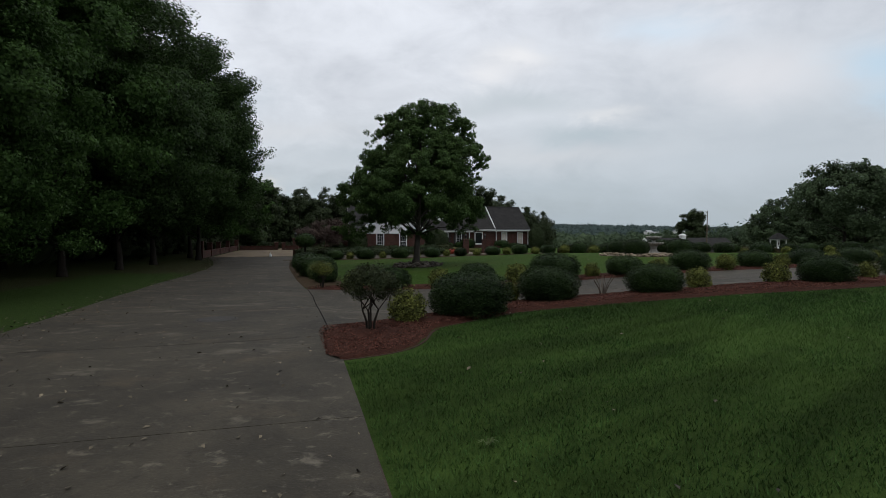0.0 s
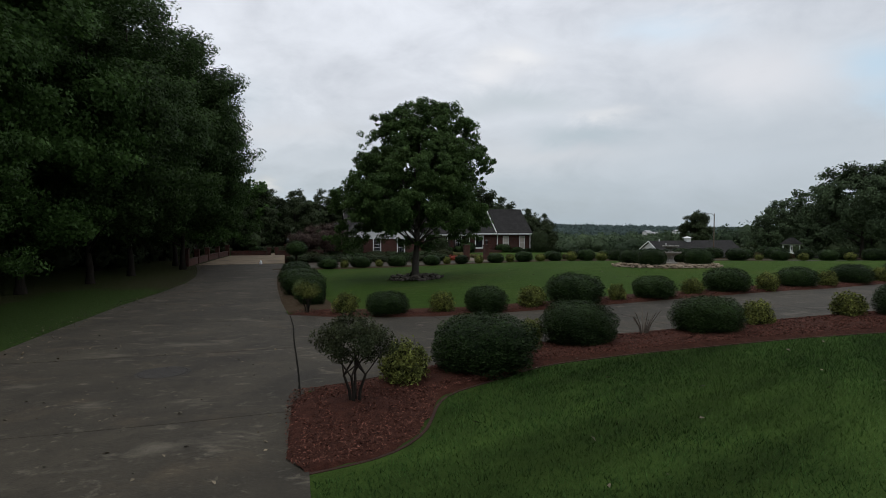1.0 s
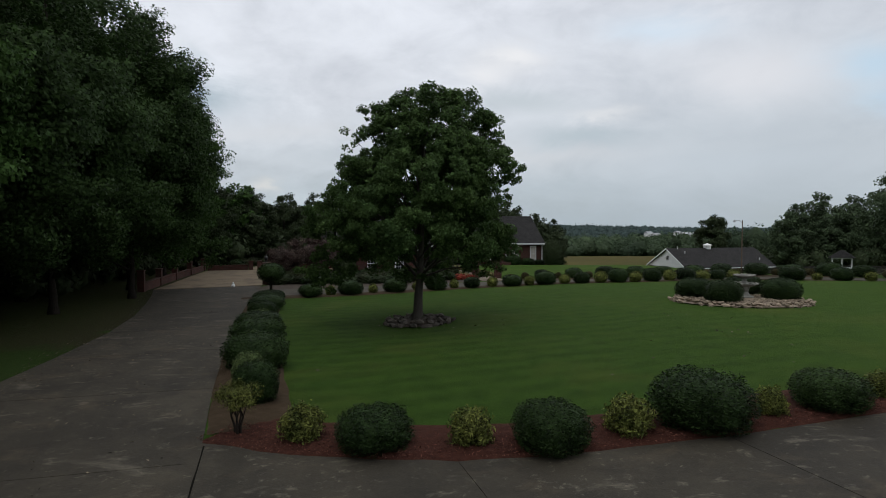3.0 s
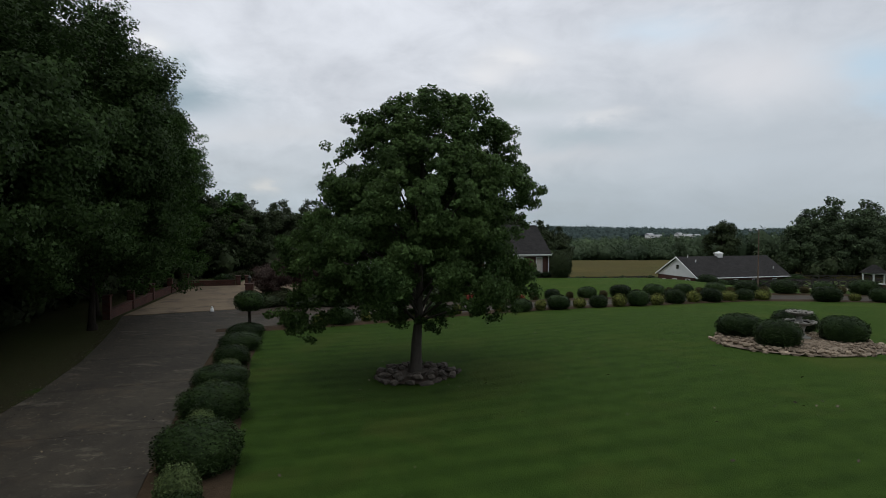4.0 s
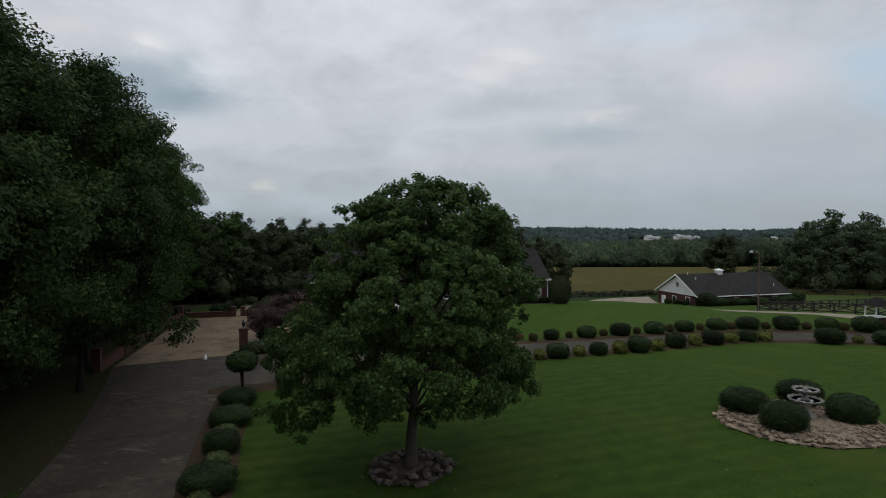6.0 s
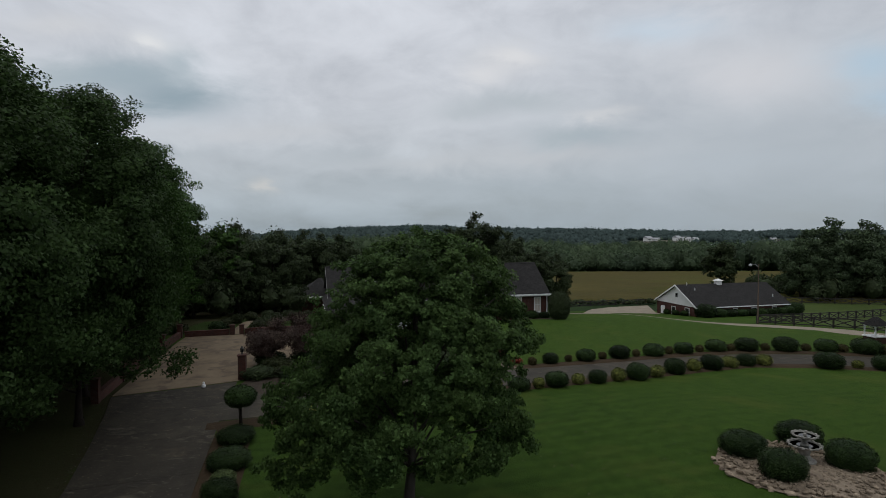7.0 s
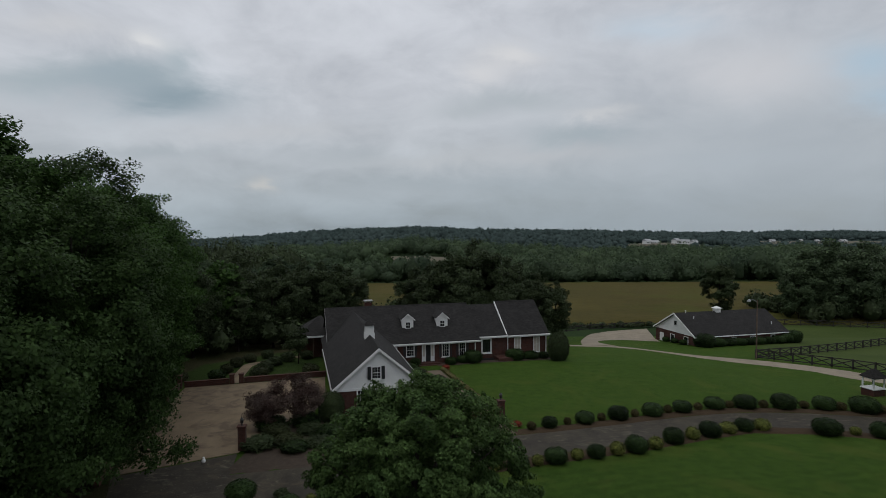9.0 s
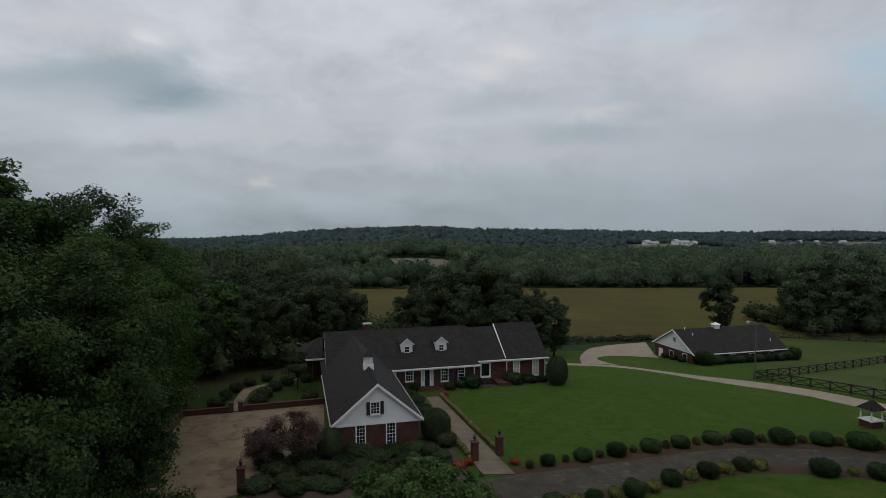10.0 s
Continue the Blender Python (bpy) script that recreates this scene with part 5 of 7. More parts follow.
def stone_ring(name, x, y, r, rows, n, size, stone_mat, fill, label, category, seed, squash=1.0):
    rng = random.Random(seed)
    ring = tagged(empty(name, x, y, height(x, y)), label, category)
    shapes = []
    for _ in range(9):
        me = stone_mesh(rng, size * rng.uniform(0.6, 1.35), size * rng.uniform(0.55, 0.85), size * rng.uniform(0.42, 0.65))
        me.materials.append(stone_mat)
        shapes.append(me)
    for row in range(rows):
        m = max(6, int(n * (1 - 0.17 * row)))
        for i in range(m):
            a = 2 * math.pi * (i + 0.5 * row) / m + rng.uniform(-0.12, 0.12)
            rr = r - 0.24 * row + rng.uniform(-0.13, 0.11)
            ob = part("stone", rng.choice(shapes), stone_mat, ring)
            px, py = rr * math.cos(a), rr * squash * math.sin(a)
            ob.matrix_local = pose(px, py, height(x + px, y + py) - height(x, y) + size * (0.2 + 0.5 * min(row, 1)) + rng.uniform(-0.04, 0.06), rng.uniform(-24, 24), rng.uniform(-24, 24), math.degrees(a) + 90 + rng.uniform(-25, 25))
    v, q = [], []
    rings, seg = 7, 28
    for i in range(rings + 1):
        f = i / rings
        for k in range(seg):
            a = 2 * math.pi * k / seg
            px, py = r * f * math.cos(a), r * f * squash * math.sin(a)
            v.append((px, py, height(x + px, y + py) - height(x, y) + 0.05 + 0.10 * (1 - f * f) + rng.uniform(-0.012, 0.012)))
    for i in range(rings):
        for k in range(seg):
            q.append((i * seg + k, i * seg + (k + 1) % seg, (i + 1) * seg + (k + 1) % seg, (i + 1) * seg + k))
    me = mesh_from("bed_fill", v, q, fill)
    if me.polygons[-1].normal.z < 0:
        me.flip_normals()
    part("bed_fill", me, fill, ring)
    return ring


TREE_X, TREE_Y = -1.75, 36.75
stone_ring("stone_ring", TREE_X, TREE_Y, 1.50, 4, 19, 0.25, STONE, BRICK_SOIL, "rough field-stone ring round the maple trunk", "stone ring", 11)
stone_ring("stone_bed", 14.5, 39.7, 3.25, 2, 40, 0.20, PALE_STONE, PALE_STONE, "round bed of pale stones in the lawn", "stone bed", 12, 0.92)
stone_ring("stone_ring", 45.6, 64.2, 1.5, 1, 22, 0.22, STONE, MULCH, "low stone ring round the far lawn tree", "stone ring", 13)


def loose_rocks():
    rng = np.random.default_rng(31)
    pieces = []
    for _ in range(900):
        a, r = rng.uniform(0, 6.283), 3.0 * math.sqrt(rng.random())
        px, py = 14.5 + r * math.cos(a), 39.7 + 0.92 * r * math.sin(a)
        s = rng.uniform(0.03, 0.11)
        pieces.append(ball(rng, (px, py, height(px, py) + 0.13), s, 0.55, 0.3, 4, 6))
    v, q = merge(pieces)
    tagged(new("loose_rock", fast_mesh("loose_rock", v, q, PALE_STONE)), "pale broken rock lying over the round bed", "rock", kind="stuff")


loose_rocks()


def fountain():
    x, y = 15.0, 40.2
    f = tagged(empty("fountain", x, y, height(x, y) + 0.12), "two-tier pale cast stone garden fountain", "fountain")
    part("pedestal", lathe([(0.46, -0.1), (0.46, 0.08), (0.30, 0.14), (0.20, 0.30), (0.24, 0.46), (0.30, 0.60)], 20), CAST, f, "turned pedestal")
    def bowl(name, r, z, d):
        p = [(0.2, z - d), (r * 0.55, z - d * 0.85), (r * 0.9, z - d * 0.35), (r, z), (r * 1.03, z + 0.04), (r * 0.95, z + 0.05), (r * 0.85, z - d * 0.25), (r * 0.4, z - d * 0.55), (0.1, z - d * 0.6)]
        b = part(name, lathe(p, 28), CAST, f, "scalloped shallow bowl")
        # Dark glossy disc just below the rim.
        part("bowl_disc", lathe([(0.1, z - 0.02), (r * 0.5, z - 0.015), (r * 0.88, z - 0.015)], 28), BOWL_DARK, b, "dark glossy disc inside the bowl")
        for k in range(14):
            a = 2 * math.pi * k / 14
            part("rim_lobe", lathe([(0.02, z - 0.02), (r * 0.11, z), (r * 0.11, z + 0.055), (0.02, z + 0.075)], 8, centre=(r * math.cos(a), r * math.sin(a))), CAST, b)
    bowl("bowl", 0.62, 0.72, 0.16)
    part("column", lathe([(0.14, 0.6), (0.18, 0.74), (0.10, 0.86), (0.12, 0.98), (0.20, 1.06)], 16), CAST, f)
    bowl("bowl", 0.48, 1.14, 0.14)
    part("finial", lathe([(0.10, 1.04), (0.07, 1.14), (0.08, 1.20), (0.02, 1.24)], 14), CAST, f, "small worn finial")


fountain()


def manhole():
    x, y = -5.56, 13.8
    m = tagged(empty("manhole_cover", x, y, height(x, y) + 0.024), "round dark iron manhole cover in the driveway", "manhole cover")
    part("rim", lathe([(0.50, -0.02), (0.50, 0.006), (0.45, 0.008), (0.45, -0.01)], 32), RUST, m)
    part("lid", lathe([(0.44, -0.01), (0.44, 0.010), (0.42, 0.012)], 32), RUST, m, "rusted iron lid")


manhole()
orn = tagged(empty("garden_ornament", -17.0, 55.6, height(-17.0, 55.6) + 0.03), "small plain white ornament at the pad edge", "ornament")
part("body", lathe([(0.12, 0.0), (0.15, 0.08), (0.11, 0.2), (0.06, 0.27), (0.08, 0.33), (0.03, 0.38)], 12), WHITE, orn)


# ---- bushes ----
def bush_mesh(name, seed, count, size, material, power=2.7, ragged=0.10, bottom=0.80, lumps=0.03, core=0.92):
    """A bush one metre wide and high: an uneven dense inside and a coat of leaves."""
    rng = np.random.default_rng(seed)
    ph = rng.uniform(0, 6.28, 6)
    def shape(d):
        xy = np.hypot(d[:, 0], d[:, 1])
        r = (np.abs(xy) ** power + np.abs(d[:, 2]) ** power) ** (-1 / power)
        az = np.arctan2(d[:, 1], d[:, 0])
        return r * (1 + lumps * np.sin(3 * az + ph[0]) * np.sin(2.2 * d[:, 2] + ph[1]) + lumps * 0.7 * np.sin(7 * az + ph[2] + 3 * d[:, 2]) + lumps * 0.5 * np.sin(11 * d[:, 2] + 5 * az + ph[3]))
    d = rng.normal(size=(count, 3))
    d /= np.linalg.norm(d, axis=1)[:, None]
    d = d[d[:, 2] > -0.9]
    n = len(d)
    c = d * (shape(d) * (1 - ragged + 1.5 * ragged * rng.random(n)))[:, None] * 0.5
    c[:, 2] = np.maximum(c[:, 2], -0.5 * bottom)
    nrm = d + rng.normal(size=(n, 3)) * 0.85 + np.array((0, 0, 0.2))
    nrm /= np.linalg.norm(nrm, axis=1)[:, None]
    t = np.cross(nrm, rng.normal(size=(n, 3)))
    t /= np.linalg.norm(t, axis=1)[:, None]
    b = np.cross(nrm, t)
    s = size * (0.6 + 0.8 * rng.random(n))[:, None]
    lv = np.stack([c - t * s, c - b * s * 0.42 + t * s * 0.4 + nrm * s * 0.3, c + t * s * 1.1 + b * s * 0.42], 1).reshape(-1, 3)
    th, ph2 = np.linspace(0.05, math.pi - 0.05, 14), np.linspace(0, 2 * math.pi, 22, endpoint=False)
    T, P = np.meshgrid(th, ph2, indexing="ij")
    cd = np.stack([np.sin(T) * np.cos(P), np.sin(T) * np.sin(P), np.cos(T)], -1).reshape(-1, 3)
    cv = cd * (shape(cd) * (core + rng.uniform(-0.03, 0.03, len(cd))))[:, None] * 0.5
    cv[:, 2] = np.maximum(cv[:, 2], -0.5 * bottom)
    cq = np.array([(i * 22 + j, (i + 1) * 22 + j, (i + 1) * 22 + (j + 1) % 22, i * 22 + (j + 1) % 22) for i in range(13) for j in range(22)])
    v, q = merge([(lv, np.arange(3 * n).reshape(-1, 3)), (cv, np.concatenate([cq[:, (0, 1, 2)], cq[:, (0, 2, 3)]]))])
    v[:, :2] *= 0.5 / np.percentile(np.abs(v[:, :2]), 99.2)
    low, high = np.percentile(v[:, 2], (0.5, 99.5))
    v[:, 2] = (v[:, 2] - low) / (high - low)
    return fast_mesh(name, v, q, material)


def stems_mesh(seed, n=5):
    rng = random.Random(seed)
    parts = []
    for _ in range(n):
        a, r = rng.uniform(0, 6.28), rng.uniform(0.03, 0.12)
        parts.append(limb([(r * math.cos(a), r * math.sin(a), -0.08), (1.6 * r * math.cos(a), 1.6 * r * math.sin(a), 0.12), (2.6 * r * math.cos(a), 2.6 * r * math.sin(a), 0.4)], 0.022, 0.012, 5))
    v, f = join(parts)
    return mesh_from("stems", v, f, TWIG)


STEMS = stems_mesh(2)
NEAR_BOX = [bush_mesh("clipped_bush", s, 9000, 0.022, BOX, 2.6, 0.13, 0.86, 0.045) for s in (1, 2, 3)]
MID_BOX = [bush_mesh("clipped_bush", s, 4200, 0.030, BOX, 2.5, 0.12, 0.86, 0.045) for s in (4, 5, 6)]
NEAR_YEL = [bush_mesh("yellow_bush", s, 4200, 0.050, YELLOW, 2.1, 0.36, 0.84, 0.14, 0.66) for s in (7, 8)]
MID_YEL = [bush_mesh("yellow_bush", s, 1700, 0.060, YELLOW, 2.2, 0.24, 0.84, 0.08, 0.84) for s in (9, 10)]
BRONZE_SET = [bush_mesh("bronze_bush", s, 1700, 0.060, BRONZE, 2.2, 0.24, 0.84, 0.08, 0.84) for s in (13, 14)]
PALE_SET = [bush_mesh("pale_bush", s, 3000, 0.042, PALEGREEN, 2.2, 0.2, 0.86, 0.06, 0.84) for s in (15, 16)]
LOOSE = [bush_mesh("garden_shrub", s, 1800, 0.064, m, 2.1, 0.24, 0.86, 0.10, 0.84) for s, m in ((21, DARKWOOD), (22, SHRUB), (23, BOX))]
bush_rng = random.Random(8)


def bush(kind, meshes, x, y, w, h, label, category, group):
    ob = tagged(new(kind, bush_rng.choice(meshes)), label, category, group)
    ob.matrix_world = pose(x, y, height(x, y) + 0.03, bush_rng.uniform(-3, 3), bush_rng.uniform(-3, 3), bush_rng.uniform(0, 360))
    ob.scale = (w * bush_rng.uniform(0.96, 1.04), w * bush_rng.uniform(0.96, 1.04), h)
    part("woody_base", STEMS, TWIG, ob, "bare woody base")
    return ob


DARK_LABEL = "clipped dark green rounded holly bush in mulch"
YEL_LABEL = "small loose yellow-green shrub in mulch"
FINE_BOX = [bush_mesh("clipped_bush", s, 26000, 0.0165, BOX, 2.6, 0.19, 0.86, 0.06, 0.86) for s in (17, 18)]
ISLAND_BOX = [bush_mesh("clipped_bush", s, 13000, 0.021, BOX, 2.5, 0.18, 0.86, 0.055, 0.87) for s in (27, 28, 29)]
for x, y, w, h in [(0.62, 13.31, 1.98, 1.01), (2.81, 15.25, 1.65, 0.93), (5.95, 15.75, 1.56, 0.82), (11.31, 16.67, 1.52, 0.82), (16.24, 19.69, 1.6, 0.8)]:
    bush("clipped_bush", FINE_BOX, x, y, w, h, DARK_LABEL, "bush", "near bed bushes")
for x, y, w, h in [(-0.78, 12.46, 0.8, 0.76), (1.86, 15.5, 0.52, 0.56), (7.34, 16.24, 0.72, 0.61), (10.0, 16.95, 0.79, 0.63), (13.49, 17.9, 0.6, 0.56)]:
    bush("yellow_bush", NEAR_YEL, x, y, w, h, YEL_LABEL, "shrub", "near bed shrubs")
for x, y, w, h in [(-1.94, 21.64, 1.46, 0.77), (1.29, 21.23, 1.41, 0.85), (4.36, 22.03, 1.95, 1.04), (7.24, 22.54, 1.49, 0.78), (10.27, 23.49, 1.63, 0.87), (13.6, 24.65, 1.4, 0.77), (16.9, 26.3, 1.55, 0.78), (20.4, 27.9, 1.62, 0.8), (23.8, 30.2, 1.6, 0.85), (27.0, 33.0, 1.6, 0.85)]:
    bush("clipped_bush", ISLAND_BOX, x, y, w, h, DARK_LABEL, "bush", "island bushes")
for x, y, w, h in [(-3.42, 22.15, 0.89, 0.71), (-0.14, 21.59, 0.82, 0.68), (2.87, 21.72, 0.92, 0.71), (5.89, 22.3, 0.62, 0.57), (8.81, 23.02, 0.74, 0.59), (11.81, 23.55, 0.78, 0.66), (14.9, 24.9, 0.73, 0.62), (18.6, 27.0, 0.75, 0.62), (22.1, 29.0, 0.75, 0.62)]:
    bush("yellow_bush", NEAR_YEL, x, y, w, h, YEL_LABEL, "shrub", "island shrubs")
for x, y, w, h in [(12.92, 41.24, 1.9, 1.05), (13.22, 38.82, 1.79, 1.13), (16.16, 42.34, 1.98, 1.08), (16.64, 39.76, 1.82, 1.12)]:
    bush("clipped_bush", NEAR_BOX, x, y, w, h, "large clipped dark green bush beside the fountain", "bush", "fountain bushes")
for x, y, w, h in [(-10.96, 45.01, 1.92, 0.76), (-10.19, 41.91, 1.99, 0.79), (-9.33, 38.51, 1.43, 0.88), (-8.51, 35.29, 1.9, 0.78), (-7.38, 31.92, 1.99, 1.01), (-6.34, 28.34, 1.94, 1.08), (-5.2, 24.8, 1.1, 1.0)]:
    bush("clipped_bush", NEAR_BOX, x, y, w, h, "clipped dark green bush lining the main driveway", "bush", "driveway bushes")
for x, y, w, h in [(-9.7, 39.97, 1.05, 0.62), (-8.84, 36.86, 1.01, 0.66), (-8.05, 33.5, 0.8, 0.72), (-7.0, 30.05, 0.75, 0.85), (-5.9, 26.41, 0.9, 0.89)]:
    bush("pale_bush", PALE_SET, x, y, w, h, "small pale green shrub between the clipped bushes", "shrub", "driveway shrubs")
for x, y, w, h in [(7.4, 54.4, 1.61, 0.99), (10.4, 55.2, 1.31, 0.86), (13.5, 56.2, 1.67, 1.11), (16.95, 58.1, 1.58, 1.11), (20.4, 59.6, 1.66, 1.09), (23.8, 60.9, 1.56, 0.92), (29.7, 59.8, 2.16, 1.20), (33.5, 59, 1.79, 1.13), (36.6, 56.4, 1.79, 1.08), (38, 52.6, 1.79, 1.08), (-9.25, 48.5, 1.47, 0.86), (-6.88, 49.8, 1.74, 1.00), (-3.9, 51.3, 1.77, 1.02), (-1, 52.4, 1.64, 0.94), (1.65, 53.1, 1.20, 0.80), (4.7, 53.7, 1.49, 0.86)]:
    bush("clipped_bush", MID_BOX, x, y, w, h, DARK_LABEL, "bush", "far inner bushes")
for x, y, w, h in [(9, 55, 0.92, 0.71), (12, 55.7, 1.09, 0.90), (15.15, 56.9, 1.10, 0.85), (18.75, 58.9, 1.10, 0.94), (22.2, 60.3, 1.31, 0.86), (25.3, 61, 1.36, 0.87), (31.8, 59.6, 0.87, 0.64), (35.2, 57.9, 1.01, 0.75), (37.4, 54.6, 1.01, 0.75), (-8.1, 49.2, 0.69, 0.66), (-5.4, 50.6, 0.69, 0.66), (-2.4, 52, 0.69, 0.66), (0.35, 52.9, 0.74, 0.70), (3.2, 53.5, 0.87, 0.73), (6.1, 54.1, 0.83, 0.71)]:
    bush("yellow_bush", MID_YEL, x, y, w, h, YEL_LABEL, "shrub", "far inner shrubs")
for x, y, w, h in [(8.48, 62.02, 1.33, 0.89), (11.62, 63.01, 1.66, 0.99), (14.76, 64.05, 1.84, 1.08), (18.01, 64.99, 1.84, 1.05), (20.99, 65.83, 1.71, 0.99), (24.3, 66.8, 1.78, 1.03), (27.19, 66.9, 2.02, 1.15), (30.59, 66.8, 2.21, 1.24), (33.91, 66.3, 1.93, 1.13), (36.9, 65.4, 2.39, 1.36), (39.6, 64.6, 2.02, 1.13), (42.2, 61.9, 2.02, 1.13), (44.4, 59.2, 1.93, 1.13), (45.2, 55.4, 2.02, 1.13)]:
    bush("clipped_bush", MID_BOX, x, y, w, h, DARK_LABEL, "bush", "far outer bushes")
for x, y, w, h in [(6.9, 61.5, 0.74, 0.66), (10.1, 62.7, 0.64, 0.60), (13.2, 63.7, 0.69, 0.62), (16.4, 64.7, 0.69, 0.62), (19.6, 65.6, 0.74, 0.71), (22.7, 66.5, 0.78, 0.62), (25.8, 67, 0.78, 0.62), (28.9, 67, 0.87, 0.66), (32.4, 66.7, 0.83, 0.66), (35.3, 66.1, 0.97, 0.71), (38.3, 65.2, 0.87, 0.66), (41, 63.4, 0.92, 0.70), (43.5, 60.7, 0.92, 0.70)]:
    bush("bronze_bush", BRONZE_SET, x, y, w, h, "small rounded bronze-green shrub in mulch", "shrub", "far outer shrubs")
for x, y, w, h in [(-10.1, 50.2, 0.92, 0.51), (-12, 58.8, 2.38, 0.82), (-9.6, 58.6, 2.06, 0.63), (-13.3, 60.5, 2.17, 1.01), (-7.2, 59.6, 2.38, 0.82), (-4.6, 60.5, 1.96, 0.76), (-10.8, 61.2, 2.17, 0.76), (-8.2, 62.4, 2.06, 0.82), (-5.6, 63.2, 2.28, 0.95), (-3, 62.6, 2.06, 0.82), (-1.1, 62, 1.73, 0.76), (-1.2, 64.3, 1.84, 1.01), (0.2, 66.6, 1.96, 1.07), (-0.9, 73, 1.96, 0.88), (-2.2, 76.4, 1.84, 0.76), (-3.1, 79.2, 1.73, 0.76), (-14, 58.2, 2.50, 0.82), (-11.2, 57.6, 2.17, 0.69), (-8.4, 58, 1.96, 0.63), (-6.2, 58.6, 2.17, 0.76), (-14.2, 62.2, 2.61, 1.07), (-11.6, 63, 2.61, 1.01), (-9, 60.6, 2.38, 0.88), (-6.6, 61.2, 2.50, 0.88), (-4.2, 58.9, 2.06, 0.69), (-2.4, 59.8, 1.96, 0.69), (-2.6, 64.8, 2.17, 0.95), (-4.4, 64.6, 2.17, 0.82), (-7.2, 64.4, 2.38, 0.95), (-0.2, 63.6, 1.73, 0.69), (0.2, 61.6, 1.52, 0.57), (-0.6, 68, 1.96, 0.95), (-1, 71.2, 1.96, 0.82), (-1.9, 74.8, 1.96, 0.82), (-2.9, 77.4, 1.77, 0.95), (-3.6, 80.4, 1.89, 0.95), (-2.5, 79, 1.42, 0.73), (-4.5, 81, 1.89, 1.16), (-4, 78.6, 1.77, 1.05)]:
    bush("garden_shrub", LOOSE, x, y, w, h, "dark loose shrub in the garden bed", "shrub", "garden shrubs")
for u, v, w, h in [(21.3, 81.6, 1.47, 0.85), (24.2, 81.9, 2.48, 1.50), (29.9, 82.5, 2.39, 1.41), (32.2, 82.7, 2.02, 1.03), (17, 81.9, 1.38, 0.94), (22.9, 82, 1.56, 0.94), (34, 82.8, 1.56, 0.85)]:
    x, y = from_house(u, v)
    bush("clipped_bush", MID_BOX, x, y, w, h, "dark clipped foundation bush against the brick house", "bush", "foundation bushes")
for u, v, w, h in [(70.9, 98, 3.68, 2.16), (73.6, 97.9, 2.76, 1.41), (75.9, 98, 2.39, 1.22), (78.2, 98.0, 2.30, 1.20), (80.2, 98.0, 2.10, 1.15), (82.3, 98.0, 2.30, 1.25), (84.4, 98.0, 2.20, 1.20), (86.5, 98.0, 2.30, 1.35), (88.2, 98.0, 2.20, 1.60), (89.9, 98.1, 2.76, 2.16), (68.9, 101, 1.47, 0.94), (68.9, 103.4, 1.38, 0.85), (68.9, 105.8, 1.29, 0.85)]:
    x, y = from_house(u, v)
    bush("clipped_bush", MID_BOX, x, y, w, h, "dark rounded bush against the brick barn", "bush", "barn bushes")
for x, y, w, h in [(-24.6, 77.6, 1.93, 1.13), (-24.7, 80.6, 1.56, 1.03), (-24.6, 83.6, 1.66, 1.13), (-24, 86.8, 1.66, 1.03), (-22.9, 90.2, 1.66, 1.13), (-20.3, 78.4, 2.12, 1.22), (-20.5, 81.4, 1.84, 1.22), (-20.2, 84.2, 1.75, 1.13), (-19.4, 87, 1.84, 1.22), (-17.6, 89.4, 1.75, 1.13), (-15.2, 90.8, 1.47, 0.94), (-13, 91.6, 1.38, 0.94), (-28.4, 77.0, 1.84, 1.03), (-15, 79.8, 2.02, 1.22), (-29.4, 74.8, 1.47, 0.94)]:
    bush("garden_shrub", LOOSE, x, y, w, h, "low dark green shrub beside the garden path", "shrub", "path shrubs")


def hedge_row(points, w, h, label, material, seed, group):
    """A low clipped edging hedge of touching round plants along a line; each plant a part."""
    me = bush_mesh("hedge_plant", seed, 900, 0.06, material, 2.4, 0.16, 0.9, 0.06, 0.88)
    root = tagged(new("edging_hedge"), label, "hedge", group)
    p = resample(points, int(np.linalg.norm(np.array(points[-1]) - np.array(points[0])) / (w * 0.85)))
    for x, y in p:
        ob = part("hedge_plant", me, material, root)
        ob.matrix_world = pose(x, y, height(x, y), 0, 0, bush_rng.uniform(0, 360))
        ob.scale = (w * bush_rng.uniform(0.9, 1.1), w, h * bush_rng.uniform(0.85, 1.1))


PALEBOX = leaf("pale_edging_leaf", (0.060, 0.058, 0.022), (0.17, 0.155, 0.065), island=0.5, scale=2.0)
hedge_row([(4.55, 65.8), (-0.05, 81.3)], 0.62, 0.45, "low pale green edging hedge along the walk", PALEBOX, 41, "edging hedges")
hedge_row([(2.0, 64.5), (0.6, 69.5)], 0.62, 0.45, "low pale green edging hedge along the walk", PALEBOX, 42, "edging hedges")
# Thin hedge row added in place of a pale stone edge.
hedge_row([(0.55, 70.0), (-1.0, 75.6)], 0.5, 0.36, "low pale green edging hedge along the walk", PALEBOX, 44, "edging hedges")
hedge_row([(-1.1, 76.0), (-2.2, 80.2)], 0.62, 0.45, "low pale green edging hedge along the walk", PALEBOX, 43, "edging hedges")
RED_MESH = bush_mesh("flower_clump", 51, 700, 0.07, RED, 2.0, 0.35, 0.9, 0.1, 0.7)
for x, y, w, h in [(1.1, 61.6, 1.5, 0.6), (2.0, 62.4, 1.0, 0.5), (0.35, 81.9, 1.0, 0.5), (5.8, 62.4, 1.0, 0.45)]:
    ob = tagged(new("flower_clump", RED_MESH), "clump of red flowering plants beside the walk", "flowers", "red flowers")
    ob.matrix_world = pose(x, y, height(x, y) + 0.03, 0, 0, x * 90)
    ob.scale = (w, w, h)


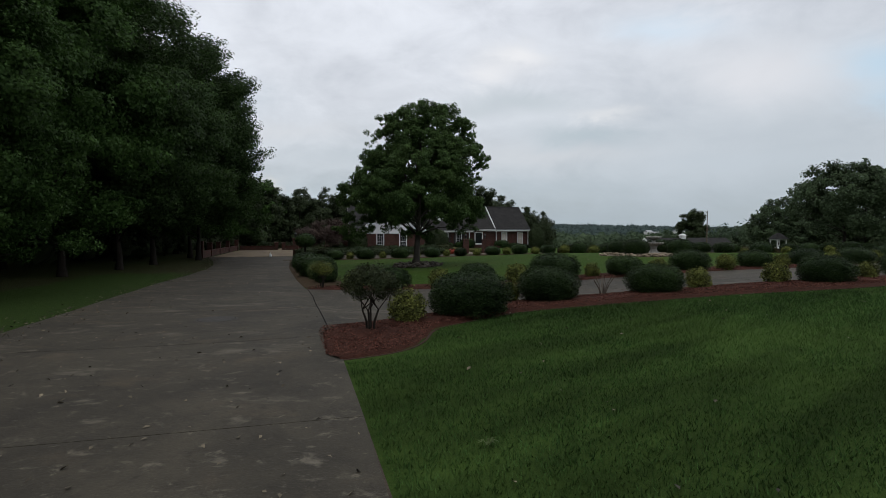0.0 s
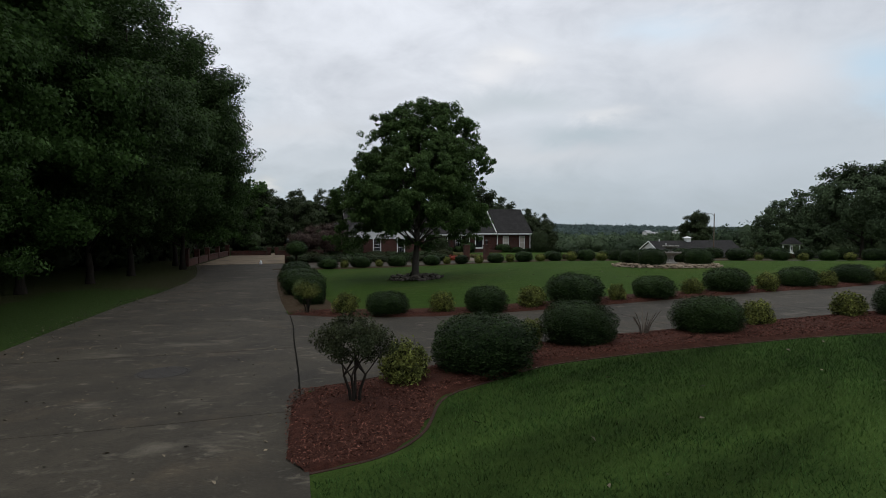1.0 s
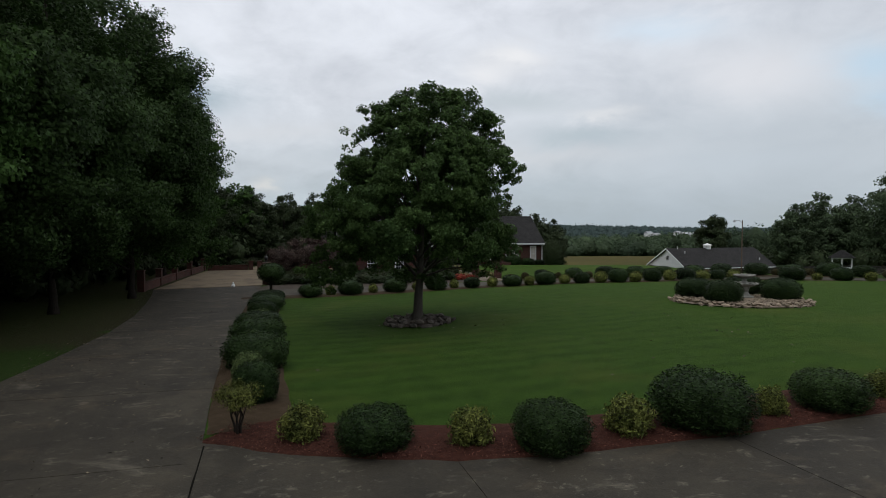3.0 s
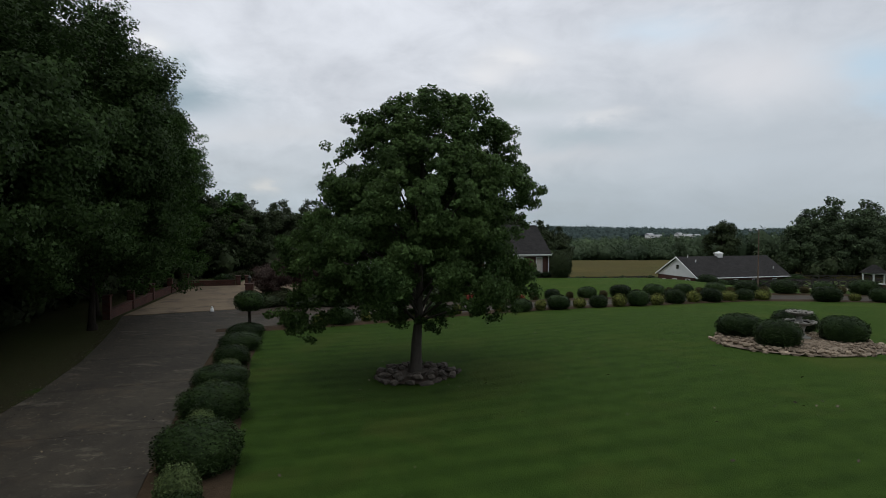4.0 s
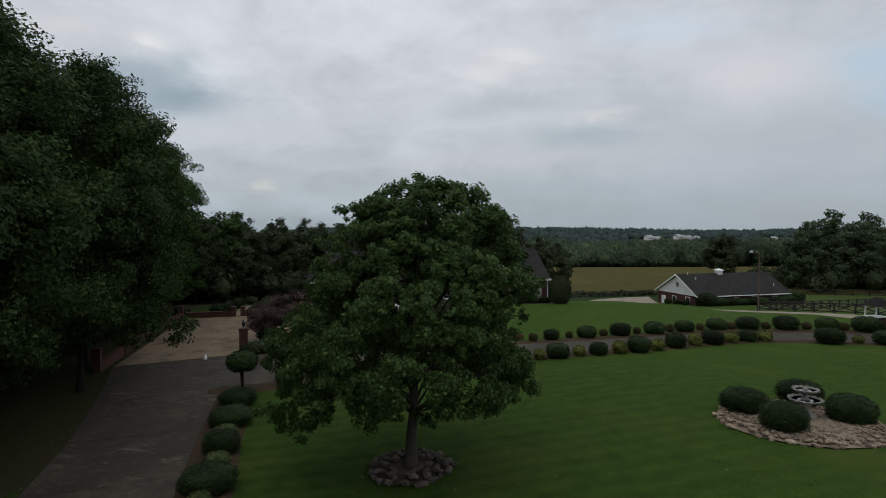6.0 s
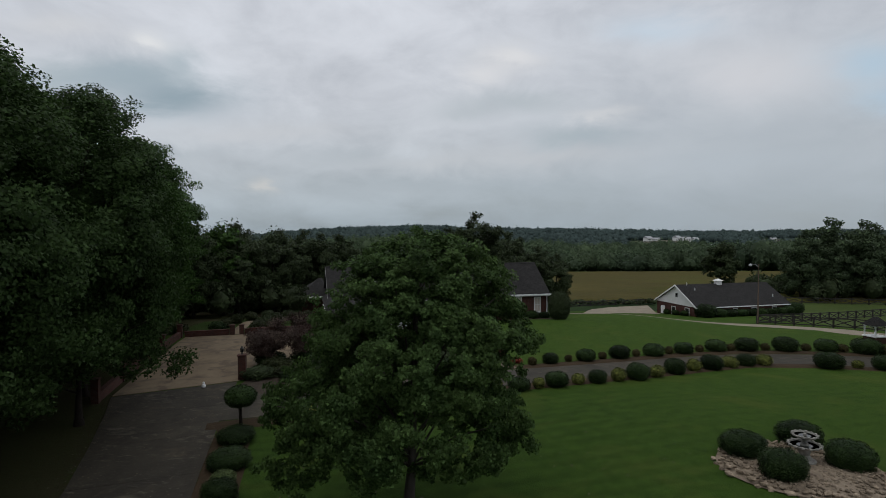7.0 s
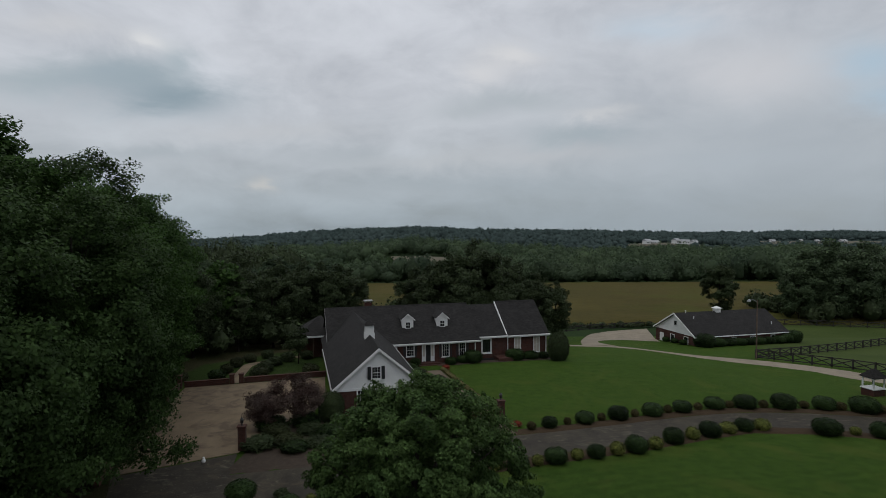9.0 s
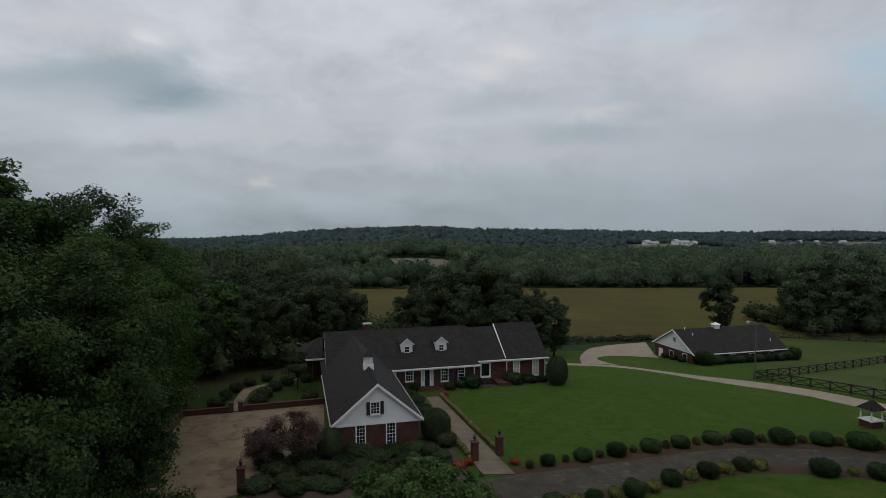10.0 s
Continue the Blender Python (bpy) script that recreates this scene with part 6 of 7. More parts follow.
# ---- trees ----
def crown_points(rng, n, rx, rz, z_mid, power=2.2, inner=0.35, taper=0.35, under=0.0):
    out = []
    while len(out) < n:
        p = rng.uniform(-1, 1, 3)
        k = (abs(p[0]) ** power + abs(p[1]) ** power + abs(p[2]) ** power) ** (1 / power)
        if inner < k < 1:
            f = 1 - taper * max(p[2], 0) ** 2 - under * max(-p[2], 0)
            out.append((p[0] * rx * f, p[1] * rx * f, z_mid + p[2] * rz))
    return np.array(out)


def tree_wood(rng, tips, trunk_r, fork_z, crown_z, lean=(0.0, 0.0), limbs=16):
    pr = random.Random(int(rng.integers(1 << 30)))
    top = (lean[0] * 1.3, lean[1] * 1.3, crown_z)
    path = [(0, 0, -0.3), (lean[0] * 0.2, lean[1] * 0.2, fork_z * 0.5), (lean[0] * 0.6 + pr.uniform(-.1, .1), lean[1] * 0.6, fork_z), ((lean[0] + top[0]) / 2 + pr.uniform(-.25, .25), (lean[1] + top[1]) / 2 + pr.uniform(-.25, .25), (fork_z + crown_z) / 2), top]
    flare = limb([(0, 0, -0.3), (0, 0, 0.05), (0, 0, 0.45)], trunk_r * 1.45, trunk_r * 1.02, 10)
    pieces = [flare, limb(path, trunk_r, trunk_r * 0.18, 9)]
    for i in pr.sample(range(len(tips)), min(limbs, len(tips))):
        e = Vector(tips[i])
        z0 = min(max(fork_z * 0.85, e.z * 0.62 - 0.4), crown_z * 0.9)
        f = z0 / crown_z
        s = Vector((top[0] * f, top[1] * f, z0))
        mid = s.lerp(e, 0.5) + Vector((pr.uniform(-.3, .3), pr.uniform(-.3, .3), 0.12 * (e - s).length * 0.6))
        pieces.append(limb([s, mid, e], trunk_r * 0.25 * (1 - 0.5 * f), 0.02, 6))
    return join(pieces)


def lobed(rng, lobes, radii, subs, part_r=(0.32, 0.6), flat=0.55):
    """Small leaf clumps gathered into the lobes of a crown, each lobe a flattened spray."""
    c, r = [], []
    for p, big in zip(lobes, radii):
        for _ in range(subs):
            d = rng.normal(size=3)
            d *= big * rng.uniform(0.35, 0.95) / np.linalg.norm(d)
            c.append((p[0] + d[0], p[1] + d[1], p[2] + flat * d[2]))
            r.append(big * rng.uniform(*part_r))
    return np.array(c), np.array(r)


def crown_mesh(name, rng, centres, radii, count, size, material, core=0.62, squash=0.8, lobes=None, inner=60):
    lv = leaves(rng, centres, radii, count, size, squash, corners=3)
    if lobes is not None:
        centres, radii = lobes
    cores = [leaves(rng, centres, np.asarray(radii) * core, 2 * inner * len(centres), float(np.mean(radii)) * 0.10, squash, corners=3)] if core else []
    v, q = merge([lv] + cores)
    return fast_mesh(name, v, q, material)


def maple():
    rng = np.random.default_rng(77)
    t = tagged(empty("maple_tree", TREE_X, TREE_Y, height(TREE_X, TREE_Y)), "round-crowned dark green maple standing in the lawn", "tree")
    levels = (2.3, 3.0, 4.0, 5.0, 6.3, 7.0, 7.7, 8.4, 9.1, 9.6, 10.0, 10.4, 10.7)
    west = (2.4, 4.1, 5.0, 4.9, 4.7, 4.1, 3.5, 2.8, 2.4, 2.2, 1.6, 0.8, 0.1)
    east = (2.2, 4.0, 4.6, 4.4, 4.5, 4.7, 4.3, 3.8, 3.8, 3.4, 2.3, 1.8, 0.9)
    grid = np.linspace(3.1, 10.6, 200)
    left, right = np.interp(grid, levels, west), np.interp(grid, levels, east)
    share = np.cumsum(((left + right) / 2) ** 1.5)
    share /= share[-1]
    c, r = [], []
    for i in range(300):
        z = np.interp((i * 0.7548777) % 1.0, share, grid) + rng.uniform(-0.2, 0.2)
        a, size = 6.28319 * 0.5698403 * i + rng.uniform(-0.3, 0.3), rng.uniform(0.36, 0.80)
        reach = (np.interp(z, grid, left) + np.interp(z, grid, right)) / 2
        d = max(0.0, reach - 0.45 * size) * rng.random() ** 0.34
        c.append(((np.interp(z, grid, right) - np.interp(z, grid, left)) / 2 + d * math.cos(a), d * math.sin(a), min(z, 10.75 - 0.8 * size)))
        r.append(size)
    low = [(-4.5, -1.1, 2.1), (-4.1, -1.2, 2.3), (-3.6, -1.3, 2.0), (-3.1, -1.4, 2.3), (-4.8, -0.9, 2.4), (-3.8, -0.8, 2.9), (-4.5, -0.4, 3.1), (-0.6, -0.5, 2.1), (-0.3, 0.4, 2.2), (0.6, -0.3, 2.1), (1.0, 0.3, 2.3), (3.5, 0.5, 2.7), (2.7, -0.8, 2.6), (0.8, 0.0, 10.0), (2.8, 0.2, 9.3), (3.2, -0.4, 8.8), (1.5, 0.4, 10.0), (3.2, 0.5, 9.2), (-1.5, 0.1, 9.5), (-1.9, -0.3, 9.2), (-1.2, 0.4, 9.8), (4.1, 0.2, 7.2), (3.9, -0.5, 6.6), (3.9, 0.1, 4.1), (4.0, -0.3, 3.6), (-0.2, 0.0, 9.5), (0.1, -0.4, 9.0), (-0.3, 0.3, 8.6), (0.5, 0.1, 8.3), (-0.4, -0.2, 10.0), (-0.25, -0.3, 6.5), (0.1, 0.5, 6.3)]
    c = np.concatenate([np.array(c), np.array(low)])
    r = np.concatenate([np.array(r), rng.uniform(0.36, 0.6, len(low))])
    cs, rs = lobed(rng, c, r * 1.15, 9, (0.18, 0.42), 0.9)
    v, f = tree_wood(rng, c, 0.25, 2.4, 9.4, (0.25, 0.1), 46)
    part("trunk", mesh_from("trunk", v, f, MAPLE_BARK, smooth=True), MAPLE_BARK, t, "grey-brown trunk with spreading limbs")
    part("crown", crown_mesh("crown", rng, cs, rs, 222000, 0.064, MAPLE, 0.3, 0.8, (c, r), 8), MAPLE, t, "dense dark green maple leaves")


maple()


def tree_kind(seed, tall, rx, base, clumps, count, size, material, power=2.3, trunk=0.32, radius=(1.2, 2.1), squash=0.8, lean=(0, 0), subs=6, skirt=0, core=0.5, inner=45, taper=0.35, under=0.0):
    """Trunk and crown meshes of one kind of tree, at its natural size."""
    rng = np.random.default_rng(seed)
    rz = (tall - base) / 2
    c = crown_points(rng, clumps, rx * 0.82, rz * 0.9, base + rz, power, 0.35, taper, under)
    r = rng.uniform(*radius, clumps)
    if skirt:
        a = rng.uniform(0, 6.283, skirt)
        k = rx * rng.uniform(0.45, 0.98, skirt)
        c = np.concatenate([c, np.stack([k * np.cos(a), k * np.sin(a), rng.uniform(2.4, 7.5, skirt)], 1)])
        r = np.concatenate([r, rng.uniform(0.7, 1.2, skirt)])
    cs, rs = lobed(rng, c, r, subs, (0.28, 0.62), 0.75)
    v, f = tree_wood(rng, c, trunk, base * 0.8 + 0.8, tall * 0.86, lean, 18)
    return mesh_from("trunk", v, f, BARK, smooth=True), crown_mesh("crown", rng, cs, rs, count, size, material, core, squash, (c, r), inner), material


def plant(name, kind, x, y, s, label, group, turn=0.0, sz=1.0):
    t = tagged(empty(name, x, y, land(x, y) - 0.05, turn), label, "tree", group)
    part("trunk", kind[0], BARK, t)
    part("crown", kind[1], kind[2], t)
    t.scale = (s, s, s * sz)
    return t


BIG = [tree_kind(s, 20.0, 6.4, 1.6, 130, 98000, 0.096, m, 2.4, 0.25, (1.1, 1.8), 0.72, subs=6, skirt=44, core=0.6, taper=0.28, under=0.10) for s, m in ((101, OAK), (102, OAK), (103, DEEP))]
DENSE = [tree_kind(s, 20.0, 6.4, 1.6, 130, 104000, 0.096, OAK, 2.4, 0.25, (1.1, 1.8), 0.72, subs=6, skirt=44, core=0.6, inner=80, taper=0.28, under=0.10) for s in (106, 107)]
BACK = [tree_kind(s, 20.0, 6.4, 1.6, 100, 66000, 0.12, m, 2.4, 0.25, (1.1, 2.0), 0.55, subs=5, skirt=20, core=0.65, taper=0.28, under=0.10) for s, m in ((104, OAK), (105, DEEP))]
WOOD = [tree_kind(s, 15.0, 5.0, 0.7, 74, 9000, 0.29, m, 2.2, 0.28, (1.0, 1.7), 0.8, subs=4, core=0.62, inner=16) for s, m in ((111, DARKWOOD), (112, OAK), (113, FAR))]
GROVE = [tree_kind(s, 15.0, 5.0, 0.3, 60, 9000, 0.25, PASTURE_LEAF, 2.2, 0.28, (1.0, 1.8), 0.8, subs=4, core=0.62, inner=20) for s in (114, 115)]
SHADE = [tree_kind(s, 15.0, 5.0, 0.7, 70, 17000, 0.19, m, 2.2, 0.28, (0.9, 1.6), 0.8, subs=5, core=0.66, inner=26) for s, m in ((116, DARKWOOD), (117, DARKWOOD))]
tree_rng = random.Random(21)
BIGS = [(-15.8, 18.0, 0.62), (-18.2, 13.0, 0.85), (-20.0, 22.5, 0.90), (-19.6, 29.0, 0.92), (-19.8, 34.5, 0.92), (-20.8, 40.5, 0.98), (-20.7, 47.8, 0.96), (-24.0, 53.6, 1.0), (-29.9, 63.2, 1.19), (-28.0, 67, 0.98), (-33.0, 76, 1.06), (-36, 87, 0.95),
        (-25.5, 12.0, 0.95), (-27.0, 24.0, 1.05), (-27.4, 35.0, 1.08), (-26.5, 46.0, 1.14), (-33.5, 56.0, 1.30), (-37.0, 67.0, 0.95), (-17.5, 5.0, 0.85), (-36, 30, 1.05), (-37, 45, 1.05)]
# Trees beside the drive take the darker leaf, shade partly put into its colour.
for x, y, s in BIGS:
    plant("woodland_tree", BIG[2] if x > -21.5 and 34 < y < 50 else tree_rng.choice(DENSE if x > -22.5 and 12 < y < 32 else BIG if (x > -24.9 and y > 12) or x == -29.9 else BACK), x, y, s, "tall dense dark green tree at the edge of the woods", "driveway woods", tree_rng.uniform(0, 360))
plant("woodland_tree", BACK[0], -34.2, 59.5, 1.24, "tall dense dark green tree deep in the woods", "driveway woods", 75)
for i in range(44):
    y = tree_rng.uniform(76, 165)
    x = tree_rng.uniform(-95, -31 + 0.10 * (y - 76))
    plant("woodland_tree", tree_rng.choice(WOOD), x, y, tree_rng.uniform(0.84, 1.08), "dark green woodland tree beyond the parking pad", "woods behind the pad", tree_rng.uniform(0, 360))
for x, y, s in [(6.2, 125, 1.36), (-5.0, 126, 0.98), (-0.4, 124, 1.04), (10.0, 126, 1.13), (14.4, 124, 0.96), (18.2, 125, 0.88), (21.2, 121, 0.76), (1.8, 131, 1.17), (8.4, 132, 1.18), (13.4, 131, 1.08), (-2.6, 131, 0.98), (17.4, 118, 0.77), (11.6, 117, 0.78), (4.2, 117, 0.80), (-3.4, 119, 0.76)]:
    plant("shade_tree", tree_rng.choice(SHADE), x, y, s, "dark green shade tree behind the house", "trees behind the house", tree_rng.uniform(0, 360))
for x, y, s in [(83.6, 147, 0.98), (87.6, 151, 1.12), (90.5, 144.5, 0.9), (94, 151, 1.32), (98, 146, 1.1), (103, 152, 1.28), (109, 146, 1.2), (116, 150, 1.25), (100, 162, 1.1), (124, 146, 1.25), (131, 154, 1.25), (112, 160, 1.2), (140, 148, 1.25), (107, 170, 1.0), (122, 164, 1.1)]:
    plant("shade_tree", tree_rng.choice(GROVE), x, y, s, "dark green tree in the grove beside the pasture", "pasture grove", tree_rng.uniform(0, 360))
for x, y, s in [(-35.0, 84, 0.8), (-33, 91, 0.85), (-29.5, 98, 0.8), (-26.5, 105, 0.85), (-23.5, 112, 1.0), (-18.2, 114, 0.94), (-28, 115, 1.04), (-22.5, 121, 1.05), (-17.4, 122, 0.96), (-35, 112, 1.05), (-36, 98, 0.8)]:
    plant("woodland_tree", tree_rng.choice(SHADE), x, y, s, "dark green woodland tree beyond the garden lawn", "woods behind the garden", tree_rng.uniform(0, 360))
plant("shade_tree", tree_kind(132, 15.5, 4.6, 0.6, 60, 16000, 0.2, DARKWOOD, 1.5, 0.24, (0.8, 1.4), taper=0.62), 63.8, 145, 1.0, "lone dark tree standing behind the barn", "field tree", 40)
plant("lawn_tree", tree_kind(131, 11.0, 6.6, 1.6, 60, 30000, 0.14, PASTURE_LEAF, 2.2, 0.26, (1.0, 1.7)), 45.6, 64.2, 1.0, "broad green tree standing in the far lawn", "lawn tree", 10)
# Unseen trees added behind the start; no trees or road are known there.
for i, (x, y, s) in enumerate([(-9, -22, 0.9), (12, -30, 1.0), (30, -28, 0.9), (-30, -20, 1.0), (50, -20, 0.9)]):
    plant("woodland_tree", WOOD[i % 3], x, y, s, "dark green tree added out of view behind the start", "roadside trees", 60 * i)


def small_tree(name, x, y, kind, label, category, s=1.0):
    t = tagged(empty(name, x, y, height(x, y)), label, category)
    part("trunk", kind[0], BARK, t)
    part("crown", kind[1], kind[2], t)
    t.scale = (s, s, s)
    return t


def smoke_tree(x, y, seed, tall, rx, label):
    """A low spreading ornamental: dark purple inside, a loose coat of dusty pink tips."""
    rng = np.random.default_rng(seed)
    wood, inner, mat = tree_kind(seed, tall, rx * 0.86, 0.7, 40, 9000, 0.07, PURPLE, 2.0, 0.10, (0.45, 0.8))
    t = small_tree("purple_tree", x, y, (wood, inner, mat), label, "tree")
    c = crown_points(rng, 60, rx * 0.86, tall * 0.40, tall * 0.60, 2.0, 0.7)
    part("outer_sprays", crown_mesh("outer_sprays", rng, c, rng.uniform(0.25, 0.5, len(c)), 9500, 0.045, PINKTIP, 0.0, 0.8), PINKTIP, t, "dusty pink tips of the outer twigs")


smoke_tree(-12.7, 63.6, 141, 4.1, 3.3, "low spreading purple tree with dusty pink leaf tips")
smoke_tree(-14.9, 62.2, 142, 2.9, 1.9, "small dusty purple ornamental tree beside the pad")
EVER = [bush_mesh("evergreen", s, 9000, 0.026, DARKWOOD, 2.25, 0.10, 0.9, 0.03, 0.92) for s in (25, 26)]
for x, y, w, h, lab in [(14.4, 86.7, 2.6, 3.5, "tall dome of dark evergreen at the house corner"), (-9.7, 64.0, 2.1, 2.5, "dark dome evergreen at the garage corner"), (-0.7, 68.4, 2.8, 2.7, "dark dome evergreen beside the front walk")]:
    bush("evergreen", EVER, x, y, w, h, lab, "evergreen", "dome evergreens")
small_tree("garden_tree", -17.6, 85.0, tree_kind(146, 4.6, 1.9, 1.6, 18, 4500, 0.09, DARKWOOD, 2.0, 0.07, (0.5, 0.8)), "slender dark garden tree by the path", "tree")


def topiary():
    x, y = -11.55, 47.4
    t = tagged(empty("topiary", x, y, height(x, y)), "clipped ball topiary on a bare stem", "topiary")
    v, f = join([limb([(0.05, 0, -0.1), (0.0, 0.03, 0.7), (0.02, 0, 1.5)], 0.07, 0.05), limb([(-0.06, 0.04, -0.1), (-0.05, -0.04, 0.7), (-0.12, 0, 1.5)], 0.05, 0.035)])
    part("stem", mesh_from("stem", v, f, BARK), BARK, t)
    ob = part("crown", bush_mesh("crown", 61, 4200, 0.030, BOX, 2.1, 0.12, 0.96), BOX, t)
    ob.matrix_local = pose(0, 0, 1.15)
    ob.scale = (1.7, 1.7, 1.15)


topiary()


def crape(x, y, seed, tall, r, stems, count, label, material=None):
    """A small many-stemmed shrub with a loose head of leaves."""
    rng = np.random.default_rng(seed)
    pr = random.Random(seed)
    t = tagged(empty("multi_stem_shrub", x, y, height(x, y)), label, "shrub")
    c = crown_points(rng, 46, r, tall * 0.24, tall * 0.72, 2.0, 0.25)
    pieces = []
    for k in range(stems):
        a = 2 * math.pi * k / stems + pr.uniform(-.3, .3)
        fork = Vector((0.30 * r * math.cos(a), 0.30 * r * math.sin(a), tall * 0.34))
        pieces.append(limb([(0.05 * math.cos(a), 0.05 * math.sin(a), -0.1), (0.5 * fork.x, 0.5 * fork.y, tall * 0.18), fork], 0.030, 0.020, 6))
        for _ in range(4):
            e = Vector(c[pr.randrange(len(c))])
            pieces.append(limb([fork, fork.lerp(e, 0.5) + Vector((pr.uniform(-.05, .05), pr.uniform(-.05, .05), 0.03)), e], 0.012, 0.005, 5))
    for v, f in pieces:
        part("stem", mesh_from("stem", v, f, BARK), BARK, t)
    part("crown", crown_mesh("crown", rng, c, rng.uniform(0.08, 0.17, len(c)), count, 0.019, material or SHRUB, 0.0, 0.9), material or SHRUB, t, "sparse dull green leaves")


crape(-1.47, 11.4, 71, 1.46, 0.55, 4, 9500, "small multi-stemmed shrub with sparse dull leaves in mulch")
crape(-4.85, 22.6, 72, 1.15, 0.45, 4, 3600, "small multi-stemmed shrub at the bed corner", YELLOW)


def bare_twigs():
    pr = random.Random(4)
    x, y = 4.45, 15.7
    t = tagged(empty("bare_shrub", x, y, height(x, y) + 0.05), "cut back bare twiggy shrub in mulch", "shrub")
    for k in range(18):
        a, l = pr.uniform(0, 6.28), pr.uniform(0.36, 0.62)
        e = Vector((0.6 * l * math.cos(a), 0.6 * l * math.sin(a), l))
        v, f = limb([(0.04 * math.cos(a), 0.04 * math.sin(a), -0.05), e * 0.5 + Vector((0, 0, 0.02)), e], 0.013, 0.006, 5)
        part("twig", mesh_from("twig", v, f, TWIG), TWIG, t)


bare_twigs()


# ---- woods of the valley and the hills ----
def blob_forest(name, xy, radius, tall, material, label, seed, rings=5, segs=7, tufts=0, tuft=0.9):
    """Far tree crowns, each an uneven clump, with tufts of foliage on the nearer ones."""
    rng = np.random.default_rng(seed)
    n = len(xy)
    v0, q0 = ball(rng, (0, 0, 0), 1.0, 1.0, 0.0, rings, segs, True)
    k = len(v0)
    R = radius * rng.uniform(0.55, 1.25, n)
    H = tall * rng.uniform(0.6, 1.25, n) * (1 + 0.22 * np.sin(xy[:, 0] * 0.045 + seed) * np.sin(xy[:, 1] * 0.038))
    z = land(xy[:, 0], xy[:, 1])
    jit = rng.uniform(0.66, 0.98, (n, k)) * (0.86 if tufts else 1.0)
    V = v0[None] * jit[:, :, None]
    V = V * np.stack([R, R, H * 0.5], 1)[:, None, :]
    V = V + np.stack([xy[:, 0], xy[:, 1], z + H * 0.5], 1)[:, None, :]
    Q = q0[None] + (np.arange(n) * k)[:, None, None]
    arrays = [(V.reshape(-1, 3), Q.reshape(-1, q0.shape[1]))]
    if tufts:
        d = rng.normal(size=(n, tufts, 3))
        d[:, :, 2] = np.abs(d[:, :, 2]) * 0.8 - 0.25
        d /= np.linalg.norm(d, axis=2)[:, :, None]
        c = d * np.stack([R, R, H * 0.5], 1)[:, None, :] * rng.uniform(0.9, 1.12, (n, tufts, 1)) + np.stack([xy[:, 0], xy[:, 1], z + H * 0.5], 1)[:, None, :]
        c, d = c.reshape(-1, 3), d.reshape(-1, 3)
        m = len(c)
        nr = d + rng.normal(size=(m, 3)) * 0.5
        nr /= np.linalg.norm(nr, axis=1)[:, None]
        t = np.cross(nr, rng.normal(size=(m, 3)))
        t /= np.linalg.norm(t, axis=1)[:, None]
        b = np.cross(nr, t)
        s = tuft * rng.uniform(0.5, 1.2, (m, 1))
        arrays.append((np.stack([c - t * s, c - b * s * 0.8 + t * s * 0.4, c + t * s * 0.6 + b * s * 0.8], 1).reshape(-1, 3), np.arange(3 * m).reshape(-1, 3)))
    v, q = merge(arrays)
    tagged(new(name, fast_mesh(name, v, q, material)), label, "woods", kind="stuff")


def scatter(rng, x0, x1, y0, y1, step, keep):
    xs, ys = np.meshgrid(np.arange(x0, x1, step), np.arange(y0, y1, step))
    p = np.stack([xs.ravel(), ys.ravel()], 1) + rng.uniform(-0.45, 0.45, (xs.size, 2)) * step
    return p[keep(p[:, 0], p[:, 1])]


def clear_of_fields(x, y):
    a = (x > -72) & (x < 172) & (y < 270) & (y > 120)
    b = (x > -40) & (x < 16) & (y > 430) & (y < 478)
    c = (x > 0.56 * y) & (x < 0.80 * y) & (y > 790) & (y < 975)
    d = (x > 245) & (x < 375) & (y > 690) & (y < 812)
    return ~(a | b | c | d)


wood_rng = np.random.default_rng(90)
fan = lambda x, y: (np.abs(x + 8) < 0.95 * y + 30) & clear_of_fields(x, y)
left_wood = scatter(wood_rng, -230, -42, 110, 300, 7.5, lambda x, y: (x < -38 - 0.15 * (y - 110)) & (x > -0.95 * y))
under = scatter(wood_rng, -36, -23.5, 2, 72, 2.2, lambda x, y: x < -23.5 - 0.20 * np.maximum(y - 44, 0))
blob_forest("undergrowth", under, 1.2, 3.0, DARKWOOD, "dark leafy undergrowth below the woodland trees", 96, 5, 7, 150, 0.22)
brush = scatter(wood_rng, -80, -8, 76, 150, 4.6, lambda x, y: (x < garden_edge(y) - 1.5) & (x < -8) & (x > -0.95 * y))
blob_forest("undergrowth", brush, 2.4, 5.0, DARKWOOD, "dark brush at the foot of the garden woods", 98, 5, 7, 150, 0.42)
grove = scatter(wood_rng, 84, 150, 143, 172, 4.5, lambda x, y: (y > 148) | (x > 82 + 0.5 * np.abs(y - 146)))
blob_forest("undergrowth", grove, 2.4, 5.5, DARKWOOD, "dark brush at the foot of the pasture grove", 99, 5, 7, 160, 0.42)
deep_wood = scatter(wood_rng, -90, -38, -10, 112, 6.5, lambda x, y: x < -38 - 0.05 * np.maximum(y - 60, 0))
blob_forest("woodland", deep_wood, 4.6, 17.0, DARKWOOD, "deep dark woods along the driveway", 97, 5, 7, 300, 0.42)
blob_forest("woodland", left_wood, 4.6, 16.0, DARKWOOD, "dense dark woods beyond the parking pad", 91, 5, 7, 260, 0.5)
line_wood = scatter(wood_rng, -300, 420, 268, 330, 8.0, lambda x, y: fan(x, y))
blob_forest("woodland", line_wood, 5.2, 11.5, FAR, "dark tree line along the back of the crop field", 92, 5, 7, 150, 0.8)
weeds = scatter(wood_rng, 16, 56, 138.6, 141.0, 1.3, lambda x, y: np.abs(x - 50) > 3)
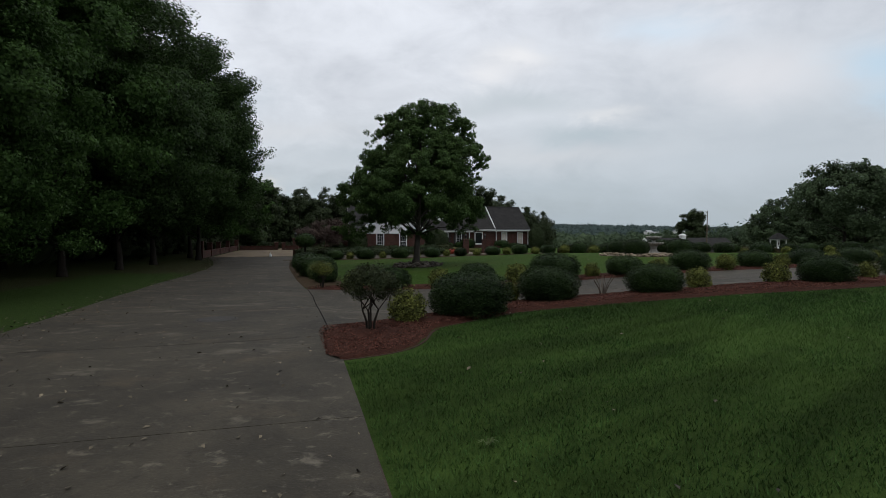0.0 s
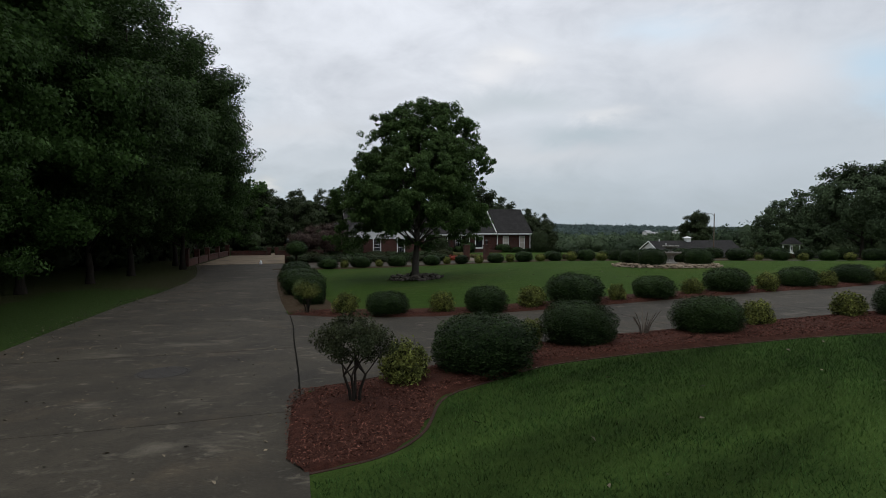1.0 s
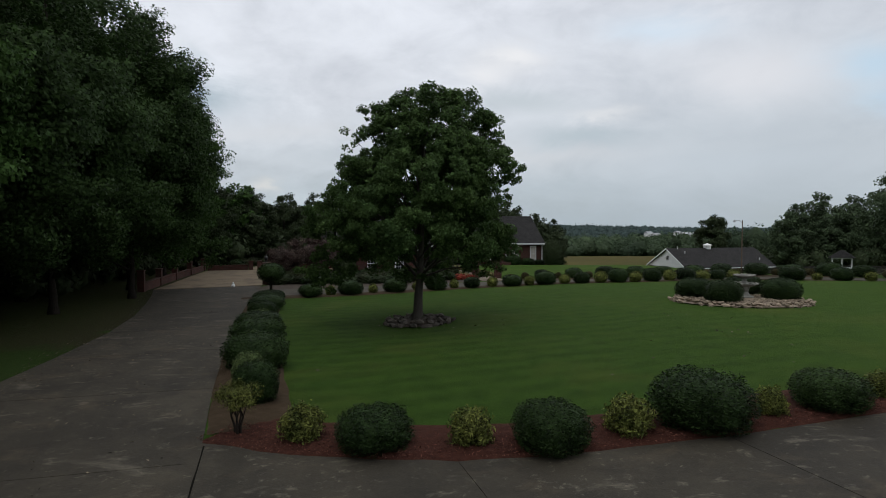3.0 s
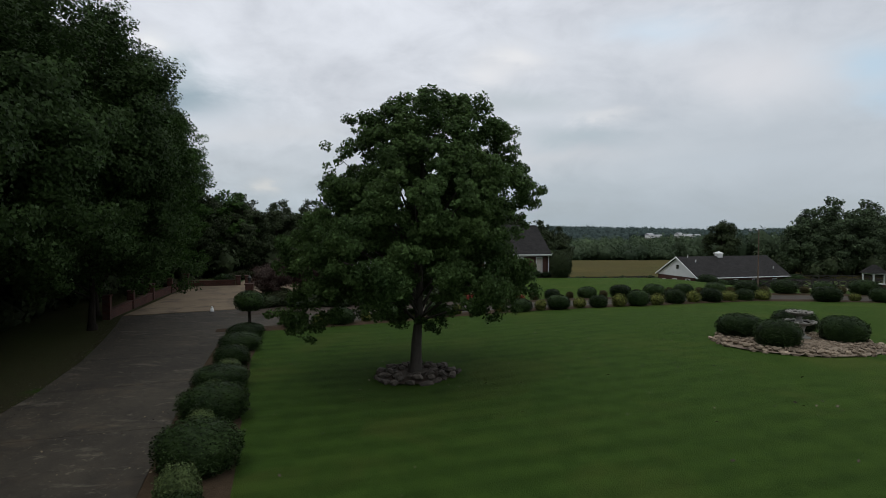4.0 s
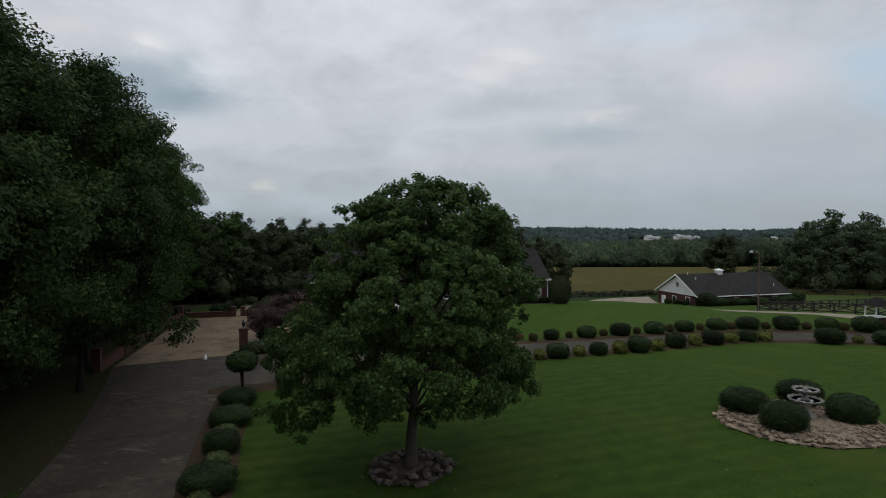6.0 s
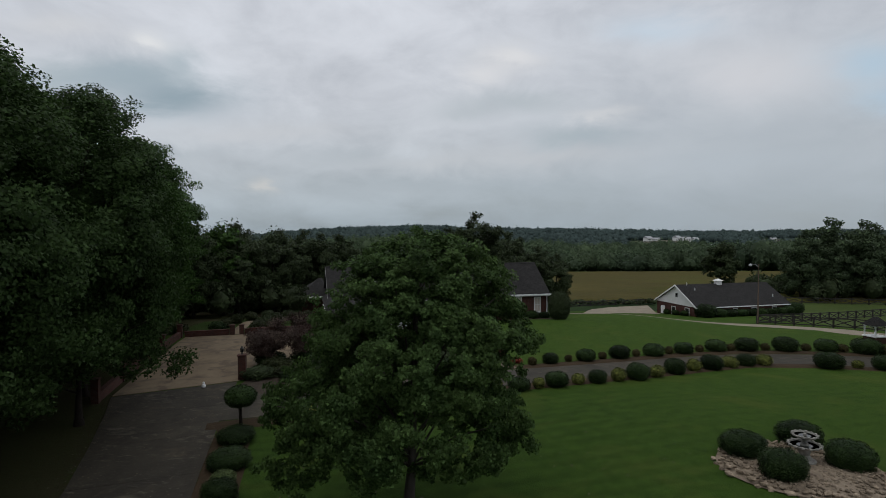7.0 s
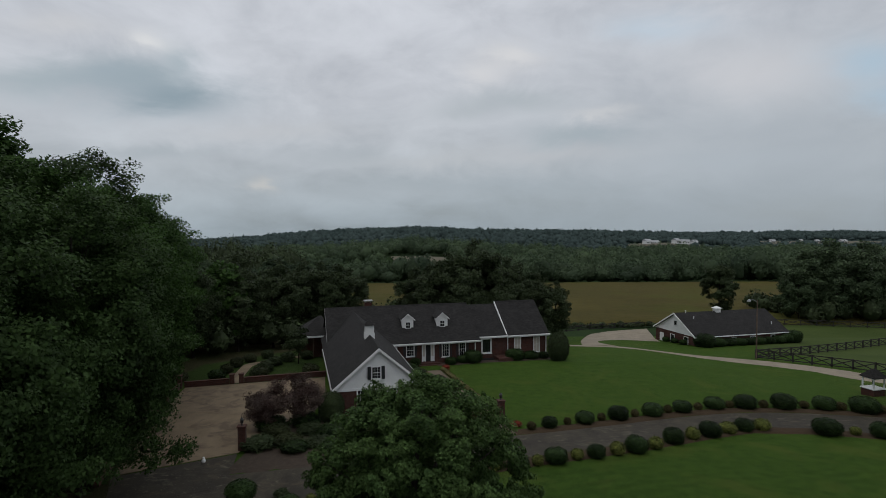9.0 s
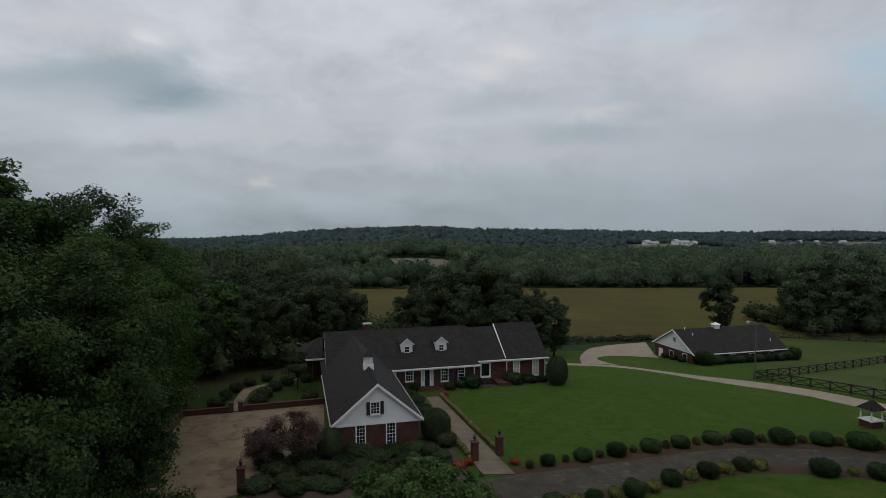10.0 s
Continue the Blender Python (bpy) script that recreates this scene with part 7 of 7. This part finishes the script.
blob_forest("undergrowth", weeds, 0.9, 1.5, DARKWOOD, "rank weeds along the edge of the crop field", 101, 4, 6, 30, 0.2)
side_wood = scatter(wood_rng, 165, 330, 150, 270, 9.0, lambda x, y: x > 172)
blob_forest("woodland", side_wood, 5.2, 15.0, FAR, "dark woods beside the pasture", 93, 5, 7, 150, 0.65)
mid_wood = scatter(wood_rng, -650, 700, 330, 640, 10.5, fan)
dip = (mid_wood[:, 1] < 430) & (np.abs(mid_wood[:, 0] + 22) < 70)
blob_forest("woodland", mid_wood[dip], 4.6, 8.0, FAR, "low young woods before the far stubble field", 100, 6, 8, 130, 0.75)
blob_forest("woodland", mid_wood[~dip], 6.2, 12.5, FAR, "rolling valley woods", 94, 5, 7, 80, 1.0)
far_wood = scatter(wood_rng, -1300, 1400, 640, 1330, 13.0, fan)
blob_forest("hill_woods", far_wood, 7.4, 11.0, HILL, "distant wooded hills with haze put into their colour", 95, 4, 5, 11, 1.2)


PALE_ROOF = surface("pale_metal_roof", (0.24, 0.25, 0.26), (0.36, 0.37, 0.38), scale=0.4, rough=0.6, bump=0, fine=4.0)


def far_house(x, y, w, d, tall, yaw, label):
    z = land(x, y)
    h = tagged(empty("far_house", x, y, z, yaw), label, "house", "houses across the valley")
    part("wall", box(-w / 2, w / 2, -d / 2, d / 2, -1, tall), WHITE, h, "pale wall")
    pts = [(0, -d / 2 - 0.5, tall), (0, d / 2 + 0.5, tall), (0, 0, tall + d * 0.32)]
    part("roof", prism(pts, (-w / 2 - 0.5, 0, 0), (w / 2 + 0.5, 0, 0)), PALE_ROOF, h, "pale grey roof", uv=True)
    for k in range(4):
        u = -w / 2 + w * (k + 0.5) / 4
        part("window", box(u - 0.6, u + 0.6, -d / 2 - 0.06, -d / 2 - 0.01, tall * 0.35, tall * 0.75), GLASS, h)


for x, y, w, d, tall, yaw in [(279, 768, 9, 8, 4.6, 24), (289, 772, 14, 6, 2.6, 4), (318, 768, 9, 8, 4.8, 34), (330, 771, 13, 8, 3.6, -10), (341, 766, 7, 8, 4.4, 20), (329, 697, 11, 7, 3.4, 25), (546, 935, 9, 7, 2.6, 0), (596, 940, 6, 6, 3.4, 20), (622, 938, 6, 6, 2.8, 0), (664, 936, 10, 7, 2.6, 5)]:
    far_house(x, y, w, d, tall, yaw, "white house standing far across the valley")


# ---- grass blades, mulch chips, fallen leaves ----
def in_poly(x, y, poly):
    inside = np.zeros(len(x), bool)
    j = len(poly) - 1
    for i in range(len(poly)):
        xi, yi = poly[i]
        xj, yj = poly[j]
        cut = ((yi > y) != (yj > y)) & (x < (xj - xi) * (y - yi) / (yj - yi + 1e-12) + xi)
        inside ^= cut
        j = i
    return inside


def blades(name, poly, count, tall, seed, label):
    rng = np.random.default_rng(seed)
    p = np.array(poly, float)
    lo, hi = p.min(0), p.max(0)
    xy = rng.uniform(lo, hi, (count, 2))
    xy = xy[in_poly(xy[:, 0], xy[:, 1], poly)]
    n = len(xy)
    z = height(xy[:, 0], xy[:, 1])
    a = rng.uniform(0, 2 * math.pi, n)
    h = tall * rng.uniform(0.5, 1.25, n)
    w = rng.uniform(0.004, 0.009, n)
    lean = rng.uniform(0.2, 0.9, n) * h
    la = rng.uniform(0, 2 * math.pi, n)
    base = np.stack([xy[:, 0], xy[:, 1], z - 0.005], 1)
    side = np.stack([np.cos(a) * w, np.sin(a) * w, np.zeros(n)], 1)
    tip = base + np.stack([np.cos(la) * lean, np.sin(la) * lean, h], 1)
    v = np.stack([base - side, base + side, tip], 1).reshape(-1, 3)
    tagged(new(name, fast_mesh(name, v, np.arange(3 * n).reshape(-1, 3), BLADE)), label, "grass", kind="stuff")


NEAR_EDGE = [(10.6, 15.0), (7.5, 14.65), (4.7, 14.15), (3.3, 13.85), (1.75, 13.4), (0.55, 12.25), (-0.1, 11.75), (-0.15, 10.9), (-0.38, 9.75), (-1.0, 9.1), (-1.5, 8.8)]
blades("grass", [(0.5, 1.0), (6, 1.0), (9.5, 8)] + NEAR_EDGE, 190000, 0.055, 201, "short mown lawn grass beside the driveway")
blades("grass", [(6, 1.0), (14, 2), (25, 14), (24.2, 22.3), (18.1, 18.4), (14, 16.2), (10.6, 15.0), (9.5, 8)], 210000, 0.062, 203, "short mown lawn grass before the mulch bed")


def flat_bits(name, xy, z, size, material, label, category, seed, tilt=0.5, aspect=0.35):
    rng = np.random.default_rng(seed)
    n = len(xy)
    c = np.stack([xy[:, 0], xy[:, 1], z], 1)
    nr = np.stack([rng.normal(size=n) * tilt, rng.normal(size=n) * tilt, np.ones(n)], 1)
    nr /= np.linalg.norm(nr, axis=1)[:, None]
    t = np.cross(nr, rng.normal(size=(n, 3)))
    t /= np.linalg.norm(t, axis=1)[:, None]
    b = np.cross(nr, t)
    s = size * rng.uniform(0.5, 1.4, (n, 1))
    v = np.stack([c - t * s, c - b * s * aspect + nr * s * 0.25, c + t * s, c + b * s * aspect + nr * s * 0.25], 1).reshape(-1, 3)
    tagged(new(name, fast_mesh(name, v, np.arange(4 * n).reshape(-1, 4), material)), label, category, kind="stuff")


def chips():
    rng = np.random.default_rng(55)
    poly = NEAR_BED_LAWN[:12] + NEAR_BED_DRIVE[:12][::-1]
    p = np.array(poly)
    xy = rng.uniform(p.min(0), p.max(0), (170000, 2))
    xy = xy[in_poly(xy[:, 0], xy[:, 1], poly)][:34000]
    rim = resample(NEAR_BED_DRIVE[:12], 160)
    away = np.min(np.hypot(xy[:, 0, None] - rim[None, :, 0], xy[:, 1, None] - rim[None, :, 1]), axis=1)
    xy, away = xy[away > 0.03], away[away > 0.03]
    flat_bits("mulch_chips", xy, height(xy[:, 0], xy[:, 1]) + 0.035 + 0.072 * np.minimum(1, away / 0.45) ** 0.7, 0.023, CHIP, "loose red-brown bark chips on the bed", "mulch", 56, 0.6, 0.3)
    poly = [tuple(q) for q in island_edge] + [tuple(q) for q in offset(island_edge, 1.2)[::-1]]
    p = np.array(poly)
    xy = rng.uniform(p.min(0), p.max(0), (150000, 2))
    xy = xy[in_poly(xy[:, 0], xy[:, 1], poly)][:14000]
    flat_bits("mulch_chips", xy, height(xy[:, 0], xy[:, 1]) + 0.095, 0.026, CHIP, "loose red-brown bark chips on the bed", "mulch", 57, 0.6, 0.3)


chips()


def litter():
    rng = np.random.default_rng(58)
    poly = DRIVE_L + DRIVE_R[::-1]
    p = np.array(poly)
    xy = rng.uniform(p.min(0), p.max(0), (4200, 2))
    xy = xy[in_poly(xy[:, 0], xy[:, 1], poly)]
    flat_bits("fallen_leaves", xy[:1300], height(xy[:1300, 0], xy[:1300, 1]) + 0.032, 0.032, LITTER, "scattered dry leaves on the driveway", "leaves", 59, 0.35, 0.6)
    edge = resample(DRIVE_L, 1500) + rng.normal(size=(1500, 2)) * np.array((0.45, 0.3))
    flat_bits("fallen_leaves", edge, height(edge[:, 0], edge[:, 1]) + 0.034, 0.034, LITTER, "drift of dry leaves along the driveway edge", "leaves", 60, 0.35, 0.6)
    xy = rng.uniform((0, 3), (12, 15), (60, 2))
    flat_bits("fallen_leaves", xy, height(xy[:, 0], xy[:, 1]) + 0.05, 0.045, LITTER, "scattered dry leaves on the lawn", "leaves", 61, 0.35, 0.6)
    xy = rng.uniform((-8, 26), (12, 50), (160, 2))
    flat_bits("fallen_leaves", xy, height(xy[:, 0], xy[:, 1]) + 0.03, 0.05, LITTER, "scattered dry leaves on the island lawn", "leaves", 62, 0.35, 0.6)


litter()


def weed():
    rng = random.Random(9)
    x, y = 0.43, 5.3
    t = tagged(empty("weed", x, y, height(x, y)), "pale green weed tuft in the lawn", "weed")
    for k in range(9):
        a, l = rng.uniform(0, 6.28), rng.uniform(0.08, 0.14)
        d = Vector((math.cos(a), math.sin(a), 0))
        s = Vector((-d.y, d.x, 0)) * 0.014
        bm = bmesh.new()
        q = [bm.verts.new(p) for p in (Vector((0, 0, 0.02)), d * l * 0.5 + s + Vector((0, 0, 0.08)), d * l + Vector((0, 0, 0.06)), d * l * 0.5 - s + Vector((0, 0, 0.08)))]
        bm.faces.new(q)
        part("leaf", bm, PALEGREEN, t)


weed()
